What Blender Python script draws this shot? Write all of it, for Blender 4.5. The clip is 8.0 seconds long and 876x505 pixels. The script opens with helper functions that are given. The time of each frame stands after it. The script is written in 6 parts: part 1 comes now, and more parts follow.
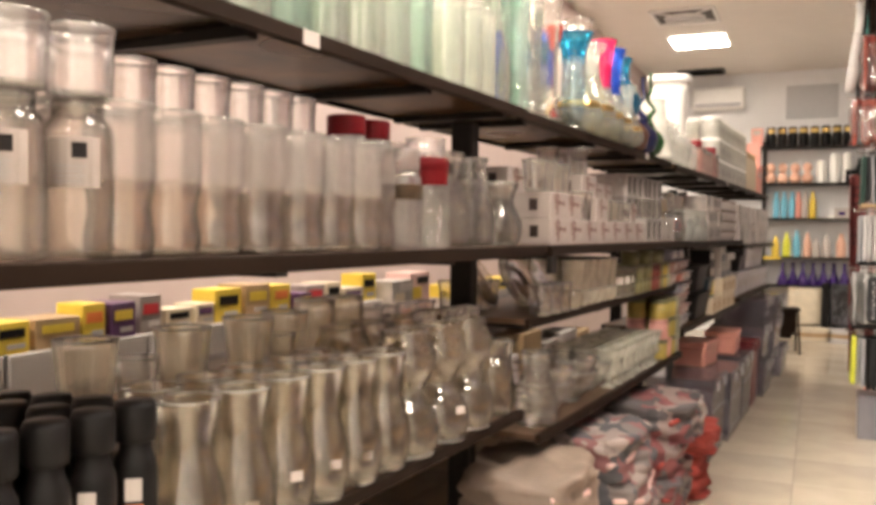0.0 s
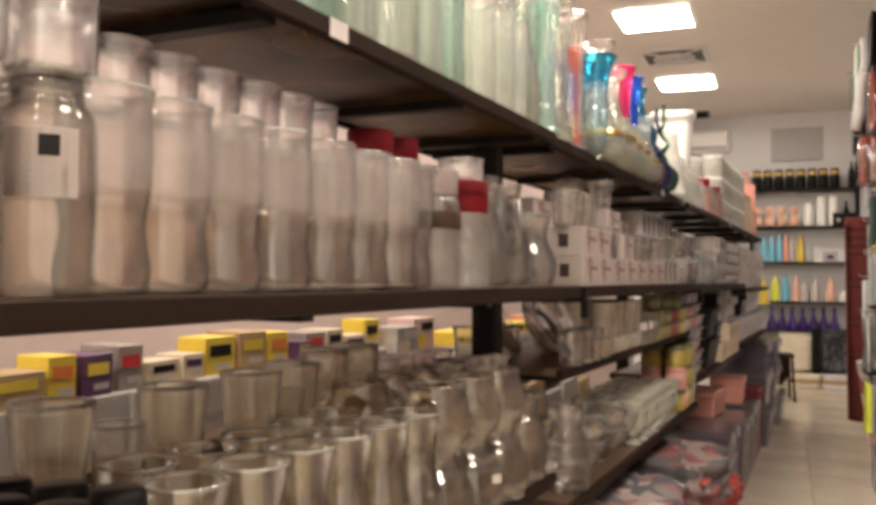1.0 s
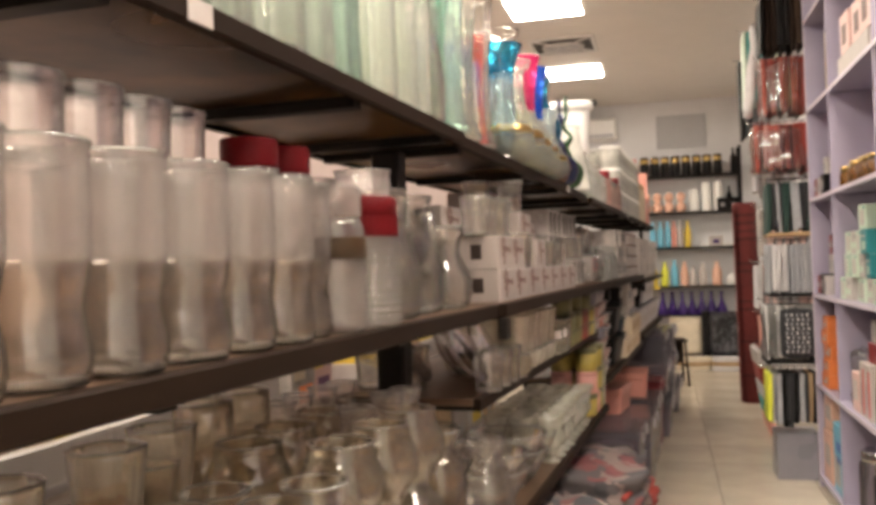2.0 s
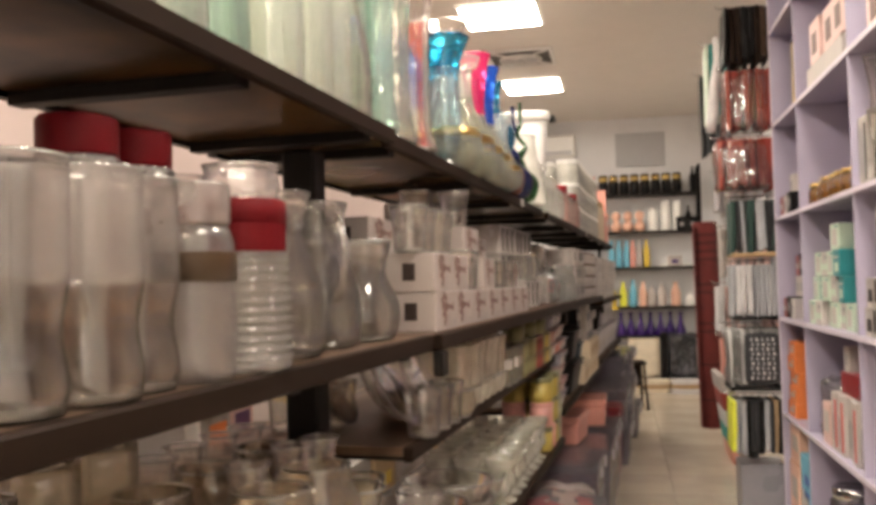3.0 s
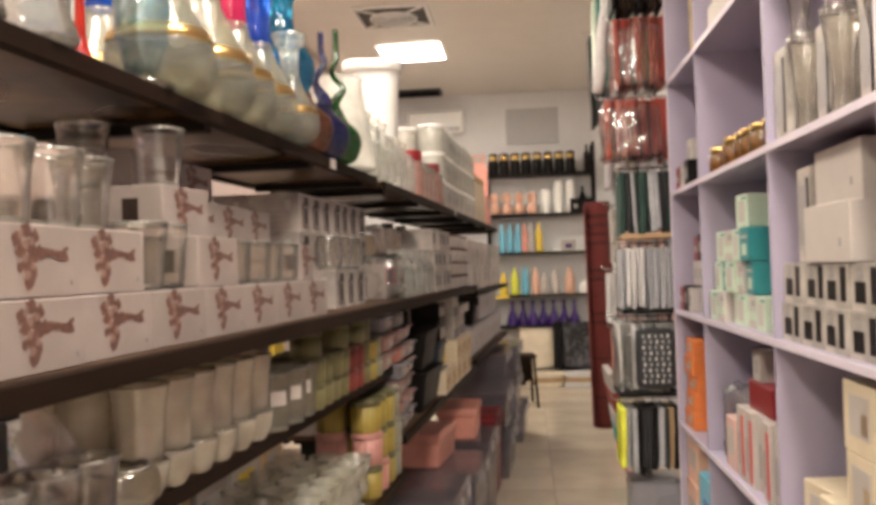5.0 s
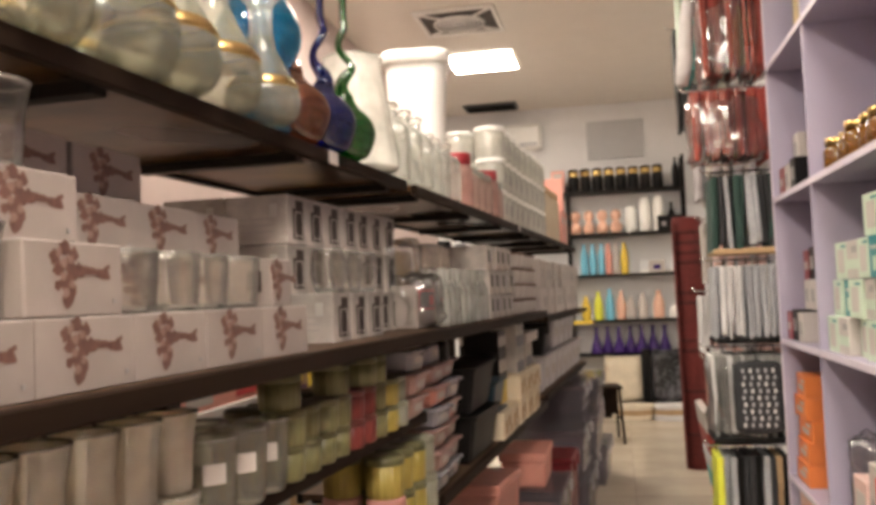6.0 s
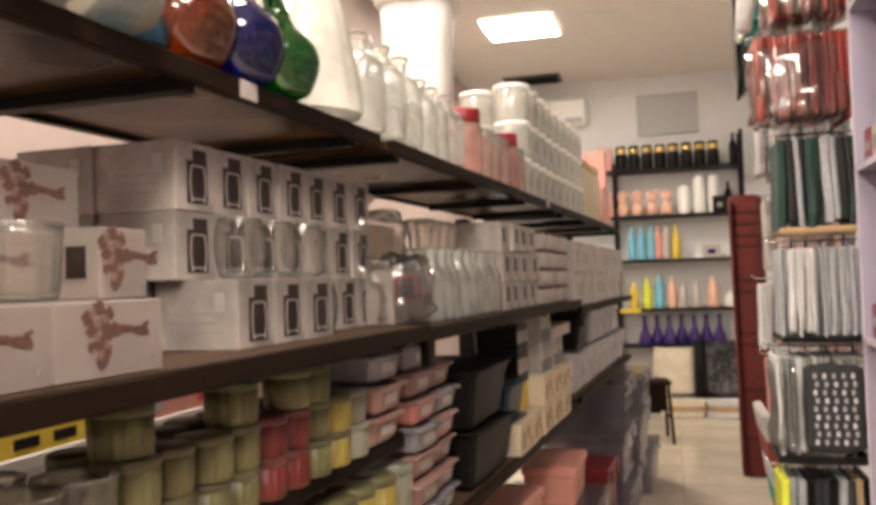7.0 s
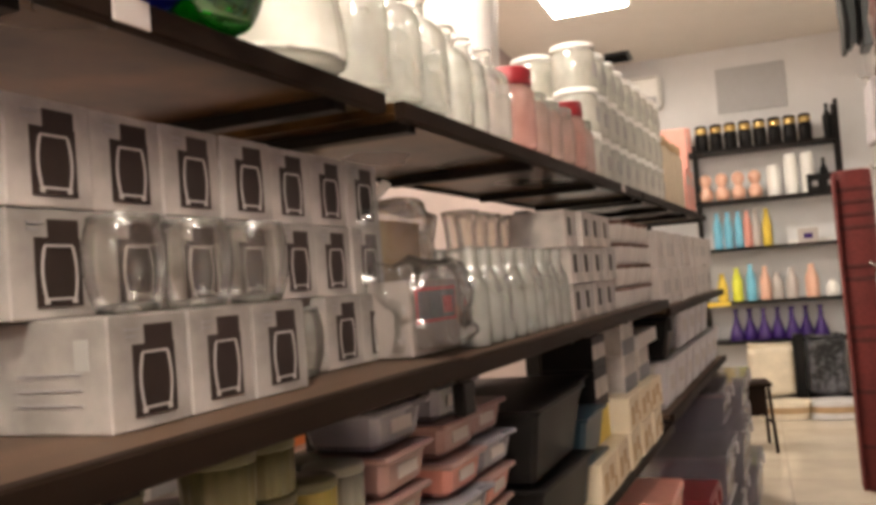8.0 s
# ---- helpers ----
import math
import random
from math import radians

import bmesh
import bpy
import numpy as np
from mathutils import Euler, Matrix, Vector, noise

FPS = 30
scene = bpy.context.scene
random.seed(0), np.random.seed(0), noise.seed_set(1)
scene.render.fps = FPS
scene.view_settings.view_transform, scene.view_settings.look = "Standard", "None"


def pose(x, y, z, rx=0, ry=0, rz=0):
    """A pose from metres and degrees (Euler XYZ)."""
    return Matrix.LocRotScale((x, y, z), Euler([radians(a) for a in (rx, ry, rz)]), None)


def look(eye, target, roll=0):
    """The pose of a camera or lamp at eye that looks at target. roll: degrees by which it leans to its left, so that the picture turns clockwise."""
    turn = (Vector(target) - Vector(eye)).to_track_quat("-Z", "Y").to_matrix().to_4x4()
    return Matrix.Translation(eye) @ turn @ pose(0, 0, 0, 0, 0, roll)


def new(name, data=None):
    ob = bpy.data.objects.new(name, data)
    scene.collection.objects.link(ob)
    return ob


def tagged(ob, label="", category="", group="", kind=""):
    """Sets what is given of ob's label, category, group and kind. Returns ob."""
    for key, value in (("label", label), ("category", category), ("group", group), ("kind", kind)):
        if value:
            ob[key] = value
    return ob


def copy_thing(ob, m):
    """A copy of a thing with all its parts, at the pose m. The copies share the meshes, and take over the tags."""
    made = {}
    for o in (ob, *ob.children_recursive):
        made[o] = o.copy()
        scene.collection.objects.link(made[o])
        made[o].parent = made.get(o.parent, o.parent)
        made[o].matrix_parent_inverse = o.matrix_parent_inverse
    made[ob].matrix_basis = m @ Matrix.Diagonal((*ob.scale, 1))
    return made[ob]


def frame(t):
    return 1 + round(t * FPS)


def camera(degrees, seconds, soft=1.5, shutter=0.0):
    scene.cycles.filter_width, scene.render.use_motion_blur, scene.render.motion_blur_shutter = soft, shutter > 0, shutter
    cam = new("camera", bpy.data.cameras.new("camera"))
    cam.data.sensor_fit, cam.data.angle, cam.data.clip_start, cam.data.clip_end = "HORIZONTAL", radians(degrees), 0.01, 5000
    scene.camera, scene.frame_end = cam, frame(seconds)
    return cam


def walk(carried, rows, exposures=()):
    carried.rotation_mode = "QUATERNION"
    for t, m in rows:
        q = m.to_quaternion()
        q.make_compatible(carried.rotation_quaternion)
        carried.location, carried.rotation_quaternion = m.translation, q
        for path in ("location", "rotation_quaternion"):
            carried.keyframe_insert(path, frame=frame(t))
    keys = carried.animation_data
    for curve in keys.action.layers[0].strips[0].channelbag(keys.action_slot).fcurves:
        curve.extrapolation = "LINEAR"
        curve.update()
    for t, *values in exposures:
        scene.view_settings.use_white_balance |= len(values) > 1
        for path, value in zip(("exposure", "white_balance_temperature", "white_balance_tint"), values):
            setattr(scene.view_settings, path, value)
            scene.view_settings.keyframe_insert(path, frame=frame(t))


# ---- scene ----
cam = camera(53.62, 8.0, soft=3.9)
PATH = [
    (0, (-0.101, -0.030, 1.400), (-0.901, 1.802, 1.349), 0.57),
    (0.5, (-0.233, 0.074, 1.380), (-1.022, 1.908, 1.490), 0.21),
    (1, (-0.363, 0.222, 1.377), (-1.105, 2.079, 1.434), 0.42),
    (1.5, (-0.471, 0.366, 1.436), (-1.045, 2.282, 1.461), -1.80),
    (3, (-0.511, 0.875, 1.464), (-0.921, 2.831, 1.535), -1.41),
    (3.5, (-0.527, 1.119, 1.455), (-0.789, 3.100, 1.540), -3.00),
    (4, (-0.462, 1.338, 1.459), (-0.649, 3.329, 1.481), -1.66),
    (5.5, (-0.286, 2.185, 1.467), (-0.521, 4.171, 1.526), -2.37),
    (6, (-0.256, 2.492, 1.453), (-0.657, 4.449, 1.551), -2.27),
    (6.5, (-0.256, 2.826, 1.458), (-0.662, 4.782, 1.555), -2.25),
    (7, (-0.220, 3.114, 1.453), (-0.738, 5.045, 1.520), -1.89),
    (7.5, (-0.250, 3.427, 1.437), (-0.882, 5.324, 1.494), -3.25),
    (8, (-0.304, 3.694, 1.474), (-0.986, 5.573, 1.548), -4.30),
]
walk(cam, [(t, look(eye, target, roll)) for t, eye, target, roll in PATH], [(0, 1.05), (0.6, 0.66), (1.5, 0.72), (3.5, 0.74), (5.5, 0.82), (6.5, 0.92), (8, 1.12)])

# ---- world and light: a closed shop lit by square ceiling panels, one row of them added ----
world = bpy.data.worlds.new("world")
scene.world = world
world.use_nodes = True
world.node_tree.nodes["Background"].inputs[0].default_value = (0.9, 0.85, 0.8, 1)
world.node_tree.nodes["Background"].inputs[1].default_value = 0.02
PANEL_STRENGTH = 35.5
CEIL = 3.665
X_LEFT, X_RIGHT, Y_BACK, Y_FRONT = -2.40, 0.86, 13.02, -3.2
X_RACK = -1.92
rnd = random.Random(7)


# ---- materials ----
def mat(name, color, rough=0.55, metal=0.0, vary=0.12, scale=18.0, bump=0.15, spec=0.5, coat=0.0, per_object=0.0, trans=0.0, stretch=(1, 1, 1), contrast=1.0):
    """A painted, printed, wooden or plastic surface with two scales of variation and a fine relief."""
    m = bpy.data.materials.new(name)
    m.use_nodes = True
    nt = m.node_tree
    b = nt.nodes["Principled BSDF"]
    co = nt.nodes.new("ShaderNodeTexCoord")
    mp = nt.nodes.new("ShaderNodeMapping")
    mp.inputs["Scale"].default_value = stretch
    nt.links.new(co.outputs["Object"], mp.inputs["Vector"])
    n1 = nt.nodes.new("ShaderNodeTexNoise")
    n1.inputs["Scale"].default_value, n1.inputs["Detail"].default_value = scale, 5
    n2 = nt.nodes.new("ShaderNodeTexNoise")
    n2.inputs["Scale"].default_value, n2.inputs["Detail"].default_value = scale * 0.14, 3
    for n in (n1, n2):
        nt.links.new(mp.outputs["Vector"], n.inputs["Vector"])
    mix = nt.nodes.new("ShaderNodeMix")
    mix.data_type = "RGBA"
    add = nt.nodes.new("ShaderNodeMath")
    add.operation = "ADD"
    half = nt.nodes.new("ShaderNodeMath")
    half.operation, half.use_clamp = "MULTIPLY_ADD", True
    half.inputs[1].default_value, half.inputs[2].default_value = 0.5 * contrast, 0.5 - 0.5 * contrast
    nt.links.new(n1.outputs[0], add.inputs[0])
    nt.links.new(n2.outputs[0], add.inputs[1])
    nt.links.new(add.outputs[0], half.inputs[0])
    nt.links.new(half.outputs[0], mix.inputs[0])
    c = Vector(color)
    mix.inputs[6].default_value = (*[max(0, v * (1 - 2 * vary)) for v in c], 1)
    mix.inputs[7].default_value = (*[min(1, v * (1 + 2 * vary)) for v in c], 1)
    out = mix.outputs[2]
    if per_object:
        oi = nt.nodes.new("ShaderNodeObjectInfo")
        hs = nt.nodes.new("ShaderNodeHueSaturation")
        mr = nt.nodes.new("ShaderNodeMapRange")
        mr.inputs[3].default_value, mr.inputs[4].default_value = 1 - per_object, 1 + per_object
        nt.links.new(oi.outputs["Random"], mr.inputs[0])
        nt.links.new(mr.outputs[0], hs.inputs["Value"])
        nt.links.new(out, hs.inputs["Color"])
        out = hs.outputs[0]
    nt.links.new(out, b.inputs["Base Color"])
    b.inputs["Metallic"].default_value = metal
    b.inputs["Specular IOR Level"].default_value = spec
    b.inputs["Coat Weight"].default_value = coat
    b.inputs["Transmission Weight"].default_value = trans
    rr = nt.nodes.new("ShaderNodeMapRange")
    rr.inputs[3].default_value, rr.inputs[4].default_value = max(0.02, rough - 0.12), min(1, rough + 0.12)
    nt.links.new(n2.outputs[0], rr.inputs[0])
    nt.links.new(rr.outputs[0], b.inputs["Roughness"])
    if bump:
        bp = nt.nodes.new("ShaderNodeBump")
        bp.inputs["Strength"].default_value, bp.inputs["Distance"].default_value = bump, 0.002
        nt.links.new(n1.outputs[0], bp.inputs["Height"])
        nt.links.new(bp.outputs[0], b.inputs["Normal"])
    return m


GLASSES = []


def glass(name, tint=(0.93, 0.96, 0.93), milk=0.12, gloss=0.12, milk_color=(0.75, 0.74, 0.68), rough=0.06, even=0.25, bend=0.0):
    """Thin-walled glass: light goes straight through, a clear gloss, and an uneven milky part."""
    m = bpy.data.materials.new(name)
    m.use_nodes = True
    nt = m.node_tree
    nt.nodes.remove(nt.nodes["Principled BSDF"])
    o = nt.nodes["Material Output"]
    tr = nt.nodes.new("ShaderNodeBsdfTransparent")
    tr.inputs[0].default_value = (*tint, 1)
    df = nt.nodes.new("ShaderNodeBsdfDiffuse")
    tl = nt.nodes.new("ShaderNodeBsdfTranslucent")
    df.inputs[0].default_value = tl.inputs[0].default_value = (*milk_color, 1)
    body = nt.nodes.new("ShaderNodeMixShader")
    body.inputs[0].default_value = 0.5
    nt.links.new(df.outputs[0], body.inputs[1])
    nt.links.new(tl.outputs[0], body.inputs[2])
    co = nt.nodes.new("ShaderNodeTexCoord")
    n1 = nt.nodes.new("ShaderNodeTexNoise")
    n1.inputs["Scale"].default_value, n1.inputs["Detail"].default_value = 12, 2
    nt.links.new(co.outputs["Object"], n1.inputs["Vector"])
    mr = nt.nodes.new("ShaderNodeMapRange")
    mr.inputs[1].default_value, mr.inputs[2].default_value = 0.3, 0.7
    mr.inputs[3].default_value, mr.inputs[4].default_value = milk * (1 - even), min(1, milk * (1 + even))
    nt.links.new(n1.outputs[0], mr.inputs[0])
    m1 = nt.nodes.new("ShaderNodeMixShader")
    nt.links.new(mr.outputs[0], m1.inputs[0])
    if bend:
        rf = nt.nodes.new("ShaderNodeBsdfRefraction")
        rf.inputs["Color"].default_value = (*tint, 1)
        rf.inputs["IOR"].default_value, rf.inputs["Roughness"].default_value = 1.10, 0.02
        both = nt.nodes.new("ShaderNodeMixShader")
        both.inputs[0].default_value = bend
        nt.links.new(tr.outputs[0], both.inputs[1])
        nt.links.new(rf.outputs[0], both.inputs[2])
        nt.links.new(both.outputs[0], m1.inputs[1])
    else:
        nt.links.new(tr.outputs[0], m1.inputs[1])
    nt.links.new(body.outputs[0], m1.inputs[2])
    gl = nt.nodes.new("ShaderNodeBsdfGlossy")
    gl.inputs["Roughness"].default_value = rough
    bp = nt.nodes.new("ShaderNodeBump")
    bp.inputs["Strength"].default_value, bp.inputs["Distance"].default_value = 0.35, 0.003
    nt.links.new(n1.outputs[0], bp.inputs["Height"])
    nt.links.new(bp.outputs[0], gl.inputs["Normal"])
    fr = nt.nodes.new("ShaderNodeFresnel")
    fr.inputs[0].default_value = 1.4
    ad = nt.nodes.new("ShaderNodeMath")
    ad.operation, ad.use_clamp = "MULTIPLY_ADD", True
    ad.inputs[1].default_value, ad.inputs[2].default_value = 0.75, gloss
    nt.links.new(fr.outputs[0], ad.inputs[0])
    m2 = nt.nodes.new("ShaderNodeMixShader")
    nt.links.new(ad.outputs[0], m2.inputs[0])
    nt.links.new(m1.outputs[0], m2.inputs[1])
    nt.links.new(gl.outputs[0], m2.inputs[2])
    nt.links.new(m2.outputs[0], o.inputs[0])
    GLASSES.append(m)
    return m


def glow(name, color, strength):
    m = bpy.data.materials.new(name)
    m.use_nodes = True
    b = m.node_tree.nodes["Principled BSDF"]
    b.inputs["Base Color"].default_value = (0.9, 0.9, 0.9, 1)
    b.inputs["Emission Color"].default_value = (*color, 1)
    b.inputs["Emission Strength"].default_value = strength
    return m


TILE = mat("floor_tile_beige", (0.60, 0.52, 0.42), 0.16, vary=0.16, scale=5, bump=0.04, per_object=0.06)
GROUT = mat("grout", (0.25, 0.22, 0.18), 0.9)
PLASTER = mat("ceiling_white", (0.80, 0.75, 0.68), 0.38, vary=0.05, scale=5, bump=0.05)
WALL_PINK = mat("wall_pinkish", (0.43, 0.335, 0.31), 0.6, vary=0.08, scale=6)
WALL_WHITE = mat("wall_white", (0.80, 0.80, 0.81), 0.6, vary=0.05, scale=6)
GREY_PANEL = mat("grey_panel", (0.50, 0.50, 0.51), 0.5, vary=0.06)
STEEL_BLACK = mat("black_painted_steel", (0.010, 0.008, 0.007), 0.5, spec=0.15, vary=0.25, scale=30)
BOARD_DARK = mat("dark_brown_board_edge", (0.0155, 0.0085, 0.0054), 0.58, vary=0.35, spec=0.09, scale=22, stretch=(1, 0.1, 1))
BOARD_TOP = mat("brown_shelf_board", (0.100, 0.060, 0.038), 0.5, vary=0.3, scale=16, stretch=(1, 0.12, 1), spec=0.22, contrast=2.0)
# mottle painted into the colour for goods reflected in the glossy underside
BOARD_UNDER = mat("mottled_board_underside", (0.085, 0.043, 0.015), 0.31, vary=0.55, scale=6, bump=0.35, spec=0.13, contrast=3.5)
LAV = mat("lavender_laminate", (0.375, 0.335, 0.44), 0.42, vary=0.06, scale=7, bump=0.05)
LAV_EDGE = mat("pale_lavender_edge", (0.60, 0.54, 0.62), 0.45, vary=0.08)
WHITE = mat("white_plastic", (0.86, 0.85, 0.82), 0.4, vary=0.05)
BLACK = mat("black_plastic", (0.009, 0.008, 0.008), 0.45, vary=0.25, spec=0.14)
DARKGREY = mat("dark_grey_plastic", (0.06, 0.065, 0.07), 0.4)
NAVYTUB = mat("dark_navy_plastic", (0.012, 0.03, 0.045), 0.4)
VENT_DARK = mat("dark_vent_backing", (0.10, 0.09, 0.085), 0.7, vary=0.2)
GOLD = mat("gold_metal", (0.60, 0.42, 0.16), 0.28, metal=1.0, vary=0.1)
CHROME = mat("chrome", (0.75, 0.75, 0.75), 0.12, metal=1.0, vary=0.05)
CARD_WHITE = mat("white_printed_card", (0.47, 0.425, 0.40), 0.5, vary=0.10, scale=12, per_object=0.06)
CARD_GREY = mat("grey_printed_card", (0.40, 0.36, 0.33), 0.5, vary=0.25, scale=13, per_object=0.08, contrast=3.0)
CARD_SIDE = mat("grey_card_side", (0.42, 0.40, 0.38), 0.5, vary=0.1)
INK_BROWN = mat("brown_print", (0.135, 0.066, 0.052), 0.5, vary=0.45, scale=90)
INK_TAN = mat("pale_brown_print", (0.24, 0.155, 0.13), 0.5, vary=0.3, scale=90)
BAND_BROWN = mat("dark_brown_band", (0.055, 0.030, 0.012), 0.5, vary=0.25)
CARD_ROSE = mat("pinkish_white_card", (0.325, 0.275, 0.252), 0.5, vary=0.08, scale=12, per_object=0.07, contrast=2.5)
INK_BLACK = mat("black_print", (0.013, 0.010, 0.010), 0.5, spec=0.15)
INK_UMBER = mat("dark_umber_print", (0.034, 0.022, 0.018), 0.5, spec=0.2, vary=0.3, scale=40)
INK_GREY = mat("grey_print", (0.30, 0.28, 0.28), 0.5)
INK_SLATE = mat("slate_print", (0.12, 0.125, 0.14), 0.5)
INK_RED = mat("red_print", (0.55, 0.04, 0.05), 0.45)
KRAFT = mat("kraft_card", (0.42, 0.28, 0.15), 0.6, vary=0.15)
BEIGE = mat("beige_card", (0.62, 0.52, 0.38), 0.55, vary=0.12)
JAR_RED = mat("deep_red_jar_plastic", (0.100, 0.006, 0.008), 0.5, vary=0.3, spec=0.08)
RED = mat("red_plastic", (0.24, 0.014, 0.020), 0.35)
DKRED = mat("dark_red_plastic", (0.16, 0.012, 0.018), 0.4)
ORANGE = mat("orange_card", (0.72, 0.20, 0.05), 0.5)
YELLOW = mat("yellow_print", (0.72, 0.52, 0.06), 0.5)
LIME = mat("lime_yellow", (0.70, 0.72, 0.06), 0.45)
PINK = mat("salmon_pink_plastic", (0.68, 0.30, 0.24), 0.45)
PALEPINK = mat("pale_pink_plastic", (0.66, 0.44, 0.40), 0.45)
PEACH = mat("peach_ceramic", (0.75, 0.45, 0.33), 0.35)
TEAL = mat("teal_card", (0.02, 0.20, 0.22), 0.45)
MINT = mat("mint_card", (0.50, 0.60, 0.48), 0.5)
SKY = mat("sky_blue_plastic", (0.16, 0.46, 0.62), 0.35)
BLUE = mat("blue_plastic", (0.03, 0.10, 0.40), 0.35)
PURPLE = mat("purple_glass_paint", (0.045, 0.018, 0.14), 0.14)
GREYTUB = mat("grey_plastic_tub", (0.23, 0.22, 0.25), 0.3, vary=0.12)
PALETUB = mat("pale_grey_plastic_tub", (0.46, 0.43, 0.45), 0.35)
JUTE = mat("jute_fabric", (0.68, 0.60, 0.47), 0.9, vary=0.2, scale=60, bump=0.5)
CLOTH_RED = mat("red_towel_fabric", (0.30, 0.045, 0.035), 0.85, vary=0.35, scale=40, bump=0.5)
CLOTH_GREY = mat("grey_towel_fabric", (0.36, 0.36, 0.38), 0.9, vary=0.25, scale=40, bump=0.5)
CLOTH_GREEN = mat("dark_green_fabric", (0.022, 0.052, 0.043), 0.85, vary=0.3, scale=40)
CLOTH_WHITE = mat("white_towel_fabric", (0.62, 0.60, 0.60), 0.9, vary=0.15, scale=40)
CLOTH_BLACK = mat("black_fabric", (0.025, 0.025, 0.028), 0.85, vary=0.4, scale=50)
CLOTH_TEAL = mat("teal_fabric", (0.05, 0.33, 0.30), 0.8, vary=0.2)
RUG_RED = mat("maroon_rug", (0.13, 0.020, 0.018), 0.95, vary=0.4, scale=45, bump=0.6)
RUG_DARK = mat("dark_rug_band", (0.075, 0.014, 0.013), 0.95, vary=0.4, scale=45, bump=0.6)
FILM = glass("clear_plastic_film", (0.95, 0.95, 0.95), 0.06, 0.10, rough=0.12)
G_CLEAR = glass("clear_glass", (0.965, 0.95, 0.92), 0.05, 0.06, (0.80, 0.73, 0.64), rough=0.10, bend=0.45)
G_SMOKE = glass("amber_grey_glass", (0.94, 0.895, 0.80), 0.08, 0.11, (0.48, 0.39, 0.26), rough=0.10, bend=0.45)
G_FROST = glass("frosted_glass", (0.94, 0.91, 0.89), 0.155, 0.05, (0.84, 0.77, 0.72), 0.22, 0.10, bend=0.25)
G_WHITE = glass("milky_ribbed_glass", (0.88, 0.92, 0.86), 0.28, 0.10, (0.84, 0.86, 0.77), 0.10, 0.06, bend=0.3)
G_GREEN = glass("sea_green_glass", (0.74, 0.88, 0.82), 0.22, 0.07, (0.60, 0.74, 0.66), 0.1)
G_MILK = glass("milk_white_glass", (0.96, 0.97, 0.93), 0.58, 0.08, (0.97, 0.96, 0.89), 0.12, 0.25, bend=0.2)
G_PURE = glass("bright_clear_bottle_glass", (0.97, 0.98, 0.96), 0.34, 0.12, (0.97, 0.97, 0.92), 0.09, 0.3, bend=0.35)
G_DROP = glass("pale_sage_frosted_glass", (0.88, 0.90, 0.82), 0.27, 0.06, (0.70, 0.73, 0.63), 0.2, 0.05)
G_CYAN = glass("turquoise_glass", (0.03, 0.38, 0.58), 0.35, 0.06, (0.012, 0.22, 0.37))
G_BLUE = glass("cobalt_glass", (0.04, 0.06, 0.30), 0.40, 0.06, (0.01, 0.02, 0.14))
G_AMBER = glass("amber_glass", (0.42, 0.14, 0.015), 0.35, 0.08, (0.24, 0.065, 0.01))
G_GRASS = glass("grass_green_glass", (0.02, 0.25, 0.03), 0.35, 0.08, (0.008, 0.13, 0.012))
G_PINK = glass("hot_pink_glass", (0.90, 0.10, 0.30), 0.45, 0.06, (0.85, 0.05, 0.22))
G_ULTRA = glass("blue_glass", (0.05, 0.20, 0.75), 0.5, 0.06, (0.02, 0.12, 0.62))
G_REDGL = glass("red_glass", (0.85, 0.12, 0.06), 0.5, 0.06, (0.70, 0.06, 0.03))
G_TEAL = glass("emerald_glass", (0.05, 0.50, 0.38), 0.4, 0.06, (0.02, 0.38, 0.28))
# milky white that paints in the glints along glass rims and feet
G_RIM = glass("pale_glass_rim", (0.95, 0.95, 0.93), 0.34, 0.22, (0.92, 0.90, 0.86), rough=0.14)
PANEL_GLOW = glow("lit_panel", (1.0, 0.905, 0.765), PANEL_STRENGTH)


# ---- mesh helpers ----
def boxed(bm, size, at=(0, 0, 0), bevel=0.0, rz=0.0, taper=1.0):
    """Adds a box standing with its base centre at the place given."""
    r = bmesh.ops.create_cube(bm, size=1.0)
    vs = r["verts"]
    for v in vs:
        k = taper if v.co.z < 0 else 1.0
        v.co = Vector((v.co.x * size[0] * k, v.co.y * size[1] * k, (v.co.z + 0.5) * size[2]))
    if bevel:
        es = list({e for v in vs for e in v.link_edges})
        vs = bmesh.ops.bevel(bm, geom=es, offset=bevel, segments=1, affect="EDGES")["verts"]
    bmesh.ops.transform(bm, matrix=pose(*at, 0, 0, rz), verts=vs)
    return bm


def box_bm(size, at=(0, 0, 0), bevel=0.0, rz=0.0, taper=1.0):
    return boxed(bmesh.new(), size, at, bevel, rz, taper)


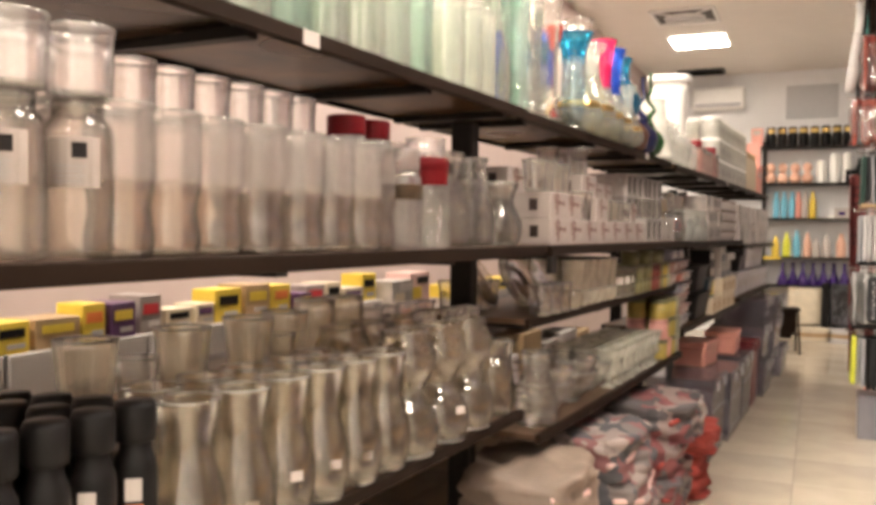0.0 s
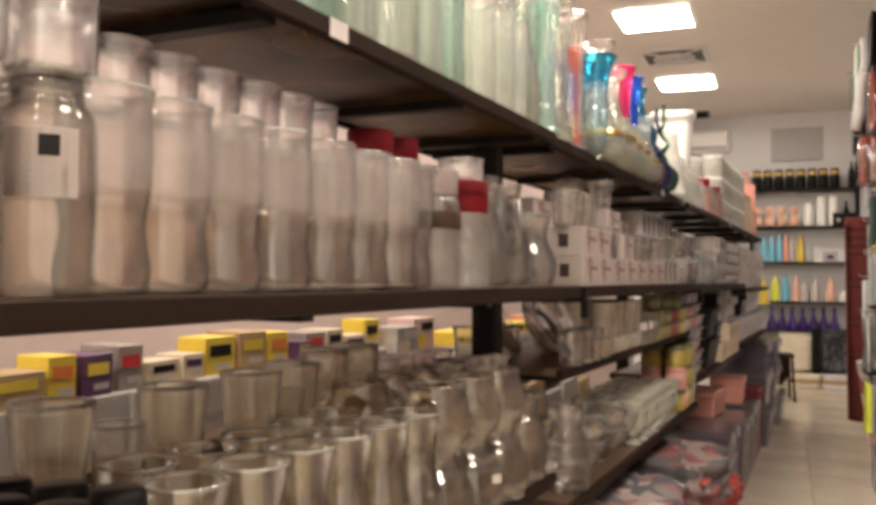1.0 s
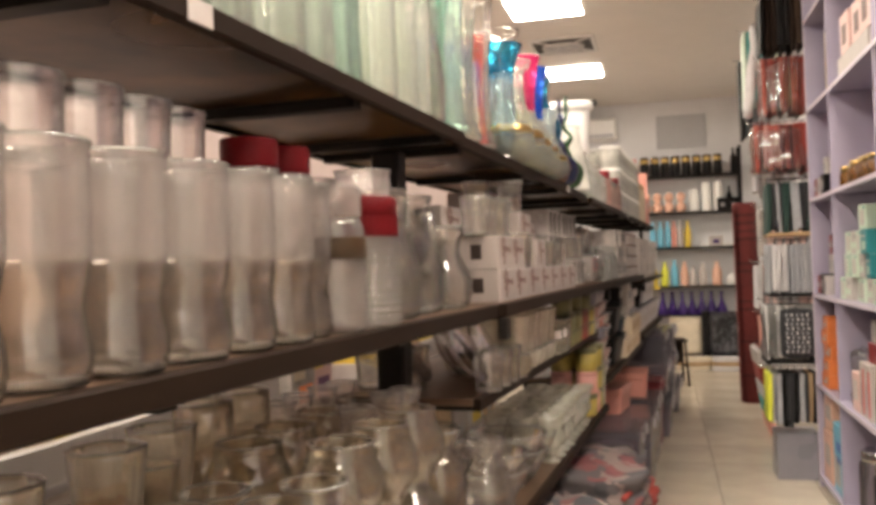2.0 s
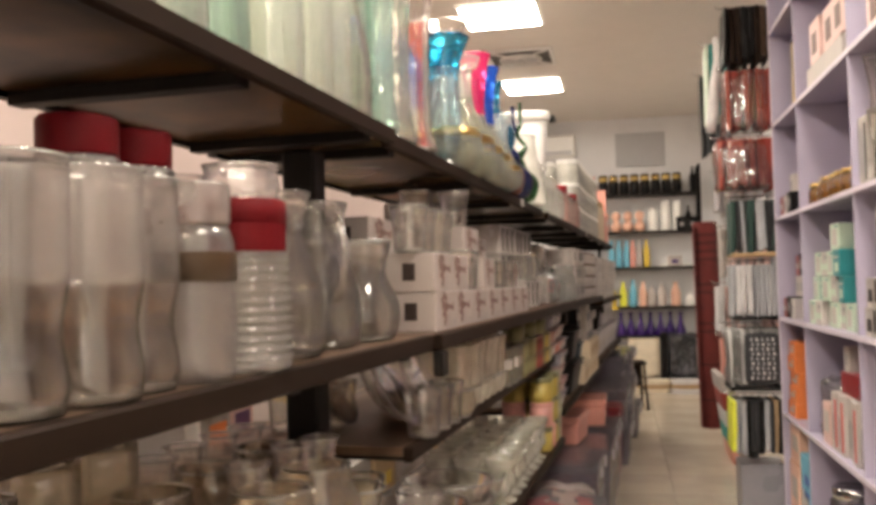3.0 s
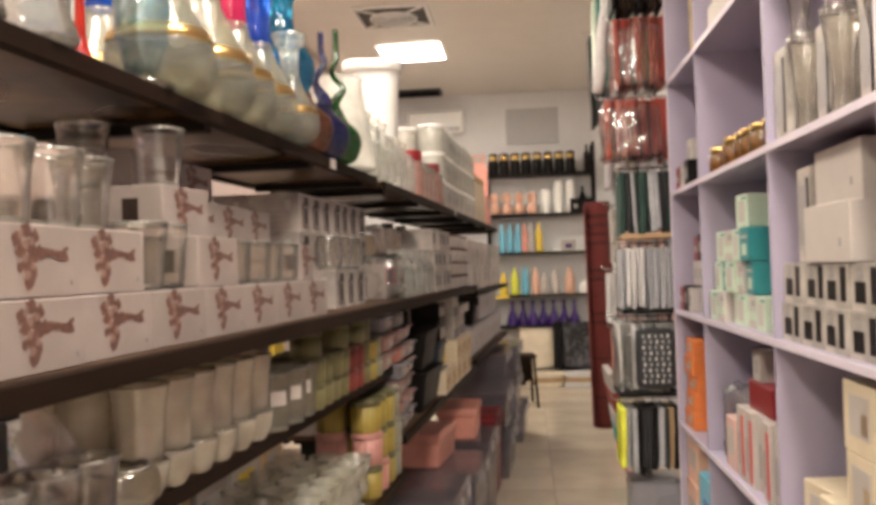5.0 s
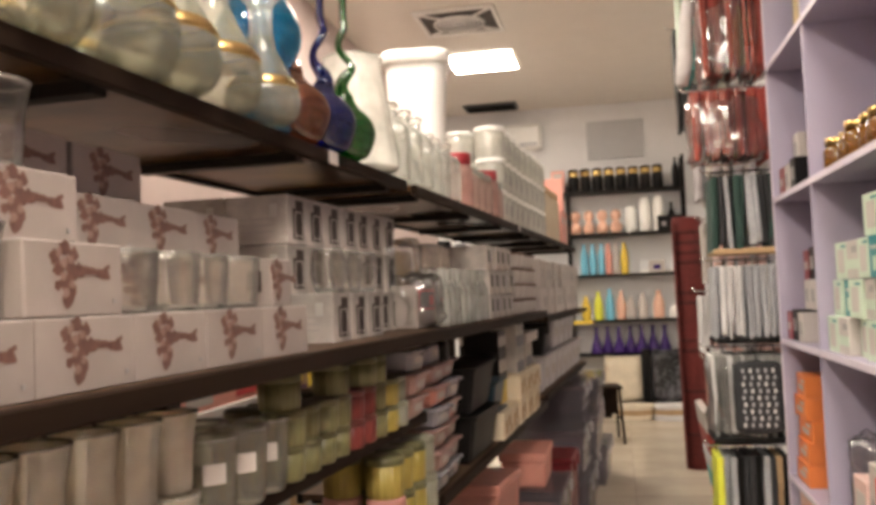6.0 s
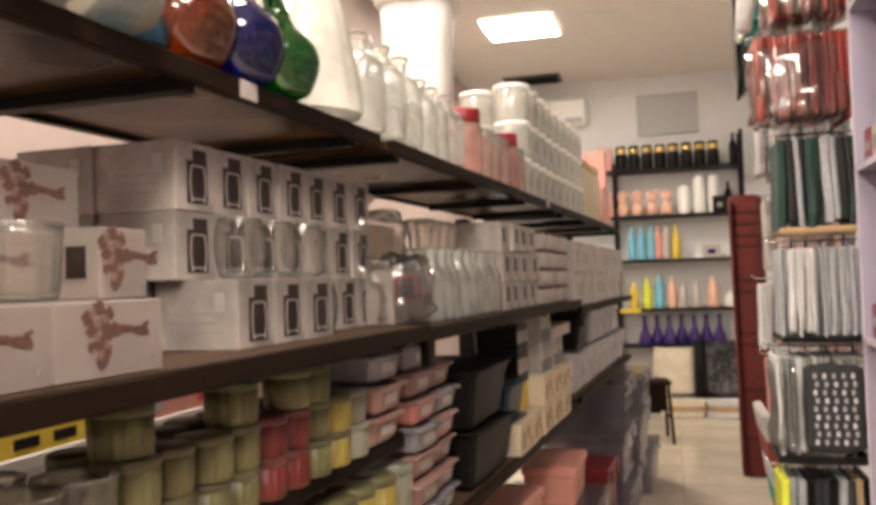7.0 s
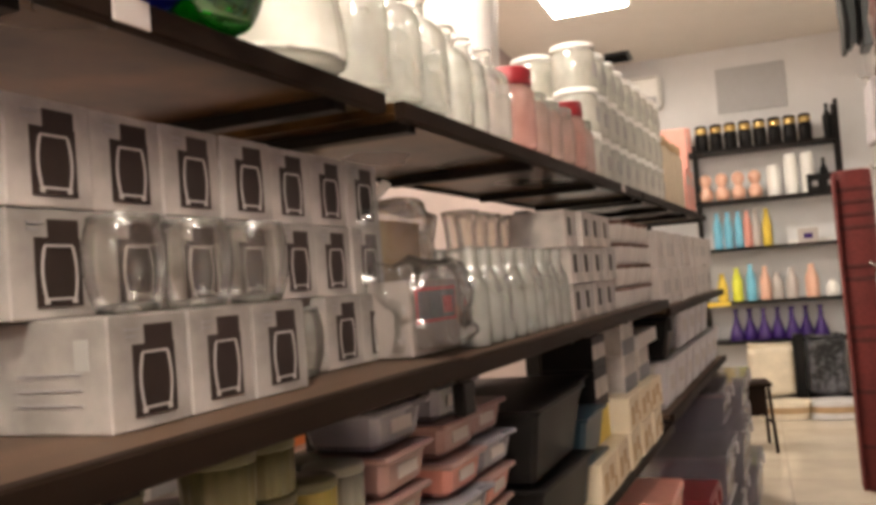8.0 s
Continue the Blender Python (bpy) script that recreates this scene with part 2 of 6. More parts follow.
def lathe_bm(profile, seg=20, at=(0, 0, 0), flutes=0, depth=0.0, top=True):
    """Turns a profile of (radius, height) round z; flutes press ribs into it."""
    bm = bmesh.new()
    rings = []
    for r, z in profile:
        ring = []
        for i in range(seg):
            a = 2 * math.pi * i / seg
            k = 1 + (depth * math.cos(flutes * a) if flutes else 0)
            ring.append(bm.verts.new((at[0] + r * k * math.cos(a), at[1] + r * k * math.sin(a), at[2] + z)))
        rings.append(ring)
    for a, b in zip(rings, rings[1:]):
        for i in range(seg):
            bm.faces.new((a[i], a[(i + 1) % seg], b[(i + 1) % seg], b[i]))
    if profile[0][0] > 0.002:
        bm.faces.new(list(reversed(rings[0])))
    if top and profile[-1][0] > 0.002:
        bm.faces.new(rings[-1])
    for f in bm.faces:
        f.smooth = True
    return bm


def lathe_ring(profile, seg=24, **kw):
    """A turned ring with no caps: the profile closes on itself."""
    bm = lathe_bm(profile, seg, top=False, **kw)
    bmesh.ops.delete(bm, geom=[f for f in bm.faces if len(f.verts) > 4], context="FACES_ONLY")
    return bm


def smooth(profile, n=4):
    """A finer profile through the same points, rounded between them."""
    p = [Vector((r, z)) for r, z in profile]
    out = []
    for i in range(len(p) - 1):
        a, b = p[i], p[i + 1]
        c = (b - a).length
        ta = (b - p[i - 1]) / max(1e-6, (b - a).length + (a - p[i - 1]).length) if i else (b - a) / max(1e-6, c)
        tb = (p[i + 2] - a) / max(1e-6, (p[i + 2] - b).length + c) if i + 2 < len(p) else (b - a) / max(1e-6, c)
        for k in range(n):
            f = k / n
            q = a * (2 * f ** 3 - 3 * f ** 2 + 1) + ta * c * (f ** 3 - 2 * f ** 2 + f) + b * (3 * f ** 2 - 2 * f ** 3) + tb * c * (f ** 3 - f ** 2)
            out.append((max(q.x, 0.001), q.y))
    return out + [tuple(p[-1])]


def vessel_bm(profile, seg=20, wall=0.004, **kw):
    """An open vessel: the profile, a rolled rim and the inside of its wall."""
    profile = smooth(profile, 3)
    r, z = profile[-1]
    return lathe_bm(list(profile) + [(r - wall * 0.5, z + 0.0012), (r - wall, z), (r - wall, z - 0.006)], seg, top=False, **kw)


def tube_bm(points, radius, seg=8):
    bm = bmesh.new()
    rings = []
    pts = [Vector(p) for p in points]
    for i, p in enumerate(pts):
        d = (pts[min(i + 1, len(pts) - 1)] - pts[max(i - 1, 0)]).normalized()
        x = d.orthogonal().normalized()
        if i and abs(x.dot(last)) < 0.95:
            x = (last - d * last.dot(d)).normalized()
        last = x
        y = d.cross(x)
        r = radius[i] if isinstance(radius, (list, tuple)) else radius
        rings.append([bm.verts.new(p + r * (math.cos(2 * math.pi * k / seg) * x + math.sin(2 * math.pi * k / seg) * y)) for k in range(seg)])
    for a, b in zip(rings, rings[1:]):
        for k in range(seg):
            bm.faces.new((a[k], a[(k + 1) % seg], b[(k + 1) % seg], b[k]))
    bm.faces.new(list(reversed(rings[0])))
    bm.faces.new(rings[-1])
    for f in bm.faces:
        f.smooth = True
    return bm


def mesh_of(name, bm, material):
    bmesh.ops.recalc_face_normals(bm, faces=bm.faces)
    me = bpy.data.meshes.new(name)
    bm.to_mesh(me)
    bm.free()
    me.materials.append(material)
    return me


def part(name, bm, material, parent, label=""):
    ob = new(name, mesh_of(name, bm, material))
    ob.parent = parent
    return tagged(ob, label)


def solid(name, bm, material, label, category, group="", kind="", at=None):
    """A thing that is one mesh."""
    ob = new(name, mesh_of(name, bm, material))
    if at is not None:
        ob.matrix_basis = at
    return tagged(ob, label, category, group, kind)


def base(name, label, category, group="", at=None, kind=""):
    """A thing made of parts: an empty at its base."""
    ob = new(name)
    ob.empty_display_size = 0.05
    if at is not None:
        ob.matrix_basis = at
    return tagged(ob, label, category, group, kind)


def cloth_bm(w, d, h, lumps=0.02, seed=0, cuts=8):
    """A soft bundle: a rounded, lumpy block with its base on the ground."""
    bm = bmesh.new()
    bmesh.ops.create_cube(bm, size=1.0)
    bmesh.ops.subdivide_edges(bm, edges=bm.edges, cuts=cuts, use_grid_fill=True)
    for v in bm.verts:
        p = Vector(v.co) * 2
        q = Vector((p.x * math.sqrt(max(0, 1 - p.y * p.y / 3.2)), p.y * math.sqrt(max(0, 1 - p.x * p.x / 3.2)), p.z * math.sqrt(max(0, 1 - (p.x * p.x + p.y * p.y) / 4.5))))
        n = noise.noise(Vector((p.x * 2.3 + seed, p.y * 2.3, p.z * 2.3)))
        v.co = Vector((q.x * w / 2, q.y * d / 2, (q.z + 1) * h / 2))
        v.co += v.co.normalized() * n * lumps
        v.co.z = max(0.0, v.co.z)
    for f in bm.faces:
        f.smooth = True
    return bm


# the glass-ware shelving runs at a slight angle to the room
RUN = 0.0583
RUN_DEG = -math.degrees(math.atan(RUN))


def on_run(u, y, z, rz=0.0):
    """A place on the long shelving: u metres out from its front line, y along the room, z up."""
    return pose(-0.90 + u + RUN * (y - 3.15), y, z, 0, 0, RUN_DEG + rz)


# ---- the room ----
floor = tagged(new("floor"), "beige polished floor tiles with thin grout joints", "floor", kind="structure")
part("screed", box_bm((X_RIGHT - X_LEFT + 0.4, Y_BACK - Y_FRONT + 0.4, 0.10), ((X_LEFT + X_RIGHT) / 2, (Y_BACK + Y_FRONT) / 2, -0.112)), GROUT, floor)
solid("ceiling", box_bm((X_RIGHT - X_LEFT + 0.4, Y_BACK - Y_FRONT + 0.4, 0.12), ((X_LEFT + X_RIGHT) / 2, (Y_BACK + Y_FRONT) / 2, CEIL)), PLASTER, "off-white painted flat ceiling with a soft sheen", "ceiling", kind="structure")
H = CEIL + 0.012
solid("wall_west", box_bm((0.14, Y_BACK - Y_FRONT, H), (X_LEFT - 0.07, (Y_BACK + Y_FRONT) / 2, -0.012)), WALL_PINK, "pinkish grey painted side wall behind the glassware", "wall", kind="structure")
solid("wall_east", box_bm((0.14, Y_BACK - Y_FRONT, H), (X_RIGHT + 0.07, (Y_BACK + Y_FRONT) / 2, -0.012)), WALL_WHITE, "white painted side wall behind the lavender shelves", "wall", kind="structure")
solid("wall_north", box_bm((X_RIGHT - X_LEFT + 0.28, 0.14, H), ((X_LEFT + X_RIGHT) / 2, Y_BACK + 0.07, -0.012)), WALL_WHITE, "white painted end wall of the shop", "wall", kind="structure")
# unseen wall, added only to close the room behind the walk
solid("wall_south", box_bm((X_RIGHT - X_LEFT + 0.28, 0.14, H), ((X_LEFT + X_RIGHT) / 2, Y_FRONT - 0.07, -0.012)), WALL_WHITE, "plain white wall added behind the walk to close the room", "wall", kind="structure")
solid("wall_panel", box_bm((0.66, 0.025, 0.46), (-0.195, Y_BACK - 0.014, 2.995), 0.004), GREY_PANEL, "flat grey panel fixed high on the white end wall", "panel")


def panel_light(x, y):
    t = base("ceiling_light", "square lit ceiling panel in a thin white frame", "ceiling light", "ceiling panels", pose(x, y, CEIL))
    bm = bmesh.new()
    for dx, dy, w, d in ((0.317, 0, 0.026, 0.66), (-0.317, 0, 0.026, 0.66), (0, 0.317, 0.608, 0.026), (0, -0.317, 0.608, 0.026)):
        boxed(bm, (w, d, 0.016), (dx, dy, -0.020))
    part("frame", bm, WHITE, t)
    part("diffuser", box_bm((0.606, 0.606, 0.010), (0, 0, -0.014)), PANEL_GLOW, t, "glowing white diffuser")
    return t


def ceiling_vent(x, y):
    """A square diffuser: raised rim, four diagonal arms and a round grille in the middle."""
    t = base("ceiling_vent", "square white ceiling diffuser with diagonal arms and a round grille", "air vent", "ceiling vents", pose(x, y, CEIL))
    bm = bmesh.new()
    a, b, z = 0.325, 0.290, 0.026
    for dx, dy, w, d in (((a + b) / 2, 0, a - b, 2 * a), (-(a + b) / 2, 0, a - b, 2 * a), (0, (a + b) / 2, 2 * b, a - b), (0, -(a + b) / 2, 2 * b, a - b)):
        boxed(bm, (w, d, z), (dx, dy, -z - 0.004), 0.004)
    part("frame", bm, WHITE, t)
    # thin plate coloured dark to stand for the duct's shaded depth
    part("backing", box_bm((0.575, 0.575, 0.004), (0, 0, -0.010)), VENT_DARK, t, "flat plate coloured dark for the shade in the duct")
    for k in range(4):
        bm = box_bm((0.20, 0.032, 0.012), (0.29, 0, -0.030), 0.003)
        bmesh.ops.rotate(bm, verts=bm.verts, cent=(0, 0, 0), matrix=Matrix.Rotation(math.radians(45 + 90 * k), 3, "Z"))
        part("arm", bm, WHITE, t)
    ring = [(0.185, -0.040), (0.192, -0.046), (0.205, -0.044), (0.208, -0.030), (0.190, -0.026), (0.185, -0.040)]
    part("ring", lathe_ring(ring, 36), WHITE, t)
    part("core", lathe_bm([(0.180, -0.032), (0.182, -0.024), (0.12, -0.016)], 28), GREY_PANEL, t)
    for r in (0.05, 0.085, 0.12, 0.155):
        part("grille_ring", lathe_ring([(r, -0.040), (r + 0.010, -0.040), (r + 0.010, -0.034), (r, -0.034), (r, -0.040)], 28), WHITE, t)
    return t


for y in (-2.75, -0.1, 2.55, 5.2, 7.92, 10.6):
    panel_light(-1.41, y)
# second panel row, added out of view to brighten the carton fronts
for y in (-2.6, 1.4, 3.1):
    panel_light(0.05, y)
for y in (1.25, 3.95, 6.62, 9.3):
    ceiling_vent(-1.40, y)

ac = base("air_conditioner", "white wall-mounted split air conditioner on the end wall", "air conditioner", at=pose(-1.42, Y_BACK, 3.15))
part("body", box_bm((0.72, 0.20, 0.31), (0, -0.104, 0), 0.03), WHITE, ac)
part("flap", box_bm((0.62, 0.03, 0.05), (0, -0.212, 0.035), 0.006), GREY_PANEL, ac, "grey louvre flap")
grille = base("return_grille", "dark slatted return-air grille in the ceiling", "grille", at=pose(-1.62, 12.62, CEIL))
part("frame", box_bm((0.62, 0.34, 0.02), (0, 0, -0.024)), DARKGREY, grille)
for k in range(6):
    part("slat", box_bm((0.56, 0.012, 0.014), (0, -0.13 + 0.052 * k, -0.040)), BLACK, grille)


# ---- long glassware shelving ----
def shelving(label, y0, y1, levels, posts, top_bars, post_u=-0.24):
    """One bay: black posts, boards with dark front edges, and cross bars under the top board. levels: (z, front u, depth)."""
    mid = (y0 + y1) / 2
    t = base("shelving_unit", label, "shelving", "long glassware shelving", on_run(0, mid, 0))

    def loc(u, y, z):
        return (u, (y - mid) / math.cos(math.radians(RUN_DEG)), z)

    ln = (y1 - y0) - 0.006
    for k, (z, u, depth) in enumerate(levels):
        th = 0.034
        # the top board wears the painted reflection mottle on every face
        board = part("board", box_bm((depth - 0.022, ln, 0.020), loc(u - 0.022 - (depth - 0.022) / 2, mid, z - 0.020)), BOARD_TOP if k else BOARD_UNDER, t, "mottled brown board")
        part("front_edge", box_bm((0.022, ln, th), loc(u - 0.011, mid, z - th + 0.001), 0.003), BOARD_DARK, board, "dark brown front edge")
        part("back_edge", box_bm((0.020, ln, 0.03), loc(u - depth - 0.010, mid, z - 0.03)), STEEL_BLACK, board)
        for y in top_bars:
            part("cross_bar", box_bm((depth - 0.03, 0.035, 0.022), loc(u - 0.025 - (depth - 0.03) / 2, y, z - 0.043)), STEEL_BLACK, board)
    part("clip", box_bm((0.022, 0.05, 0.055), loc(levels[1][1] - 0.012, y0 + 0.03, levels[1][0] - 0.092), 0.003), STEEL_BLACK, t, "black corner clip")
    for y, w, zt in posts:
        part("post", box_bm((w, 0.065, zt), loc(post_u, y, 0), 0.006), STEEL_BLACK, t)
    return t


Z_TOP, Z_MID = 1.803, 1.353
shelving("dark brown shelving bay holding tall glass vases", -0.6, 2.70, [(Z_TOP, -0.055, 0.43), (Z_MID, 0.02, 0.50), (0.812, -0.05, 0.45)], ((0.2, 0.09, 1.755), (2.62, 0.075, 1.755)), (0.62, 1.33, 2.05, 2.58))
shelving("dark brown shelving bay with boxed glasses", 2.71, 5.04, [(Z_TOP, -0.075, 0.43), (Z_MID, 0.035, 0.50), (1.108, -0.04, 0.44), (0.725, 0.0, 0.48)], ((4.98, 0.065, 1.06),), (2.80, 3.60, 4.30, 4.92))
shelving("dark brown shelving bay with bottles in bags", 5.05, 7.30, [(Z_TOP - 0.012, -0.05, 0.43), (Z_MID - 0.008, 0.02, 0.46), (0.85, 0.0, 0.46)], ((5.45, 0.065, 1.745), (7.1, 0.065, 1.745)), (5.13, 5.85, 6.55, 7.2), -0.50)
shelving("dark brown shelving bay near the back of the shop", 7.31, 9.6, [(Z_TOP - 0.012, -0.05, 0.43), (Z_MID - 0.045, 0.02, 0.46), (0.88, 0.0, 0.46)], ((7.5, 0.065, 1.745), (9.4, 0.065, 1.745)), (7.4, 8.1, 8.8, 9.5), -0.50)
for y, z in ((1.49, Z_TOP), (4.44, Z_TOP), (6.9, Z_TOP - 0.01)):
    solid("price_tag", box_bm((0.003, 0.055, 0.032), (0, 0, -0.032), 0.001), CARD_WHITE, "small blank white price tag on a shelf edge", "price tag", "price tags", at=on_run(-0.053 if y < 3 else -0.073 if y < 5 else -0.048, y, z - 0.001))


def wall_shelf():
    """A deep brown rack between the glassware and the side wall."""
    t = base("wall_shelf", "deep brown wall rack behind the glassware", "shelf", at=pose(X_RACK, 3.6, 0))
    deep = X_RACK - X_LEFT
    for nm, z, d in (("board", 0.955, 0.26), ("lower_board", 0.42, 0.30)):
        part(nm, box_bm((deep + d - 0.004, 6.4, 0.025), ((d - deep) / 2 + 0.002, 0, z)), BOARD_TOP, t)
    for k in range(5):
        part("bracket", box_bm((deep + 0.20, 0.03, 0.12), ((0.20 - deep) / 2 + 0.002, -2.8 + 1.4 * k, 0.833)), STEEL_BLACK, t)


wall_shelf()


# ---- lavender open shelving ----
LX = 0.417
LEVELS = (0.075, 0.645, 1.212, 1.807, 2.372, 2.93)


def lavender_unit(y0, y1, dividers, label):
    t = base("cubby_shelf", label, "shelving", "lavender shelving", pose(LX, y0, 0))
    depth = X_RIGHT - LX - 0.02
    th = 0.020
    w = y1 - y0
    for y in (th / 2 + 0.001, w - th / 2 - 0.001):
        side = part("side_panel", box_bm((depth, th, 3.42), (depth / 2, y, 0), 0.0015), LAV, t)
        part("edge_strip", box_bm((0.004, th, 3.40), (-0.002, y, 0.01)), LAV_EDGE, side, "pale edge strip")
    part("back_panel", box_bm((0.012, w - 2 * th - 0.004, 3.38), (depth - 0.010, w / 2, 0.02)), LAV, t)
    ys = [0.0] + [d - y0 for d in dividers] + [w]
    for z in LEVELS + (3.395,):
        shelf = part("shelf", box_bm((depth - 0.02, w - 2 * th - 0.004, th), ((depth - 0.02) / 2, w / 2, z - th)), LAV, t)
        part("edge_strip", box_bm((0.004, w - 2 * th - 0.004, th + 0.002), (-0.002, w / 2, z - th - 0.001)), LAV_EDGE, shelf, "pale edge strip")
    for d in ys[1:-1]:
        for a, b in zip(LEVELS, LEVELS[1:] + (3.395,)):
            part("divider", box_bm((depth - 0.024, 0.018, b - a - th - 0.002), ((depth - 0.024) / 2 + 0.002, d, a + 0.001)), LAV, t)
    return t


lavender_unit(3.765, 6.42, (4.64, 5.70), "lavender laminate cubby shelf filled with boxed goods")
lavender_unit(1.10, 3.745, (1.98, 2.86), "lavender laminate cubby shelf with pink and peach goods")


# ---- small goods: cartons, bottles, vases ----
def carton(w, d, h, m, label, category, at, group="", marks=(), name="carton", top=None):
    """A cardboard box; w along the shelf, d deep. marks: (y, z, width, height, material) printed patches on its front (+x) face."""
    t = base(name, label, category, group, at)
    part("box", box_bm((d, w, h), (-d / 2, 0, 0), 0.002), m, t)
    for y, z, a, b, mm in marks:
        part("print", box_bm((0.0016, a, b), (0.0009, y, z), 0), mm, t, "printed patch")
    if top:
        part("lid", box_bm((d + 0.004, w + 0.004, h * 0.16), (-d / 2, 0, h * 0.86), 0.002), top, t)
    return t


def figure_bm(s=1.0, dark=True):
    """A branching printed motif, one raised print in the yz plane: a bunched curly head and a trunk that spreads to the right."""
    cell = 0.0019
    trunk = [(12 + 50 * k / 8, 9 + 2 * math.sin(5 * k / 8), 7.5 - 2.6 * math.sin(3.1 * k / 8)) for k in range(9)] + [(64, 13, 4.5), (69, 16, 3.5), (64, 4, 4), (70, 2, 3)]

    def inside(spots, y, z):
        return any((y - a) ** 2 + (z - b) ** 2 < (r * (1 + 0.35 * noise.noise(Vector((y * 0.16, z * 0.16, 3.0))))) ** 2 for a, b, r in spots)

    bm = bmesh.new()
    corner = {}

    def at(i, j):
        if (i, j) not in corner:
            corner[i, j] = bm.verts.new((0.0007 if dark else 0.0008, i * cell * s, j * cell * s))
        return corner[i, j]

    for i in range(-28, 42):
        for j in range(-23, 27):
            y, z = (i + 0.5) * cell * 1000, (j + 0.5) * cell * 1000
            pale = inside(TREE_PALE, y, z)
            if (dark and not pale and inside(TREE_DARK + tuple(trunk), y, z)) or (pale and not dark):
                bm.faces.new((at(i, j), at(i + 1, j), at(i + 1, j + 1), at(i, j + 1)))
    return bm


TREE_DARK = ((-36, 26, 9), (-18, 37, 10), (0, 30, 9), (-28, 12, 10), (-8, 18, 10), (-3, 7, 10), (9, 10, 9), (-16, -4, 11), (-6, -16, 10), (-14, -27, 9), (-30, -8, 6))
TREE_PALE = ((-27, 32, 6), (-6, 24, 5), (-19, 20, 6), (-20, 3, 5), (-4, -6, 5), (-16, -17, 6))


def printed_carton(w, d, h, at, window=False):
    t = base("glass_box", "white carton of glasses with a brown printed motif", "box", "boxes with brown motif", at)
    part("box", box_bm((d, w, h), (-d / 2, 0, 0), 0.002), CARD_ROSE, t)
    for dark_, m_ in ((True, INK_BROWN), (False, INK_TAN)):
        ob = part("motif", figure_bm(0.98, dark_), m_, t, "brown printed motif")
        ob.location = (0.0002, -0.006, h * 0.50)
    part("small_print", box_bm((0.0012, 0.006, 0.006), (0.0008, w * 0.40, h * 0.16)), INK_GREY, t)
    part("side_print", box_bm((0.030, 0.0012, 0.040), (-d * 0.40, -w / 2 - 0.0007, h * 0.30)), INK_UMBER, t, "dark square printed on the end")
    part("lid_seam", box_bm((d * 0.98, 0.002, 0.0012), (-d / 2, 0, h)), INK_GREY, t)
    return t


def barrel_outline_bm(w, h):
    """The outline of a barrel-shaped glass as a thin raised band."""
    bm = bmesh.new()
    n = 8
    for s in (-1, 1):
        pts = []
        for k in range(n + 1):
            f = k / n
            pts.append((s * w / 2 * (0.78 + 0.30 * math.sin(math.pi * (0.12 + 0.76 * f))), h * f))
        for (a, b), (c, d) in zip(pts, pts[1:]):
            bm.faces.new([bm.verts.new(p) for p in ((0, a - s * 0.0022, b), (0, a + s * 0.0006, b), (0, c + s * 0.0006, d), (0, c - s * 0.0022, d))])
    for z in (0.0, h):
        bm.faces.new([bm.verts.new(p) for p in ((0, -w * 0.42, z), (0, w * 0.42, z), (0, w * 0.42, z + 0.0022), (0, -w * 0.42, z + 0.0022))])
    r = bmesh.ops.extrude_face_region(bm, geom=bm.faces[:])
    bmesh.ops.translate(bm, verts=[e for e in r["geom"] if isinstance(e, bmesh.types.BMVert)], vec=(0.0010, 0, 0))
    return bm


def tumbler_carton(w, d, h, at):
    t = base("tumbler_box", "grey-white carton printed with a glass on black", "box", "boxes of barrel tumblers", at)
    part("box", box_bm((d, w, h), (-d / 2, 0, 0), 0.0015), CARD_GREY, t)
    k = h / 0.095
    panel = part("print_panel", box_bm((0.0012, 0.050 * k, 0.060 * k), (0.0008, 0.004, 0.010 * k)), INK_UMBER, t, "dark printed panel")
    part("print_panel", box_bm((0.0012, 0.034 * k, 0.016 * k), (0.0008, 0.012, 0.070 * k)), INK_UMBER, t, "dark printed panel")
    ob = part("glass_outline", barrel_outline_bm(0.036 * k, 0.046 * k), CARD_WHITE, panel, "white outline of a glass")
    ob.location = (0.0018, 0.004, 0.016 * k)
    for s_ in (-1, 1):
        part("dot", box_bm((0.001, 0.006, 0.006), (0.0022, 0.004 + s_ * 0.015 * k, 0.0125 * k)), CARD_WHITE, panel, "pale printed dot")
    part("print_line", box_bm((0.0012, 0.020, 0.0022), (0.0008, -w * 0.22, h * 0.86)), INK_GREY, t)
    part("print_line", box_bm((0.0012, 0.014, 0.0022), (0.0008, -w * 0.24, h * 0.80)), INK_GREY, t)
    for j in range(3):
        part("side_line", box_bm((d * 0.55, 0.0012, 0.002), (-d * 0.5, -w / 2 - 0.0007, h * (0.25 + 0.13 * j))), INK_GREY, t)
    part("side_print", box_bm((0.018, 0.0012, 0.03), (-d * 0.22, -w / 2 - 0.0007, h * 0.55)), CARD_SIDE, t)
    return t


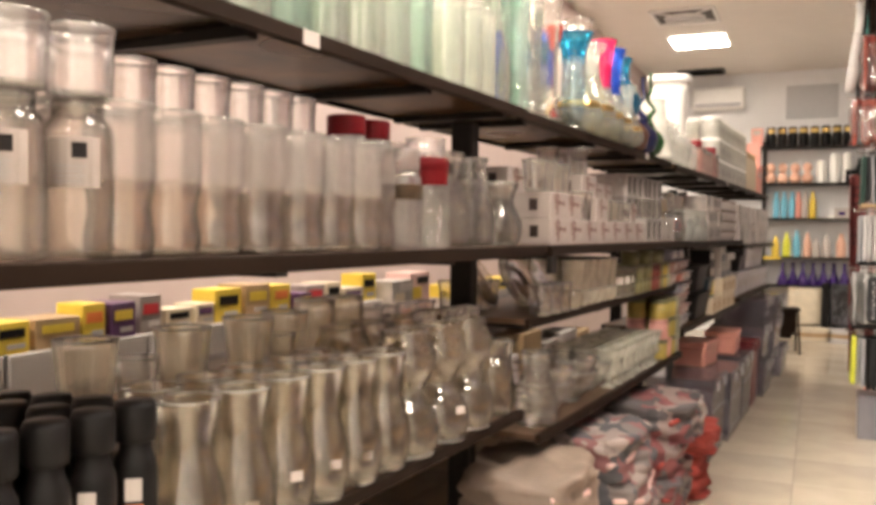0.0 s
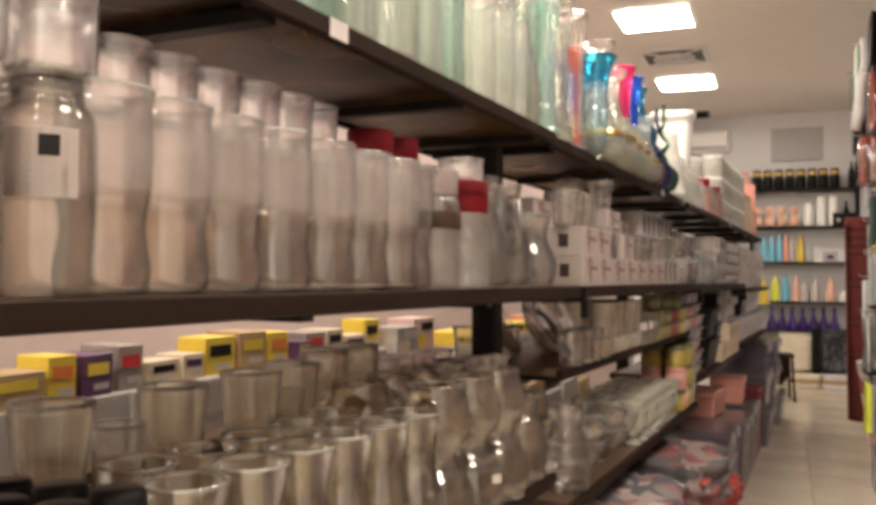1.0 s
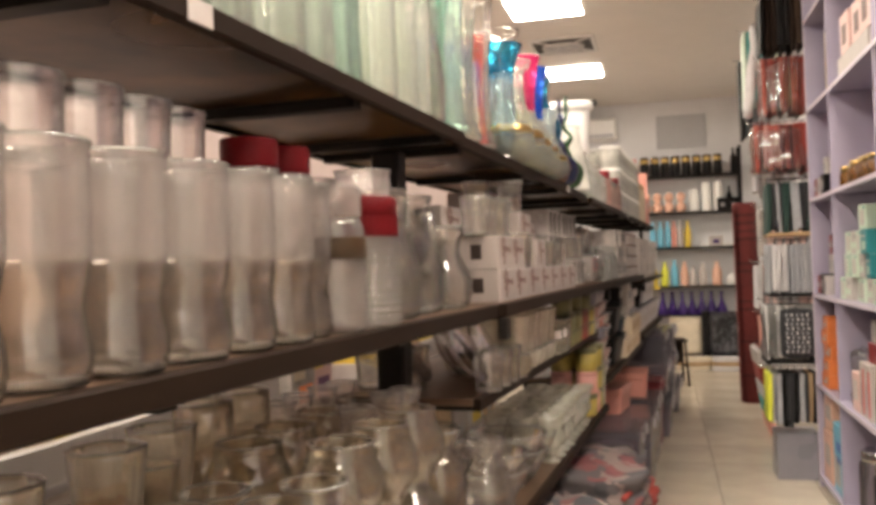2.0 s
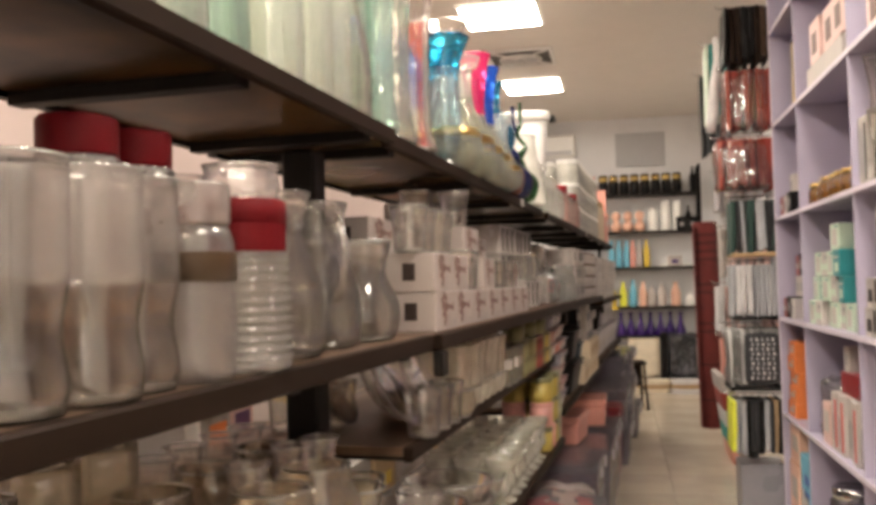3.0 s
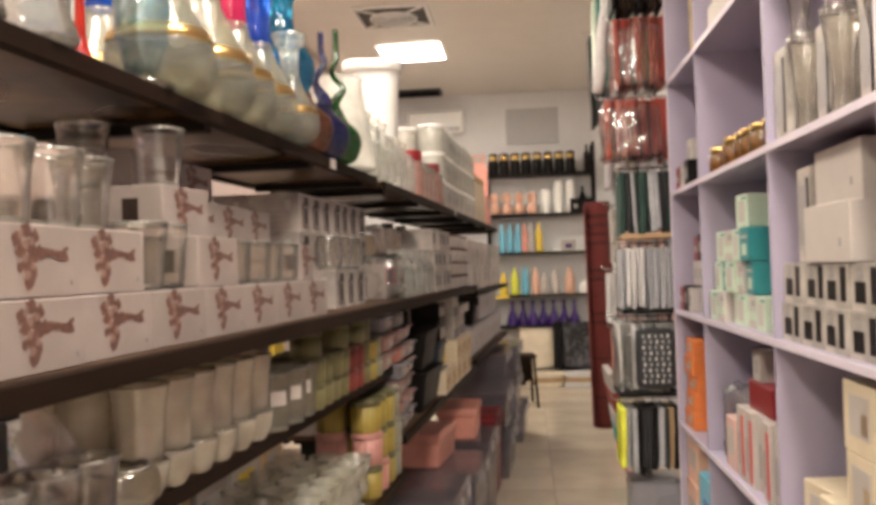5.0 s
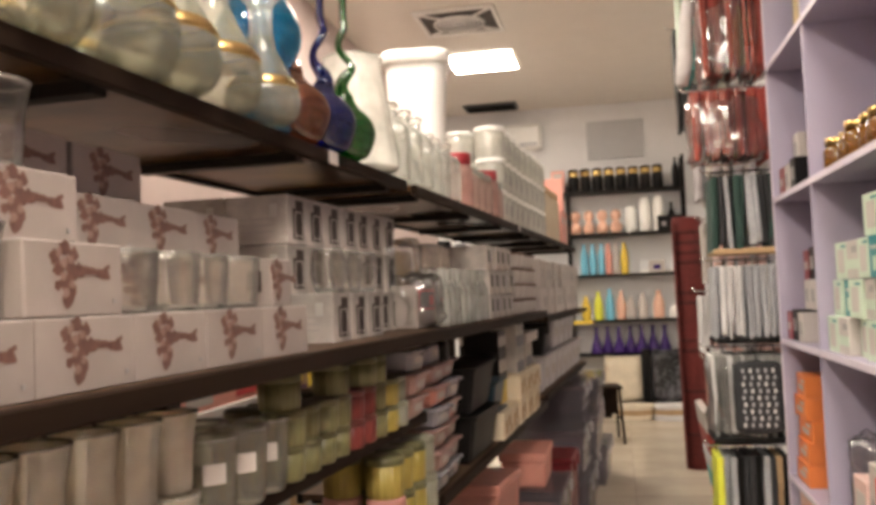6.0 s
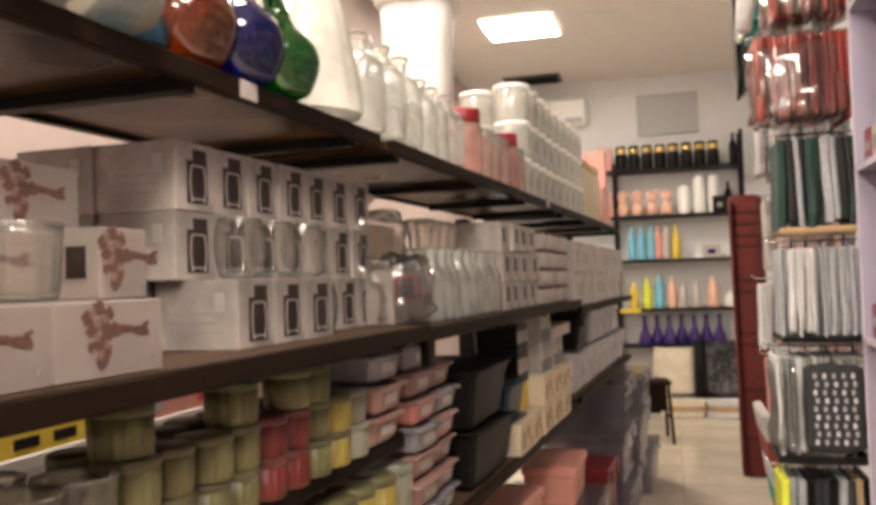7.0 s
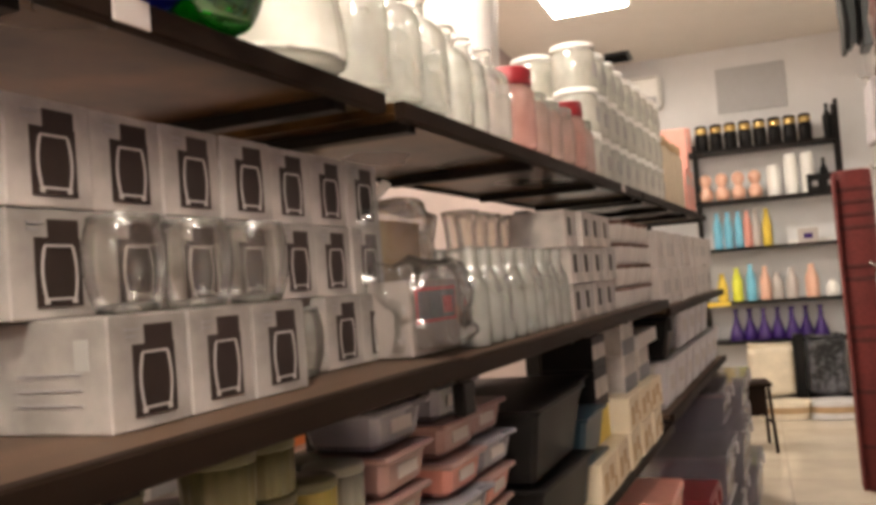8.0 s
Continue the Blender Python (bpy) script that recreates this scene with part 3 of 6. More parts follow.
# boxes with the brown motif on the middle board
FH, FW = 0.0905, 0.187
box_a = printed_carton(FW - 0.003, 0.15, FH - 0.001, on_run(0.004, 2.873, Z_MID + 0.001))
MOTIF = [(3.060 + FW * k, 0, 0.0, 0) for k in range(6)]
MOTIF += [(2.873, 1, 0.0, 0), (3.050, 1, -0.004, 0), (3.425, 1, -0.008, 0), (3.400, 2, -0.055, 0), (2.90, 2, -0.16, 0)]
MOTIF += [(3.668, 2, -0.150, 0), (3.862, 2, -0.155, 0), (4.052, 2, -0.165, 0), (3.780, 3, -0.205, 0), (3.575, 3, -0.200, 0)]
for y, lv, u, turn in MOTIF:
    copy_thing(box_a, on_run(u + rnd.uniform(-0.003, 0.003), y, Z_MID + 0.001 + FH * lv, turn + rnd.uniform(-1.5, 1.5)))
# one carton turned end on, showing its dark square
copy_thing(box_a, on_run(-0.155, 3.235, Z_MID + 0.001 + FH, 90))
for k in range(7):
    for lv in range(2 if k < 3 else 3):
        copy_thing(box_a, on_run(-0.33 + rnd.uniform(-0.004, 0.004), 2.90 + 0.190 * k, Z_MID + 0.001 + FH * lv, rnd.uniform(-1, 1)))
for y, lv in ((3.60, 1), (3.79, 1), (3.98, 1), (3.60, 0), (3.79, 0), (3.98, 0)):
    copy_thing(box_a, on_run(-0.165, y, Z_MID + 0.001 + FH * lv, rnd.uniform(-1, 1)))
sq = printed_carton(0.090, 0.09, FH - 0.001, on_run(-0.045, 4.075, Z_MID + 0.001 + FH))
sq["label"] = "small square white carton with a brown motif"

# cartons of barrel tumblers, three high
TH = 0.1145
box_t = tumbler_carton(0.113, 0.155, TH - 0.001, on_run(-0.055, 4.416, Z_MID + 0.001))
for y in (4.531, 4.648):
    copy_thing(box_t, on_run(-0.055, y, Z_MID + 0.001, rnd.uniform(-1.2, 1.2)))
for y in (4.945, 5.058):
    copy_thing(box_t, on_run(-0.130, y, Z_MID + 0.001, rnd.uniform(-1.2, 1.2)))
for lv in (1, 2):
    for k in range(7):
        copy_thing(box_t, on_run(-0.147 - 0.003 * lv + rnd.uniform(-0.003, 0.003), 4.399 + 0.1135 * k, Z_MID + 0.001 + TH * lv, rnd.uniform(-1.2, 1.2)))
for k in range(4):
    copy_thing(box_t, on_run(-0.225, 4.42 + 0.115 * k, Z_MID + 0.001, 0.5))
copy_thing(box_t, on_run(-0.32, 4.97, Z_MID + 0.001, 0.5))
for lv in (1, 2):
    copy_thing(box_t, on_run(-0.306, 4.399, Z_MID + 0.001 + TH * lv, 0.4))


# ---- glass forms ----
def P_tumbler(r=0.04, h=0.12, flare=1.1):
    return [(r * 0.80, 0), (r * 0.86, 0.006), (r * 0.90, h * 0.3), (r * 0.96, h * 0.65), (r * flare * 0.98, h * 0.93), (r * flare, h)]


def P_vase(r, h, neck=0.6):
    return [(r * 0.7, 0), (r * 0.85, h * 0.03), (r, h * 0.22), (r * 0.97, h * 0.38), (r * neck, h * 0.62), (r * neck * 0.92, h * 0.72), (r * neck * 1.15, h * 0.94), (r * neck * 1.2, h)]


def P_wavy(r, h):
    return [(r * 0.90, 0), (r * 0.95, 0.01), (r * 0.99, h * 0.10), (r * 0.97, h * 0.16), (r * 0.87, h * 0.29), (r * 0.86, h * 0.34), (r * 0.96, h * 0.47), (r * 1.0, h * 0.58), (r * 0.99, h * 0.93), (r * 1.01, h)]


def P_gourd(r, h):
    return [(r * 0.6, 0), (r * 0.9, h * 0.05), (r, h * 0.2), (r * 0.85, h * 0.36), (r * 0.50, h * 0.47), (r * 0.55, h * 0.55), (r * 0.85, h * 0.68), (r * 0.90, h * 0.80), (r * 0.72, h * 0.92), (r * 0.70, h)]


def P_bottle(r, h, neck=0.35):
    return [(r * 0.95, 0), (r, 0.008), (r, h * 0.58), (r * 0.85, h * 0.68), (r * neck * 1.1, h * 0.80), (r * neck, h * 0.85), (r * neck, h * 0.97), (r * neck * 1.15, h)]


def vessel(name, profile, m, label, category, at, group="", seg=20, **kw):
    if m not in GLASSES:
        return solid(name, vessel_bm(profile, seg, **kw), m, label, category, group, at=at)
    t = base(name, label, category, group, at)
    body = part("body", vessel_bm(profile, seg, **kw), m, t)
    r, z = profile[-1]
    # whitish ring laid on the lip in place of its highlight
    ring = [(r - 0.0035, z - 0.001), (r - 0.0015, z - 0.0022), (r + 0.0010, z - 0.001), (r + 0.0012, z + 0.001), (r - 0.001, z + 0.0026), (r - 0.0035, z + 0.001), (r - 0.0035, z - 0.001)]
    part("rim", lathe_ring(ring, seg, **kw), G_RIM, body, "milky white ring for the rim's glint")
    r0 = profile[1][0]
    part("foot", lathe_bm([(r0 * 0.80, 0.001), (r0 * 0.97, 0.0025), (r0 * 0.965, 0.008), (r0 * 0.70, 0.010)], seg, **kw), G_RIM, t, "thick glass foot")
    return t


def jar(r, h, m, lid_m, label, at, group="", lid_h=0.03, body_name="body", tag_m=None):
    t = base("jar", label, "jar", group, at)
    part(body_name, lathe_bm([(r * 0.92, 0), (r, 0.01), (r, h - lid_h - 0.02), (r * 0.85, h - lid_h)], 18), m, t)
    part("lid", lathe_bm([(r * 0.9, h - lid_h), (r * 0.92, h - lid_h + 0.004), (r * 0.92, h - 0.004), (r * 0.86, h)], 18), lid_m, t, "screw lid")
    if tag_m:
        part("label_patch", box_bm((0.004, r * 0.9, h * 0.28), (r * 0.985, 0, h * 0.3)), tag_m, t, "paper label")
    return t


def scatter(proto, cells, dz=0.0, jit=0.006, spin=True):
    """Copies of a thing standing on the run at (u, y, z) places."""
    for u, y, z in cells:
        copy_thing(proto, on_run(u + rnd.uniform(-jit, jit), y + rnd.uniform(-jit, jit), z + dz, rnd.uniform(0, 360) if spin else rnd.uniform(-6, 6)))


def arc_bm(r, z0, z1, a0, a1, n=7):
    """A curved patch that wraps part of a round body, 0.4 mm thick."""
    bm = bmesh.new()
    cols = []
    for k in range(n + 1):
        a = math.radians(a0 + (a1 - a0) * k / n)
        cols.append([bm.verts.new((q * math.cos(a), q * math.sin(a), z)) for q, z in ((r, z0), (r, z1), (r - 0.0004, z1), (r - 0.0004, z0))])
    for a, b in zip(cols, cols[1:]):
        for k in range(4):
            bm.faces.new((a[k], b[k], b[(k + 1) % 4], a[(k + 1) % 4]))
    bm.faces.new(cols[0])
    bm.faces.new(list(reversed(cols[-1])))
    return bm


G_WAIST = glass("clear_wavy_glass", (0.88, 0.83, 0.77), 0.07, 0.09, (0.60, 0.51, 0.42), 0.10, 0.10, bend=0.45)
G_TUMB = glass("bright_tumbler_glass", (0.98, 0.95, 0.93), 0.16, 0.14, (0.95, 0.88, 0.86), 0.12, 0.2, bend=0.3)
G_RINGED = glass("ringed_clear_glass", (0.94, 0.93, 0.90), 0.15, 0.10, (0.84, 0.78, 0.72), 0.22, bend=0.4)
# middle board, first bay: labelled bottles, wavy frosted vases, red-capped jars, carafes
zb = Z_MID + 0.002
lb = base("labelled_bottle", "clear square-shouldered bottle with a white paper label", "bottle", "labelled bottles", on_run(-0.06, 0.92, zb))
part("glass", vessel_bm([(0.046, 0), (0.05, 0.008), (0.05, 0.178), (0.043, 0.196), (0.036, 0.203), (0.036, 0.215)], 18), G_CLEAR, lb)
lbl = part("label_patch", arc_bm(0.0510, 0.100, 0.172, -95, -5), CARD_ROSE, lb, "pale paper label")
part("stamp", arc_bm(0.0516, 0.142, 0.164, -50, -27), INK_BLACK, lbl, "dark printed square")
for j in range(4):
    part("print_line", arc_bm(0.0516, 0.108 + 0.007 * j, 0.1105 + 0.007 * j, -80, -34 + 6 * (j % 2)), INK_GREY, lbl)
part("lid", lathe_bm([(0.036, 0.206), (0.037, 0.225), (0.034, 0.229)], 18), G_CLEAR, lb)
scatter(lb, [(-0.06, 0.81, zb), (-0.17, 0.86, zb), (-0.06, 0.70, zb), (-0.17, 0.75, zb), (-0.28, 0.90, zb), (-0.06, 0.59, zb), (-0.17, 0.64, zb)], spin=False)



def wavy_vase(at):
    """A cylinder vase with a wavy waist: clear below, frosted above."""
    t = base("wavy_vase", "tall cylinder vase with a wavy clear waist and frosted top", "vase", "wavy frosted vases", at)
    prof = smooth(P_wavy(0.053, 0.230), 3)
    cut = next(k for k, (r, z) in enumerate(prof) if z > 0.112)
    part("waist", lathe_bm(prof[:cut + 1], 28, top=False), G_WAIST, t, "clear wavy lower half")
    r, z = prof[-1]
    part("frosted_top", lathe_bm(prof[cut:] + [(r - 0.002, z + 0.0012), (r - 0.004, z), (r - 0.004, z - 0.006)], 28, top=False), G_FROST, t, "frosted upper half")
    part("rim", lathe_ring([(r - 0.0035, z - 0.001), (r + 0.0010, z - 0.001), (r + 0.0012, z + 0.001), (r - 0.001, z + 0.0026), (r - 0.0035, z + 0.001), (r - 0.0035, z - 0.001)], 28), G_RIM, t, "milky white ring for the rim's glint")
    part("foot", lathe_bm([(0.040, 0.001), (0.0485, 0.0025), (0.0485, 0.009), (0.034, 0.011)], 28), G_RIM, t, "thick glass foot")
    return t


wv = wavy_vase(on_run(-0.045, 0.982, zb))
scatter(wv, [(-0.045, y, zb) for y in (1.090, 1.200, 1.314, 1.432, 1.546, 1.643)] + [(-0.055, 1.742, zb)])
BACK_Y = (0.93, 1.03, 1.138, 1.238, 1.335, 1.43, 1.525, 1.622)
scatter(wv, [(-0.185, y, zb) for y in BACK_Y])
tum = vessel("ribbed_tumbler", [(0.042, 0), (0.046, 0.006), (0.047, 0.05), (0.048, 0.075), (0.049, 0.092), (0.050, 0.100)], G_TUMB, "clear ribbed tumbler stacked on a vase", "glass", on_run(-0.185, 0.93, zb + 0.234), "stacked tumblers", flutes=12, depth=0.02, seg=24)
scatter(tum, [(-0.185, y, zb + 0.234) for y in BACK_Y[1:]] + [(-0.06, y, zb + 0.231) for y in (0.81, 0.92)], jit=0.004)


def capped_jar(at):
    t = base("ribbed_jar", "clear jar with raised rings and a red collar", "jar", "red-capped jars", at)
    prof = [(0.052, 0), (0.058, 0.006)]
    for k in range(11):
        z = 0.012 + 0.0128 * k
        prof += [(0.0580, z), (0.0596, z + 0.003), (0.0592, z + 0.006), (0.0560, z + 0.009)]
    prof += [(0.058, 0.170), (0.050, 0.190), (0.042, 0.196)]
    part("glass", vessel_bm(prof, 36), G_RINGED, t)
    part("cap", lathe_bm([(0.050, 0.188), (0.0535, 0.192), (0.0535, 0.222), (0.048, 0.226)], 36), JAR_RED, t, "red plastic collar")
    part("tag", arc_bm(0.0622, 0.156, 0.192, -100, -8, 10), JAR_RED, t, "red cloth tag round the shoulder")
    part("stopper", vessel_bm([(0.040, 0.226), (0.044, 0.230), (0.046, 0.250), (0.044, 0.262), (0.047, 0.272)], 24, flutes=8, depth=0.05), G_TUMB, t, "faceted clear glass lid")
    return t


rj = capped_jar(on_run(-0.035, 1.955, zb))
rj.scale = (1.10, 1.10, 1.0)
scatter(rj, [(-0.18, 2.04, zb)])
tr_ = jar(0.052, 0.318, G_FROST, JAR_RED, "tall clear jar with a faceted neck and a red lid", on_run(-0.165, 1.80, zb), "tall red-lidded jars", lid_h=0.048)
part("neck", vessel_bm([(0.045, 0.226), (0.050, 0.232), (0.047, 0.255), (0.049, 0.268)], 28, flutes=8, depth=0.06), G_TUMB, tr_, "faceted clear neck")
copy_thing(tr_, on_run(-0.165, 1.915, zb))
bj = jar(0.050, 0.235, G_FROST, glass("frosted_rose_lid", (0.93, 0.88, 0.85), 0.38, 0.06, (0.62, 0.53, 0.49), 0.2, 0.15), "frosted jar with a brown band and a pale pink lid", on_run(-0.035, 1.83, zb), "banded jars", lid_h=0.05)
part("band", lathe_bm([(0.0525, 0.118), (0.0525, 0.152)], 18, top=False), BAND_BROWN, bj, "brown band")


def carafe(r, h, at, label="clear glass jug with a curved handle", m=G_CLEAR):
    t = base("glass_jug", label, "jug", "glass jugs", at)
    part("body", vessel_bm([(r * 0.8, 0), (r * 0.95, 0.008), (r, h * 0.2), (r * 0.95, h * 0.45), (r * 0.62, h * 0.72), (r * 0.60, h * 0.82), (r * 0.74, h)], 22, flutes=9, depth=0.02), m, t)
    a = [(r * 0.62 * -1, 0, h * 0.86), (-r * 1.2, 0, h * 0.86), (-r * 1.45, 0, h * 0.66), (-r * 1.3, 0, h * 0.42), (-r * 0.95, 0, h * 0.34)]
    part("handle", tube_bm(a, 0.007, 7), m, t)
    return t


BROWN_CARD = mat("dark_brown_card", (0.085, 0.052, 0.038), 0.6, vary=0.2, scale=10, contrast=2.0)
# cartons added so that what shows through the jugs is darker
dc = carton(0.20, 0.12, 0.30, BROWN_CARD, "dark brown carton added as a dark backdrop behind the jugs", "box", on_run(-0.345, 1.80, zb), "brown cartons", ((0.02, 0.06, 0.09, 0.06, KRAFT),))
for k in range(1, 6):
    copy_thing(dc, on_run(-0.345, 1.80 + 0.205 * k, zb, rnd.uniform(-2, 2)))
cj = carafe(0.078, 0.255, on_run(-0.075, 2.135, zb, 120))
copy_thing(cj, on_run(-0.09, 2.33, zb, 140))
copy_thing(cj, on_run(-0.225, 2.20, zb, 20))
c2 = vessel("bulb_vase", P_vase(0.072, 0.195, 0.66), G_CLEAR, "short clear bulb vase", "vase", on_run(-0.075, 2.53, zb), "bulb vases", seg=22)
scatter(c2, [(-0.22, 2.56, zb), (-0.22, 2.40, zb)])
# loose tumblers on the cartons
gt = vessel("clear_tumbler", P_tumbler(0.042, 0.105), G_CLEAR, "clear tumbler standing on the cartons", "glass", on_run(-0.06, 2.80, zb + 2 * FH), "tumblers on cartons")
scatter(gt, [(-0.05, 3.20, zb + FH), (-0.05, 3.30, zb + FH), (-0.07, 2.90, zb + 2 * FH), (-0.07, 3.00, zb + 2 * FH), (-0.08, 3.11, zb + 2 * FH), (-0.11, 3.40, zb + 3 * FH), (-0.20, 3.31, zb + 3 * FH)])
st = vessel("short_tumbler", [(0.040, 0), (0.044, 0.005), (0.047, 0.03), (0.049, 0.07), (0.050, 0.086)], G_CLEAR, "short wide clear tumbler standing on the cartons", "glass", on_run(-0.065, 3.60, zb + FH), "short tumblers", seg=26)
scatter(st, [(-0.065, 3.71, zb + FH), (-0.07, 3.82, zb + FH), (-0.07, 3.93, zb + FH)])
G_THIN = glass("thin_clear_glass", (0.97, 0.96, 0.94), 0.03, 0.02, (0.80, 0.75, 0.68), rough=0.08, bend=0.3)
wc = vessel("barrel_tumbler", [(0.030, 0), (0.033, 0.004), (0.041, 0.030), (0.043, 0.055), (0.041, 0.080), (0.036, 0.098)], G_THIN, "clear barrel-shaped tumbler set before the cartons", "glass", on_run(-0.135, 4.805, zb), "barrel tumblers", seg=28)
scatter(wc, [(-0.095, 4.43, zb + TH), (-0.095, 4.54, zb + TH), (-0.095, 4.655, zb + TH)])

# ---- top board: tall vases, coloured blown glass, white bottles ----
zt = Z_TOP + 0.002
tv = vessel("ribbed_floor_vase", [(0.055, 0), (0.060, 0.01), (0.058, 0.12), (0.062, 0.30), (0.070, 0.44), (0.078, 0.47)], G_WHITE, "tall pale ribbed glass vase with a flared mouth", "vase", on_run(-0.13, 1.36, zt), "tall ribbed vases", flutes=10, depth=0.05, seg=40)
tg = vessel("green_ribbed_vase", [(0.055, 0), (0.060, 0.01), (0.056, 0.12), (0.060, 0.30), (0.068, 0.44), (0.075, 0.48)], G_GREEN, "tall sea-green ribbed glass vase", "vase", on_run(-0.13, 1.50, zt), "tall green vases", flutes=10, depth=0.05, seg=40)
for k in range(12):
    y = 0.52 + 0.14 * k
    for j, u in enumerate((-0.13, -0.27, -0.40)):
        if (k == 6 or k == 7) and j == 0:
            continue
        copy_thing(tg if (k + 2 * j) % 5 in (1,) else tv, on_run(u + rnd.uniform(-0.008, 0.008), y + 0.05 * (j % 2) + rnd.uniform(-0.01, 0.01), zt, rnd.uniform(0, 360)))
cv = vessel("clear_cylinder_vase", [(0.050, 0), (0.054, 0.008), (0.054, 0.25), (0.056, 0.262)], G_WHITE, "clear ribbed cylinder vase", "vase", on_run(-0.12, 2.36, zt), "cylinder vases", flutes=14, depth=0.03, seg=42)
scatter(cv, [(-0.12, 2.24, zt), (-0.25, 2.30, zt), (-0.25, 2.44, zt), (-0.12, 2.47, zt), (-0.38, 2.40, zt)])
nb = vessel("long_neck_bottle", [(0.05, 0), (0.054, 0.01), (0.052, 0.14), (0.030, 0.24), (0.022, 0.30), (0.024, 0.40), (0.030, 0.425)], G_CLEAR, "tall clear bottle with a long neck", "bottle", on_run(-0.13, 2.60, zt), "long-neck bottles")
scatter(nb, [(-0.27, 2.66, zt), (-0.27, 2.80, zt)])
fl = vessel("fluted_vase", [(0.062, 0), (0.066, 0.01), (0.050, 0.06), (0.046, 0.18), (0.052, 0.34), (0.064, 0.455)], G_CLEAR, "tall clear fluted glass vase", "vase", on_run(-0.13, 2.90, zt), "fluted vases", flutes=8, depth=0.06, seg=32)
gf = vessel("green_fluted_vase", [(0.046, 0), (0.050, 0.01), (0.040, 0.06), (0.038, 0.18), (0.044, 0.34), (0.056, 0.45)], G_GREEN, "tall pale green fluted glass vase", "vase", on_run(-0.11, 2.745, zt), "fluted vases", flutes=8, depth=0.06, seg=32)
copy_thing(gf, on_run(-0.25, 2.89, zt, 40))
scatter(fl, [(-0.27, 3.02, zt), (-0.13, 3.06, zt), (-0.27, 3.12, zt)])
em = vessel("emerald_vase", [(0.03, 0), (0.034, 0.01), (0.026, 0.12), (0.022, 0.28), (0.030, 0.36), (0.042, 0.43)], G_TEAL, "slim emerald glass vase", "vase", on_run(-0.165, 2.84, zt), "slim coloured vases", seg=16)
bl = vessel("slim_blue_vase", [(0.016, 0), (0.018, 0.01), (0.008, 0.08), (0.012, 0.20), (0.016, 0.27)], G_ULTRA, "slim blue glass vase", "vase", on_run(-0.205, 2.78, zt), "slim coloured vases", seg=16)
rd = vessel("red_glass_vase", [(0.022, 0), (0.024, 0.01), (0.010, 0.06), (0.009, 0.28), (0.022, 0.32), (0.034, 0.36), (0.036, 0.39)], G_REDGL, "slim red glass vase with a flared mouth", "vase", on_run(-0.155, 3.24, zt), "slim coloured vases", seg=16)


G_ICE = glass("ice_blue_glass", (0.80, 0.90, 0.94), 0.18, 0.10, (0.45, 0.62, 0.70))


def trumpet(y, u, m, label, h=0.42, mouth=0.075):
    t = base("trumpet_vase", label, "vase", "trumpet vases", on_run(u, y, zt))
    part("foot", lathe_bm([(0.055, 0), (0.056, 0.006), (0.018, 0.022), (0.016, 0.05)], 20), G_CLEAR, t, "clear foot")
    part("bell", vessel_bm([(0.030, 0.03), (0.046, 0.08), (0.050, 0.18), (0.046, 0.26), (0.050, h * 0.76)], 22), G_ICE, t, "pale blue glass body")
    part("mouth", vessel_bm([(0.050, h * 0.75), (0.052, h * 0.82), (mouth * 0.85, h * 0.94), (mouth, h)], 22), m, t, "flared blue mouth")
    return t


trumpet(3.38, -0.12, G_CYAN, "blue glass trumpet vase on a clear foot", 0.385, 0.080)
trumpet(3.30, -0.26, G_CYAN, "turquoise glass trumpet vase on a clear foot", 0.34, 0.07)


def drop_vase(y, u, neck_m, label, s=1.0, lean=0.0, h=0.46, name="drop_vase"):
    """A frosted teardrop body with a gold ring and a coloured neck that ends in a lip."""
    t = base(name, label, "vase", "frosted teardrop vases", on_run(u, y, zt))
    r = 0.105 * s
    part("body", vessel_bm([(r * 0.55, 0), (r * 0.85, 0.012), (r, 0.055 * s), (r * 0.94, 0.10 * s), (r * 0.62, 0.165 * s), (r * 0.40, 0.215 * s), (r * 0.34, 0.245 * s)], 32), G_DROP, t, "frosted pale body")
    part("gold_ring", lathe_bm([(r * 0.955, 0.098 * s), (r * 0.975, 0.104 * s), (r * 0.90, 0.118 * s), (r * 0.86, 0.124 * s)], 26, top=False), GOLD, t, "gold ring")
    part("neck", vessel_bm([(r * 0.345, 0.240 * s), (r * 0.32, 0.28 * s), (r * 0.36, 0.34 * s), (r * 0.50, h - 0.03), (r * 0.60, h)], 24), neck_m, t, "coloured glass neck")
    return t


drop_vase(3.47, -0.13, G_CLEAR, "frosted teardrop vase with a gold ring and clear neck", 1.0)
drop_vase(3.68, -0.14, G_WHITE, "frosted teardrop vase with a gold ring and pale neck", 1.08, h=0.40)
drop_vase(3.80, -0.12, G_PINK, "frosted teardrop vase with a hot pink neck", 0.95, h=0.44)
drop_vase(3.96, -0.12, G_ULTRA, "frosted teardrop vase with a blue neck", 0.92, h=0.43)
drop_vase(4.11, -0.09, G_WHITE, "small frosted teardrop vase with a gold ring", 0.72, h=0.285)
drop_vase(3.60, -0.32, G_ULTRA, "frosted teardrop vase with a blue neck in the back row", 0.9)
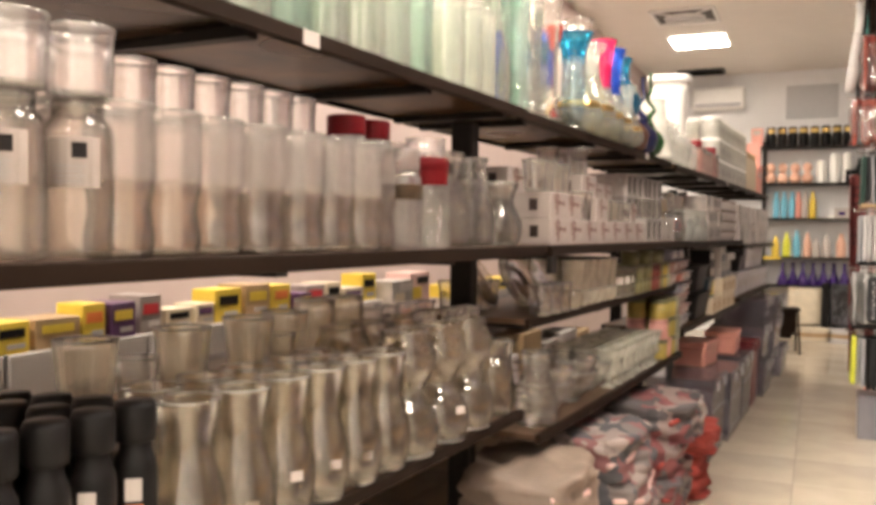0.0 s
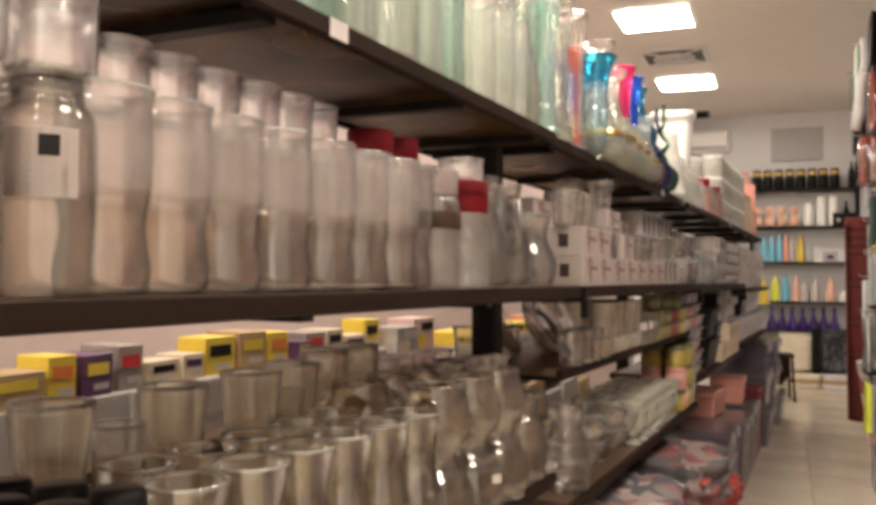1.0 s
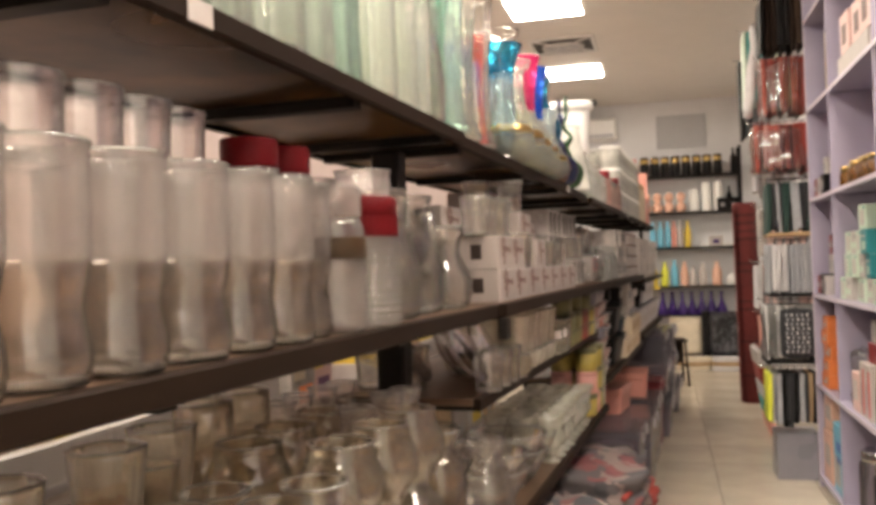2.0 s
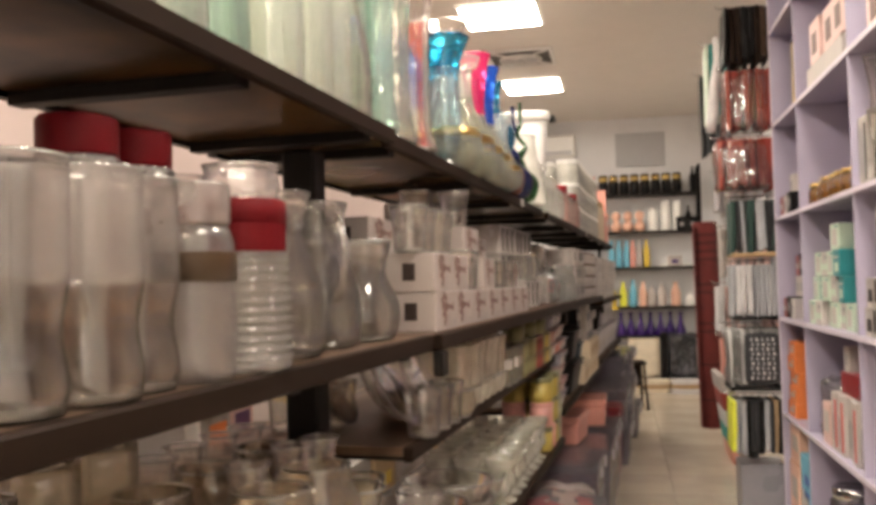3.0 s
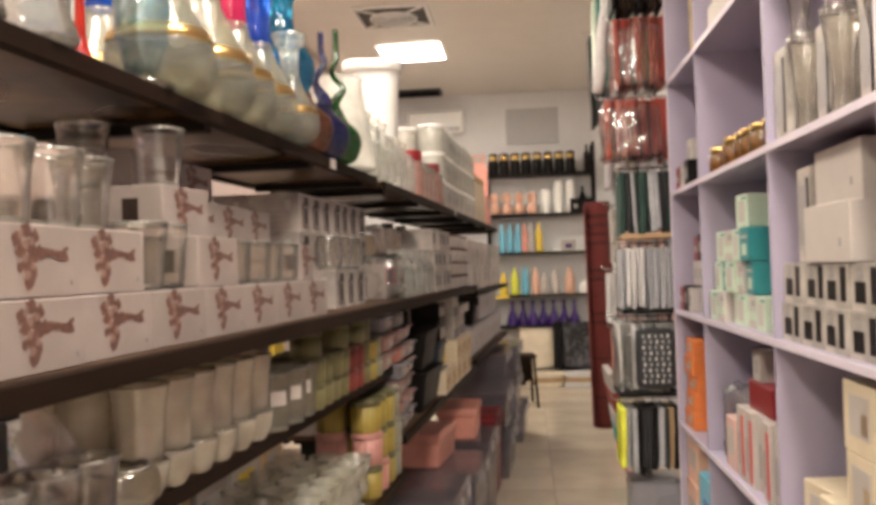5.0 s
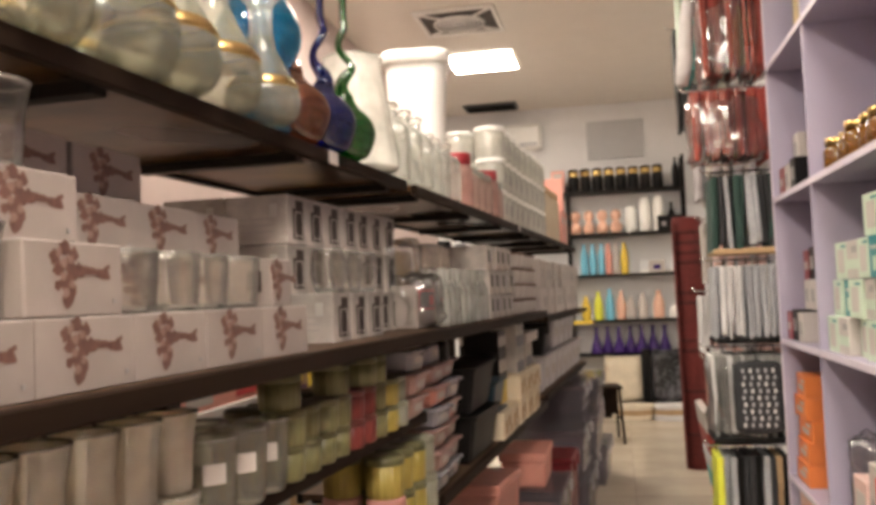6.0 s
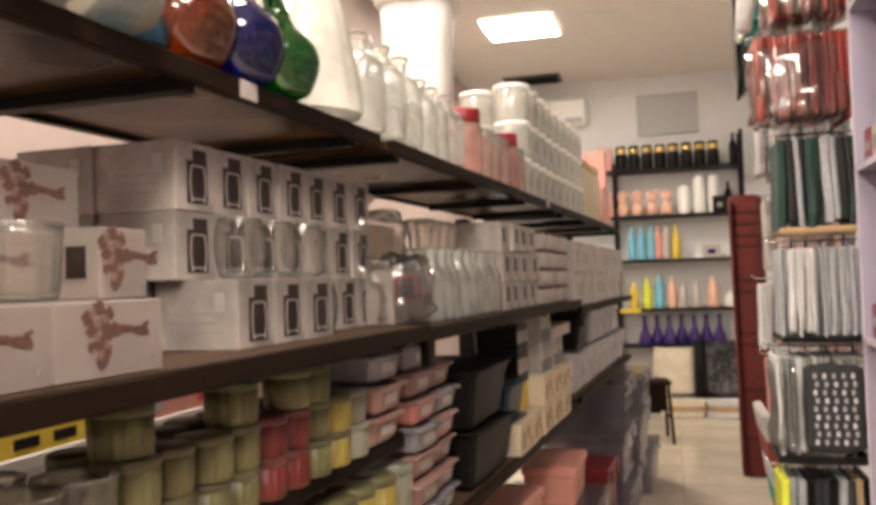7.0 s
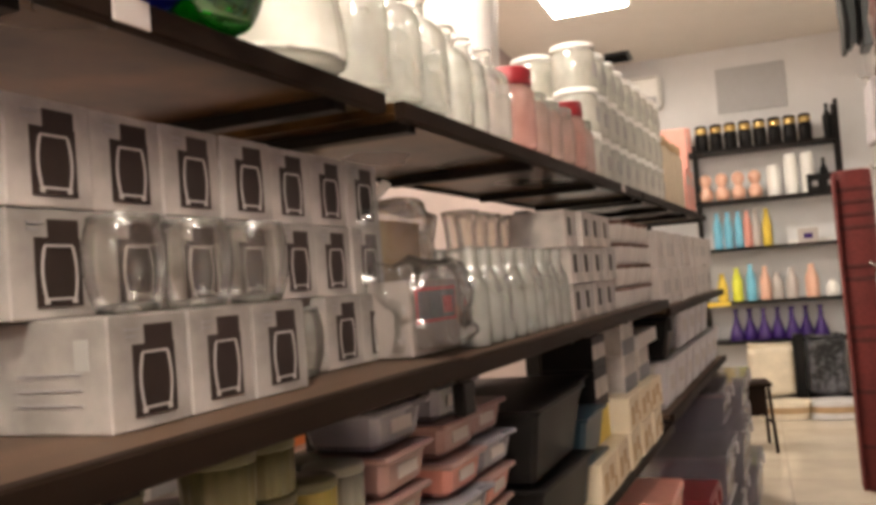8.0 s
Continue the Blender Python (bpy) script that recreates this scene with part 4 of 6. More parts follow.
drop_vase(3.85, -0.33, G_CLEAR, "frosted teardrop vase with a clear neck in the back row", 0.9)

gv = base("double_bulb_vase", "turquoise blown-glass vase with two bulbs", "vase", at=on_run(-0.15, 4.225, zt))
part("body", vessel_bm([(0.05, 0), (0.062, 0.012), (0.060, 0.05), (0.032, 0.085), (0.045, 0.12), (0.088, 0.19), (0.090, 0.24), (0.060, 0.30), (0.038, 0.34), (0.036, 0.40), (0.05, 0.44)], 40), G_CYAN, gv)


def twisted(y, u, m, label, r, h_bulb, top, turns, phase, zr=1.0):
    """A round bulb with a thin curling neck."""
    t = base("curly_neck_vase", label, "vase", "curly-neck vases", on_run(u, y, zt))
    part("bulb", lathe_bm(smooth([(r * 0.45, 0), (r * 0.75, 0.012), (r, h_bulb * 0.38), (r * 0.93, h_bulb * 0.58), (r * 0.72, h_bulb * 0.72), (r * 0.45, h_bulb * 0.84), (r * 0.24, h_bulb)]), 40), m, t)
    pts, rad = [], []
    for k in range(25):
        f = k / 24
        a = phase + turns * 2 * math.pi * f
        w = 0.020 * math.sin(math.pi * min(1, f * 1.3 + 0.05)) * zr
        pts.append((w * math.cos(a), w * math.sin(a), h_bulb * 0.95 + (top - h_bulb) * f))
        rad.append(r * 0.20 * max(0, 1 - 3 * f) + 0.0095)
    part("neck", tube_bm(pts, rad, 9), m, t, "curling neck")
    return t


twisted(4.34, -0.13, G_AMBER, "amber blown-glass vase with a curled neck", 0.088, 0.17, 0.30, 0.6, 1.0)
twisted(4.475, -0.11, G_BLUE, "cobalt blown-glass vase with a curling neck", 0.080, 0.17, 0.40, 1.5, 0.4)
twisted(4.605, -0.10, G_GRASS, "green blown-glass vase with a curling neck", 0.074, 0.16, 0.44, 2.2, 2.2)
cone = vessel("cone_vase", [(0.115, 0), (0.122, 0.012), (0.112, 0.10), (0.090, 0.22), (0.080, 0.30), (0.084, 0.315)], G_MILK, "large white crackled cone vase", "vase", on_run(-0.15, 4.80, zt), flutes=18, depth=0.02, seg=54)


def squared(bm, k=0.10):
    """Presses a round form towards a square with rounded corners."""
    for v in bm.verts:
        a = math.atan2(v.co.y, v.co.x)
        f = 1 - k * math.cos(4 * a)
        v.co.x, v.co.y = v.co.x * f, v.co.y * f
    return bm


def stopper_bottle(y, u, h, r, z=zt):
    t = base("stopper_bottle", "milky glass bottle with a wire-bound glass stopper", "bottle", "stopper bottles", on_run(u, y, z))
    part("body", squared(vessel_bm([(r * 0.94, 0), (r, 0.008), (r, h * 0.62), (r * 0.8, h * 0.72), (r * 0.36, h * 0.80), (r * 0.34, h * 0.90)], 32), 0.07), G_PURE, t)
    part("stopper", lathe_bm([(r * 0.30, h * 0.90), (r * 0.42, h * 0.93), (r * 0.44, h * 0.98), (r * 0.25, h)], 14), G_CLEAR, t, "glass stopper")
    part("wire", tube_bm([(r * 0.4, 0, h * 0.80), (r * 0.55, 0.01, h * 0.88), (r * 0.42, 0.0, h * 0.97)], 0.0022, 5), CHROME, t, "wire clasp")
    return t


sb = stopper_bottle(5.00, -0.11, 0.235, 0.058)
scatter(sb, [(-0.11, 5.13, zt), (-0.11, 5.255, zt), (-0.25, 5.02, zt), (-0.25, 5.16, zt), (-0.25, 5.30, zt), (-0.38, 5.1, zt)])
zc = Z_TOP - 0.010
sb2 = stopper_bottle(5.38, -0.10, 0.215, 0.052, zc)
scatter(sb2, [(-0.10, 5.49, zc), (-0.10, 5.60, zc), (-0.23, 5.42, zc), (-0.23, 5.54, zc)])
bucket = base("tapered_planter", "tall white tapered planter with rounded corners and a rolled rim", "planter", at=on_run(-0.30, 5.99, zc, 12))
part("body", squared(vessel_bm([(0.098, 0), (0.104, 0.01), (0.122, 0.36), (0.136, 0.60)], 48, 0.010)), WHITE, bucket)
part("rim", squared(lathe_ring([(0.130, 0.598), (0.148, 0.602), (0.156, 0.612), (0.156, 0.648), (0.150, 0.655), (0.134, 0.650), (0.130, 0.598)], 48)), WHITE, bucket, "rolled rim")

pk = jar(0.062, 0.205, glass("rose_jar_glass", (0.92, 0.75, 0.72), 0.45, 0.04, (0.85, 0.55, 0.50)), RED, "rose-tinted storage jar with a red lid", on_run(-0.10, 5.80, zc), "rose jars", lid_h=0.045)
pk2 = jar(0.058, 0.165, glass("pale_rose_glass", (0.95, 0.85, 0.82), 0.40, 0.04, (0.85, 0.66, 0.60)), G_WHITE, "pale rose storage jar with a glass lid", on_run(-0.10, 5.94, zc), "pale rose jars", lid_h=0.025)
scatter(pk2, [(-0.10, 6.07, zc), (-0.10, 6.20, zc), (-0.10, 6.46, zc)])
scatter(pk, [(-0.10, 6.33, zc)])
jr = base("stacked_canister", "tall white stacked glass canisters with printed seals", "canister", "stacked canisters", on_run(-0.13, 6.62, zc))
for k in range(3):
    z = 0.152 * k
    part("canister", lathe_bm([(0.070, z), (0.074, z + 0.006), (0.074, z + 0.118), (0.066, z + 0.130)], 18), G_MILK, jr)
    part("lid", lathe_bm([(0.076, z + 0.128), (0.077, z + 0.134), (0.076, z + 0.148), (0.068, z + 0.151)], 18), WHITE, jr, "white lid")
    part("seal", box_bm((0.003, 0.05, 0.05), (0.0735, 0, z + 0.035)), INK_GREY, jr, "grey printed seal")
scatter(jr, [(-0.13, 6.62 + 0.165 * k, zc) for k in range(1, 9)] + [(-0.30, 6.70 + 0.165 * k, zc) for k in range(6)], spin=False)
bb = jar(0.07, 0.34, BEIGE, KRAFT, "beige printed storage tin with a brown lid", on_run(-0.13, 8.18, zc), "beige tins", lid_h=0.05)
scatter(bb, [(-0.13, 8.34, zc), (-0.13, 8.50, zc), (-0.30, 8.2, zc), (-0.13, 8.66, zc)])
rp = carton(0.16, 0.14, 0.24, PINK, "orange-red carton at the end of the top board", "box", on_run(-0.06, 8.90, zc), "red cartons", ((0, 0.15, 0.10, 0.05, CARD_WHITE),))
copy_thing(rp, on_run(-0.06, 9.09, zc))
copy_thing(rp, on_run(-0.06, 8.99, zc + 0.242, 4))

# ---- middle board, far bays: bagged goods, clear bottles, stacked cups ----
zm = Z_MID - 0.006
def bag_over(w, d, h, seed, at, ears=()):
    """A thin bag drawn over goods, gathered into ears at the top where it has them."""
    t = base("plastic_bag", "crumpled clear plastic bag over glassware", "bag", "clear bags", at)
    part("sheet", cloth_bm(w, d, h, 0.022, seed, 11), FILM, t)
    for sy in ears:
        part("ear", tube_bm([(0, sy * d * 0.10, h * 0.90), (0.01, sy * d * 0.20, h * 1.04), (0.03, sy * d * 0.24, h * 1.16)], [0.020, 0.006, 0.013], 9), G_PURE, t, "gathered bag corner")
    return t


bag_over(0.26, 0.32, 0.285, 3, on_run(-0.23, 5.20, Z_MID + 0.002), (-1, 1))
bag_over(0.15, 0.24, 0.165, 9, on_run(-0.100, 5.165, Z_MID + 0.002))
kb = carton(0.22, 0.16, 0.245, KRAFT, "brown card box inside a clear bag", "box", on_run(-0.155, 5.205, Z_MID + 0.003))
fc = carton(0.215, 0.08, 0.130, CARD_ROSE, "pale card box printed with a red-framed picture", "box", on_run(-0.060, 5.150, Z_MID + 0.002))
part("print", box_bm((0.0016, 0.175, 0.062), (0.0009, 0, 0.054)), INK_RED, fc, "red printed frame")
part("print", box_bm((0.0016, 0.160, 0.050), (0.0022, 0, 0.060)), INK_SLATE, fc, "grey printed picture")
part("print", box_bm((0.0016, 0.040, 0.030), (0.0034, 0.045, 0.068)), INK_RED, fc, "red printed patch")
wb = vessel("milk_bottle", P_bottle(0.034, 0.195, 0.5), G_PURE, "small clear milk bottle", "bottle", on_run(-0.06, 5.33, zm), "milk bottles", seg=16)
scatter(wb, [(-0.06 - 0.076 * j, 5.33 + 0.077 * k + 0.03 * (j % 2), zm) for j in range(2) for k in range(9) if j + k > 0], jit=0.004)
sg = vessel("stacked_glass", P_tumbler(0.042, 0.098), G_CLEAR, "clear tumbler in a stacked row", "glass", on_run(-0.22, 5.42, zm), "stacked clear tumblers", seg=16)
scatter(sg, [(-0.22, 5.42 + 0.092 * k, zm + 0.10 * j) for k in range(3, 9) for j in range(3) if k + j > 0], jit=0.004)
cb = carton(0.135, 0.16, 0.10, CARD_GREY, "grey-white carton of cups with dark print", "box", on_run(-0.03, 6.06, zm), "cup cartons", ((-0.02, 0.03, 0.03, 0.05, INK_BLACK), (0.035, 0.03, 0.03, 0.05, INK_GREY)))
for k in range(4):
    for j in range(3):
        if k + j:
            copy_thing(cb, on_run(-0.03 + rnd.uniform(-0.01, 0.006), 6.06 + 0.142 * k, zm + 0.102 * j, rnd.uniform(-2, 2)))
ck = base("cup_stack", "stack of brown-rimmed white coffee cups", "cup", "cup stacks", on_run(-0.06, 6.64, zm))
for k in range(4):
    part("cup", vessel_bm([(0.03, 0.075 * k), (0.034, 0.075 * k + 0.006), (0.042, 0.075 * k + 0.040), (0.044, 0.075 * k + 0.07)], 16), CARD_WHITE, ck)
    part("rim", lathe_bm([(0.0445, 0.075 * k + 0.060), (0.0455, 0.075 * k + 0.071)], 16, top=False), INK_BROWN, ck, "brown rim")
scatter(ck, [(-0.06, 6.64 + 0.10 * k, zm) for k in range(1, 6)] + [(-0.17, 6.68 + 0.10 * k, zm) for k in range(5)])
zd = Z_MID - 0.043
cb2 = carton(0.20, 0.2, 0.16, CARD_WHITE, "plain pale carton on the far board", "box", on_run(-0.02, 7.46, zd), "pale cartons", ((0.03, 0.05, 0.05, 0.06, INK_GREY),))
for k in range(10):
    for j in range(2):
        if k + j and (k, j) != (4, 1):
            copy_thing(cb2, on_run(-0.02 + rnd.uniform(-0.02, 0.0), 7.46 + 0.207 * k, zd + 0.162 * j, rnd.uniform(-3, 3)))

# ---- lower boards ----
za = 0.814
bk = base("black_bottle", "slim black bottle with a wide cap and paper tags", "bottle", "black bottles", on_run(-0.09, 1.06, za, -48))
part("body", lathe_bm(smooth([(0.030, 0), (0.034, 0.008), (0.035, 0.10), (0.034, 0.20), (0.026, 0.225), (0.024, 0.24)], 3), 20), BLACK, bk)
part("cap", lathe_bm([(0.030, 0.240), (0.033, 0.245), (0.034, 0.295), (0.030, 0.305)], 20), BLACK, bk)
part("tag", box_bm((0.002, 0.026, 0.036), (0.0355, 0, 0.150)), CARD_WHITE, bk, "white tag")
part("tag", box_bm((0.002, 0.030, 0.024), (0.0358, 0.0, 0.120)), ORANGE, bk, "orange tag")
for u, y in ((-0.168, 1.048), (-0.245, 1.035), (-0.322, 1.02), (-0.395, 1.01), (-0.09, 0.975), (-0.17, 0.965), (-0.25, 0.955), (-0.09, 0.89), (-0.09, 0.805), (-0.17, 0.80), (-0.33, 0.80)):
    copy_thing(bk, on_run(u, y, za, -48 + rnd.uniform(-14, 14)))
tj = base("tall_black_jar", "tall black bottle with a paper band", "bottle", at=on_run(-0.255, 0.870, za))
part("body", lathe_bm(smooth([(0.034, 0), (0.038, 0.008), (0.038, 0.33), (0.026, 0.37), (0.023, 0.39)], 3), 20), BLACK, tj)
part("cap", lathe_bm([(0.027, 0.39), (0.029, 0.395), (0.029, 0.455), (0.026, 0.462)], 20), BLACK, tj)
part("band", lathe_bm([(0.0388, 0.27), (0.0388, 0.33)], 20, top=False), CARD_WHITE, tj, "white paper band")
part("band", lathe_bm([(0.0390, 0.24), (0.0390, 0.268)], 20, top=False), ORANGE, tj, "orange paper band")

hv = vessel("hip_vase", P_vase(0.070, 0.285, 0.70), G_SMOKE, "clear waisted glass vase with a small price sticker", "vase", on_run(-0.10, 1.19, za), "waisted glass vases", seg=28)
gd = vessel("gourd_vase", P_gourd(0.090, 0.325), G_SMOKE, "clear double-bulb glass vase", "vase", on_run(-0.115, 2.01, za), "double-bulb vases", seg=32)
scatter(hv, [(-0.10, 1.325, za), (-0.10, 1.46, za), (-0.10, 1.60, za), (-0.105, 1.735, za), (-0.105, 1.865, za), (-0.235, 1.26, za), (-0.235, 1.395, za), (-0.24, 1.53, za), (-0.24, 1.67, za), (-0.24, 1.80, za)])
scatter(gd, [(-0.115, 2.195, za), (-0.115, 2.385, za), (-0.29, 1.98, za), (-0.30, 2.16, za), (-0.30, 2.35, za), (-0.30, 2.55, za)])
gb_ = vessel("fluted_goblet_vase", [(0.040, 0), (0.042, 0.008), (0.016, 0.05), (0.020, 0.14), (0.042, 0.22), (0.056, 0.33), (0.060, 0.37)], G_SMOKE, "tall clear fluted goblet vase", "vase", on_run(-0.37, 1.22, za), "goblet vases", flutes=12, depth=0.05, seg=36)
scatter(gb_, [(-0.37, 1.47, za), (-0.38, 1.72, za), (-0.41, 1.90, za)])
scatter(gt, [(-0.37, y, za + 0.107 * k) for y, n in ((1.345, 3), (1.595, 2), (1.10, 2), (1.83, 3)) for k in range(n)])
wj = vessel("wide_beige_jar", [(0.056, 0), (0.062, 0.012), (0.062, 0.26), (0.052, 0.30), (0.058, 0.315), (0.058, 0.39)], glass("beige_tinted_glass", (0.92, 0.87, 0.77), 0.20, 0.12, (0.66, 0.56, 0.40), bend=0.35), "tall beige-tinted glass jar in the back row", "jar", on_run(-0.42, 2.05, za), "beige jars", seg=24)
scatter(wj, [(-0.42, 2.20, za)])
dm = vessel("squat_jar", [(0.066, 0), (0.074, 0.01), (0.075, 0.13), (0.066, 0.165), (0.052, 0.18), (0.056, 0.215), (0.066, 0.235)], G_SMOKE, "squat grey-tinted jar with a wide mouth", "jar", on_run(-0.13, 2.60, za), "squat jars", seg=28)
cl = vessel("tall_clear_jar", [(0.046, 0), (0.050, 0.008), (0.051, 0.22), (0.040, 0.265), (0.034, 0.285), (0.036, 0.335), (0.042, 0.345)], G_TUMB, "tall bright clear glass jar with a narrow neck", "jar", on_run(-0.20, 2.28, za), "tall clear jars", seg=26)
scatter(cl, [(-0.20, 2.47, za), (-0.40, 2.32, za), (-0.41, 2.44, za), (-0.41, 2.56, za), (-0.19, 2.56, za), (-0.40, 2.66, za)])
for k, (u, y) in enumerate(((-0.037, 1.155), (-0.037, 1.29), (-0.037, 1.425), (-0.037, 1.565), (-0.042, 1.70), (-0.028, 2.16))):
    solid("price_sticker", box_bm((0.002, 0.026, 0.020), (0, 0, 0), 0, 0), CARD_WHITE, "tiny white price sticker on a vase", "price tag", "price stickers", at=on_run(u, y, za + (0.075, 0.062, 0.085)[k % 3], -32))

# second bay, upper low board: plates, beige glasses, canisters
z1 = 1.110


def plate(u, y, z, r, tilt, m=G_CLEAR):
    bm = vessel_bm([(r * 0.45, 0), (r * 0.5, 0.004), (r * 0.85, 0.016), (r, 0.03)], 30)
    bmesh.ops.transform(bm, matrix=pose(0, 0, r * 0.97, 0, tilt, 0), verts=bm.verts)
    return solid("glass_plate", bm, m, "clear glass plate standing on its edge", "plate", "glass plates", at=on_run(u, y, z))


plate(-0.13, 2.83, z1, 0.102, 58, G_TUMB), plate(-0.20, 2.93, z1, 0.102, 60, G_TUMB), plate(-0.13, 3.02, z1, 0.098, 62, G_TUMB), plate(-0.30, 2.86, z1, 0.100, 60, G_TUMB)
scatter(gt, [(-0.05, 2.85, z1), (-0.05, 2.945, z1), (-0.05, 3.04, z1), (-0.32, 2.86, z1), (-0.32, 2.96, z1), (-0.41, 2.90, z1), (-0.33, 3.06, z1)])
G_CHAMP = glass("champagne_glass", (0.98, 0.95, 0.87), 0.46, 0.12, (0.97, 0.90, 0.75), bend=0.2)
bg = vessel("amber_tumbler", P_tumbler(0.042, 0.118), G_CHAMP, "champagne-tinted ribbed drinking tumbler", "glass", on_run(-0.06, 3.22, z1 + 0.064), "champagne tumblers", flutes=10, depth=0.03, seg=30)
pbw = vessel("pale_bowl", [(0.026, 0), (0.030, 0.004), (0.040, 0.022), (0.045, 0.048), (0.046, 0.060)], G_CHAMP, "small champagne-tinted bowl under a tumbler", "bowl", on_run(-0.06, 3.22, z1), "champagne bowls", seg=26)
cells = [(-0.06 - 0.095 * j, 3.22 + 0.095 * k) for k in range(6) for j in range(3)]
scatter(pbw, [(u, y, z1) for u, y in cells[1:]], jit=0.001)
scatter(bg, [(u, y, z1 + 0.064) for u, y in cells[1:]], jit=0.002)
bw = vessel("sugar_bowl", [(0.03, 0), (0.05, 0.01), (0.062, 0.035), (0.060, 0.06), (0.05, 0.07)], G_SMOKE, "round beige bowl on the board", "bowl", on_run(-0.055, 3.14, z1), "beige bowls")


def canister(u, y, z, m, lid, label, group, r=0.041, h=0.066):
    """A low ribbed tub with a flat lid."""
    t = base("canister", label, "canister", group, on_run(u, y, z))
    part("body", lathe_bm([(r * 0.90, 0), (r * 0.96, 0.004), (r, h * 0.80)], 64, flutes=16, depth=0.035), m, t)
    part("lid", lathe_bm([(r * 1.01, h * 0.80), (r * 1.05, h * 0.83), (r * 1.05, h * 0.96), (r * 0.97, h)], 28), lid, t, "flat lid")
    return t


OLIVE2 = mat("pale_olive_canister", (0.15, 0.138, 0.058), 0.4, vary=0.35)
CAN_RED = mat("dull_red_canister", (0.155, 0.024, 0.020), 0.45, vary=0.4)
CAN_YEL = mat("dull_yellow_canister", (0.31, 0.235, 0.05), 0.45, vary=0.4)
OLIVE_LID = mat("olive_lid", (0.105, 0.098, 0.045), 0.45, vary=0.3)
RED_LID = mat("dull_red_lid", (0.13, 0.035, 0.03), 0.45, vary=0.3)
CAN_GREY = mat("pale_grey_green_canister", (0.24, 0.235, 0.18), 0.4, vary=0.3)
CANS = {"O": canister(-0.055, 4.08, z1, OLIVE2, OLIVE_LID, "ribbed olive canister with a flat lid", "olive canisters"),
        "R": canister(-0.055, 4.418, z1, CAN_RED, RED_LID, "ribbed dull red canister with a flat lid", "red canisters"),
        "Y": canister(-0.055, 4.672, z1, CAN_YEL, OLIVE_LID, "ribbed yellow canister with an olive lid", "yellow canisters"),
        "C": canister(-0.055, 4.758, z1, CAN_GREY, CAN_GREY, "ribbed pale grey-green canister with a flat lid", "pale canisters")}
STACKS = ("OOO", "OO", "OO", "OOO", "RR", "RRO", "OOO", "YY", "CC")
for k, stack in enumerate(STACKS):
    y = 4.08 + 0.0847 * k
    for row, u in enumerate((-0.055, -0.145)):
        for j, c in enumerate(stack if row == 0 else stack[:2]):
            if row == 0 and j == 0 and k in (0, 4, 7, 8):
                continue
            copy_thing(CANS[c], on_run(u + rnd.uniform(-0.005, 0.005), y + row * 0.03 + rnd.uniform(-0.003, 0.003), z1 + 0.067 * j, rnd.uniform(0, 360)))
# sage storage glasses with white stickers in front of the canisters
G_SAGE = glass("sage_tinted_glass", (0.86, 0.87, 0.78), 0.22, 0.10, (0.52, 0.52, 0.42), 0.12, 0.25, bend=0.3)
sj = vessel("sage_glass", [(0.036, 0), (0.041, 0.006), (0.045, 0.05), (0.047, 0.11), (0.049, 0.128)], G_SAGE, "sage-tinted ribbed glass with a white sticker", "glass", on_run(-0.055, 3.80, z1), "sage glasses", flutes=12, depth=0.025, seg=36)
part("sticker", arc_bm(0.0485, 0.060, 0.092, -70, -25), CARD_WHITE, sj, "white price sticker")
scatter(sj, [(-0.055, 3.90, z1), (-0.055, 3.995, z1), (-0.155, 3.85, z1), (-0.155, 3.95, z1)], spin=False)

# second bay, bottom board: glass bowls, footed cups, canisters
z2 = 0.727
bo = vessel("mixing_bowl", [(0.05, 0), (0.06, 0.008), (0.10, 0.05), (0.125, 0.10), (0.135, 0.125)], G_CLEAR, "large clear glass mixing bowl", "bowl", on_run(-0.13, 3.05, z2), "glass bowls", seg=30)
scatter(bo, [(-0.13, 3.34, z2), (-0.13, 3.34, z2 + 0.05), (-0.13, 3.05, z2 + 0.05), (-0.14, 3.60, z2)])
for u_, y_ in ((-0.21, 2.86), (-0.35, 2.86)):
    copy_thing(hv, on_run(u_, y_, z2))
copy_thing(cj, on_run(-0.075, 2.875, z2, 40))
TUB_PINK = mat("pale_pink_canister", (0.50, 0.24, 0.21), 0.45, vary=0.3)
G_SUN = glass("milky_pressed_glass", (0.92, 0.92, 0.86), 0.42, 0.10, (0.82, 0.80, 0.70))
cu = base("footed_cup", "clear wavy footed sundae cup", "glass", "sundae cups", on_run(-0.05, 3.70, z2))
part("cup", vessel_bm([(0.034, 0), (0.036, 0.006), (0.014, 0.02), (0.014, 0.035), (0.036, 0.06), (0.032, 0.10), (0.044, 0.145), (0.050, 0.165)], 20), G_SUN, cu)
scatter(cu, [(-0.05 - 0.105 * j, 3.70 + 0.103 * k, z2) for k in range(9) for j in range(3) if k + j])
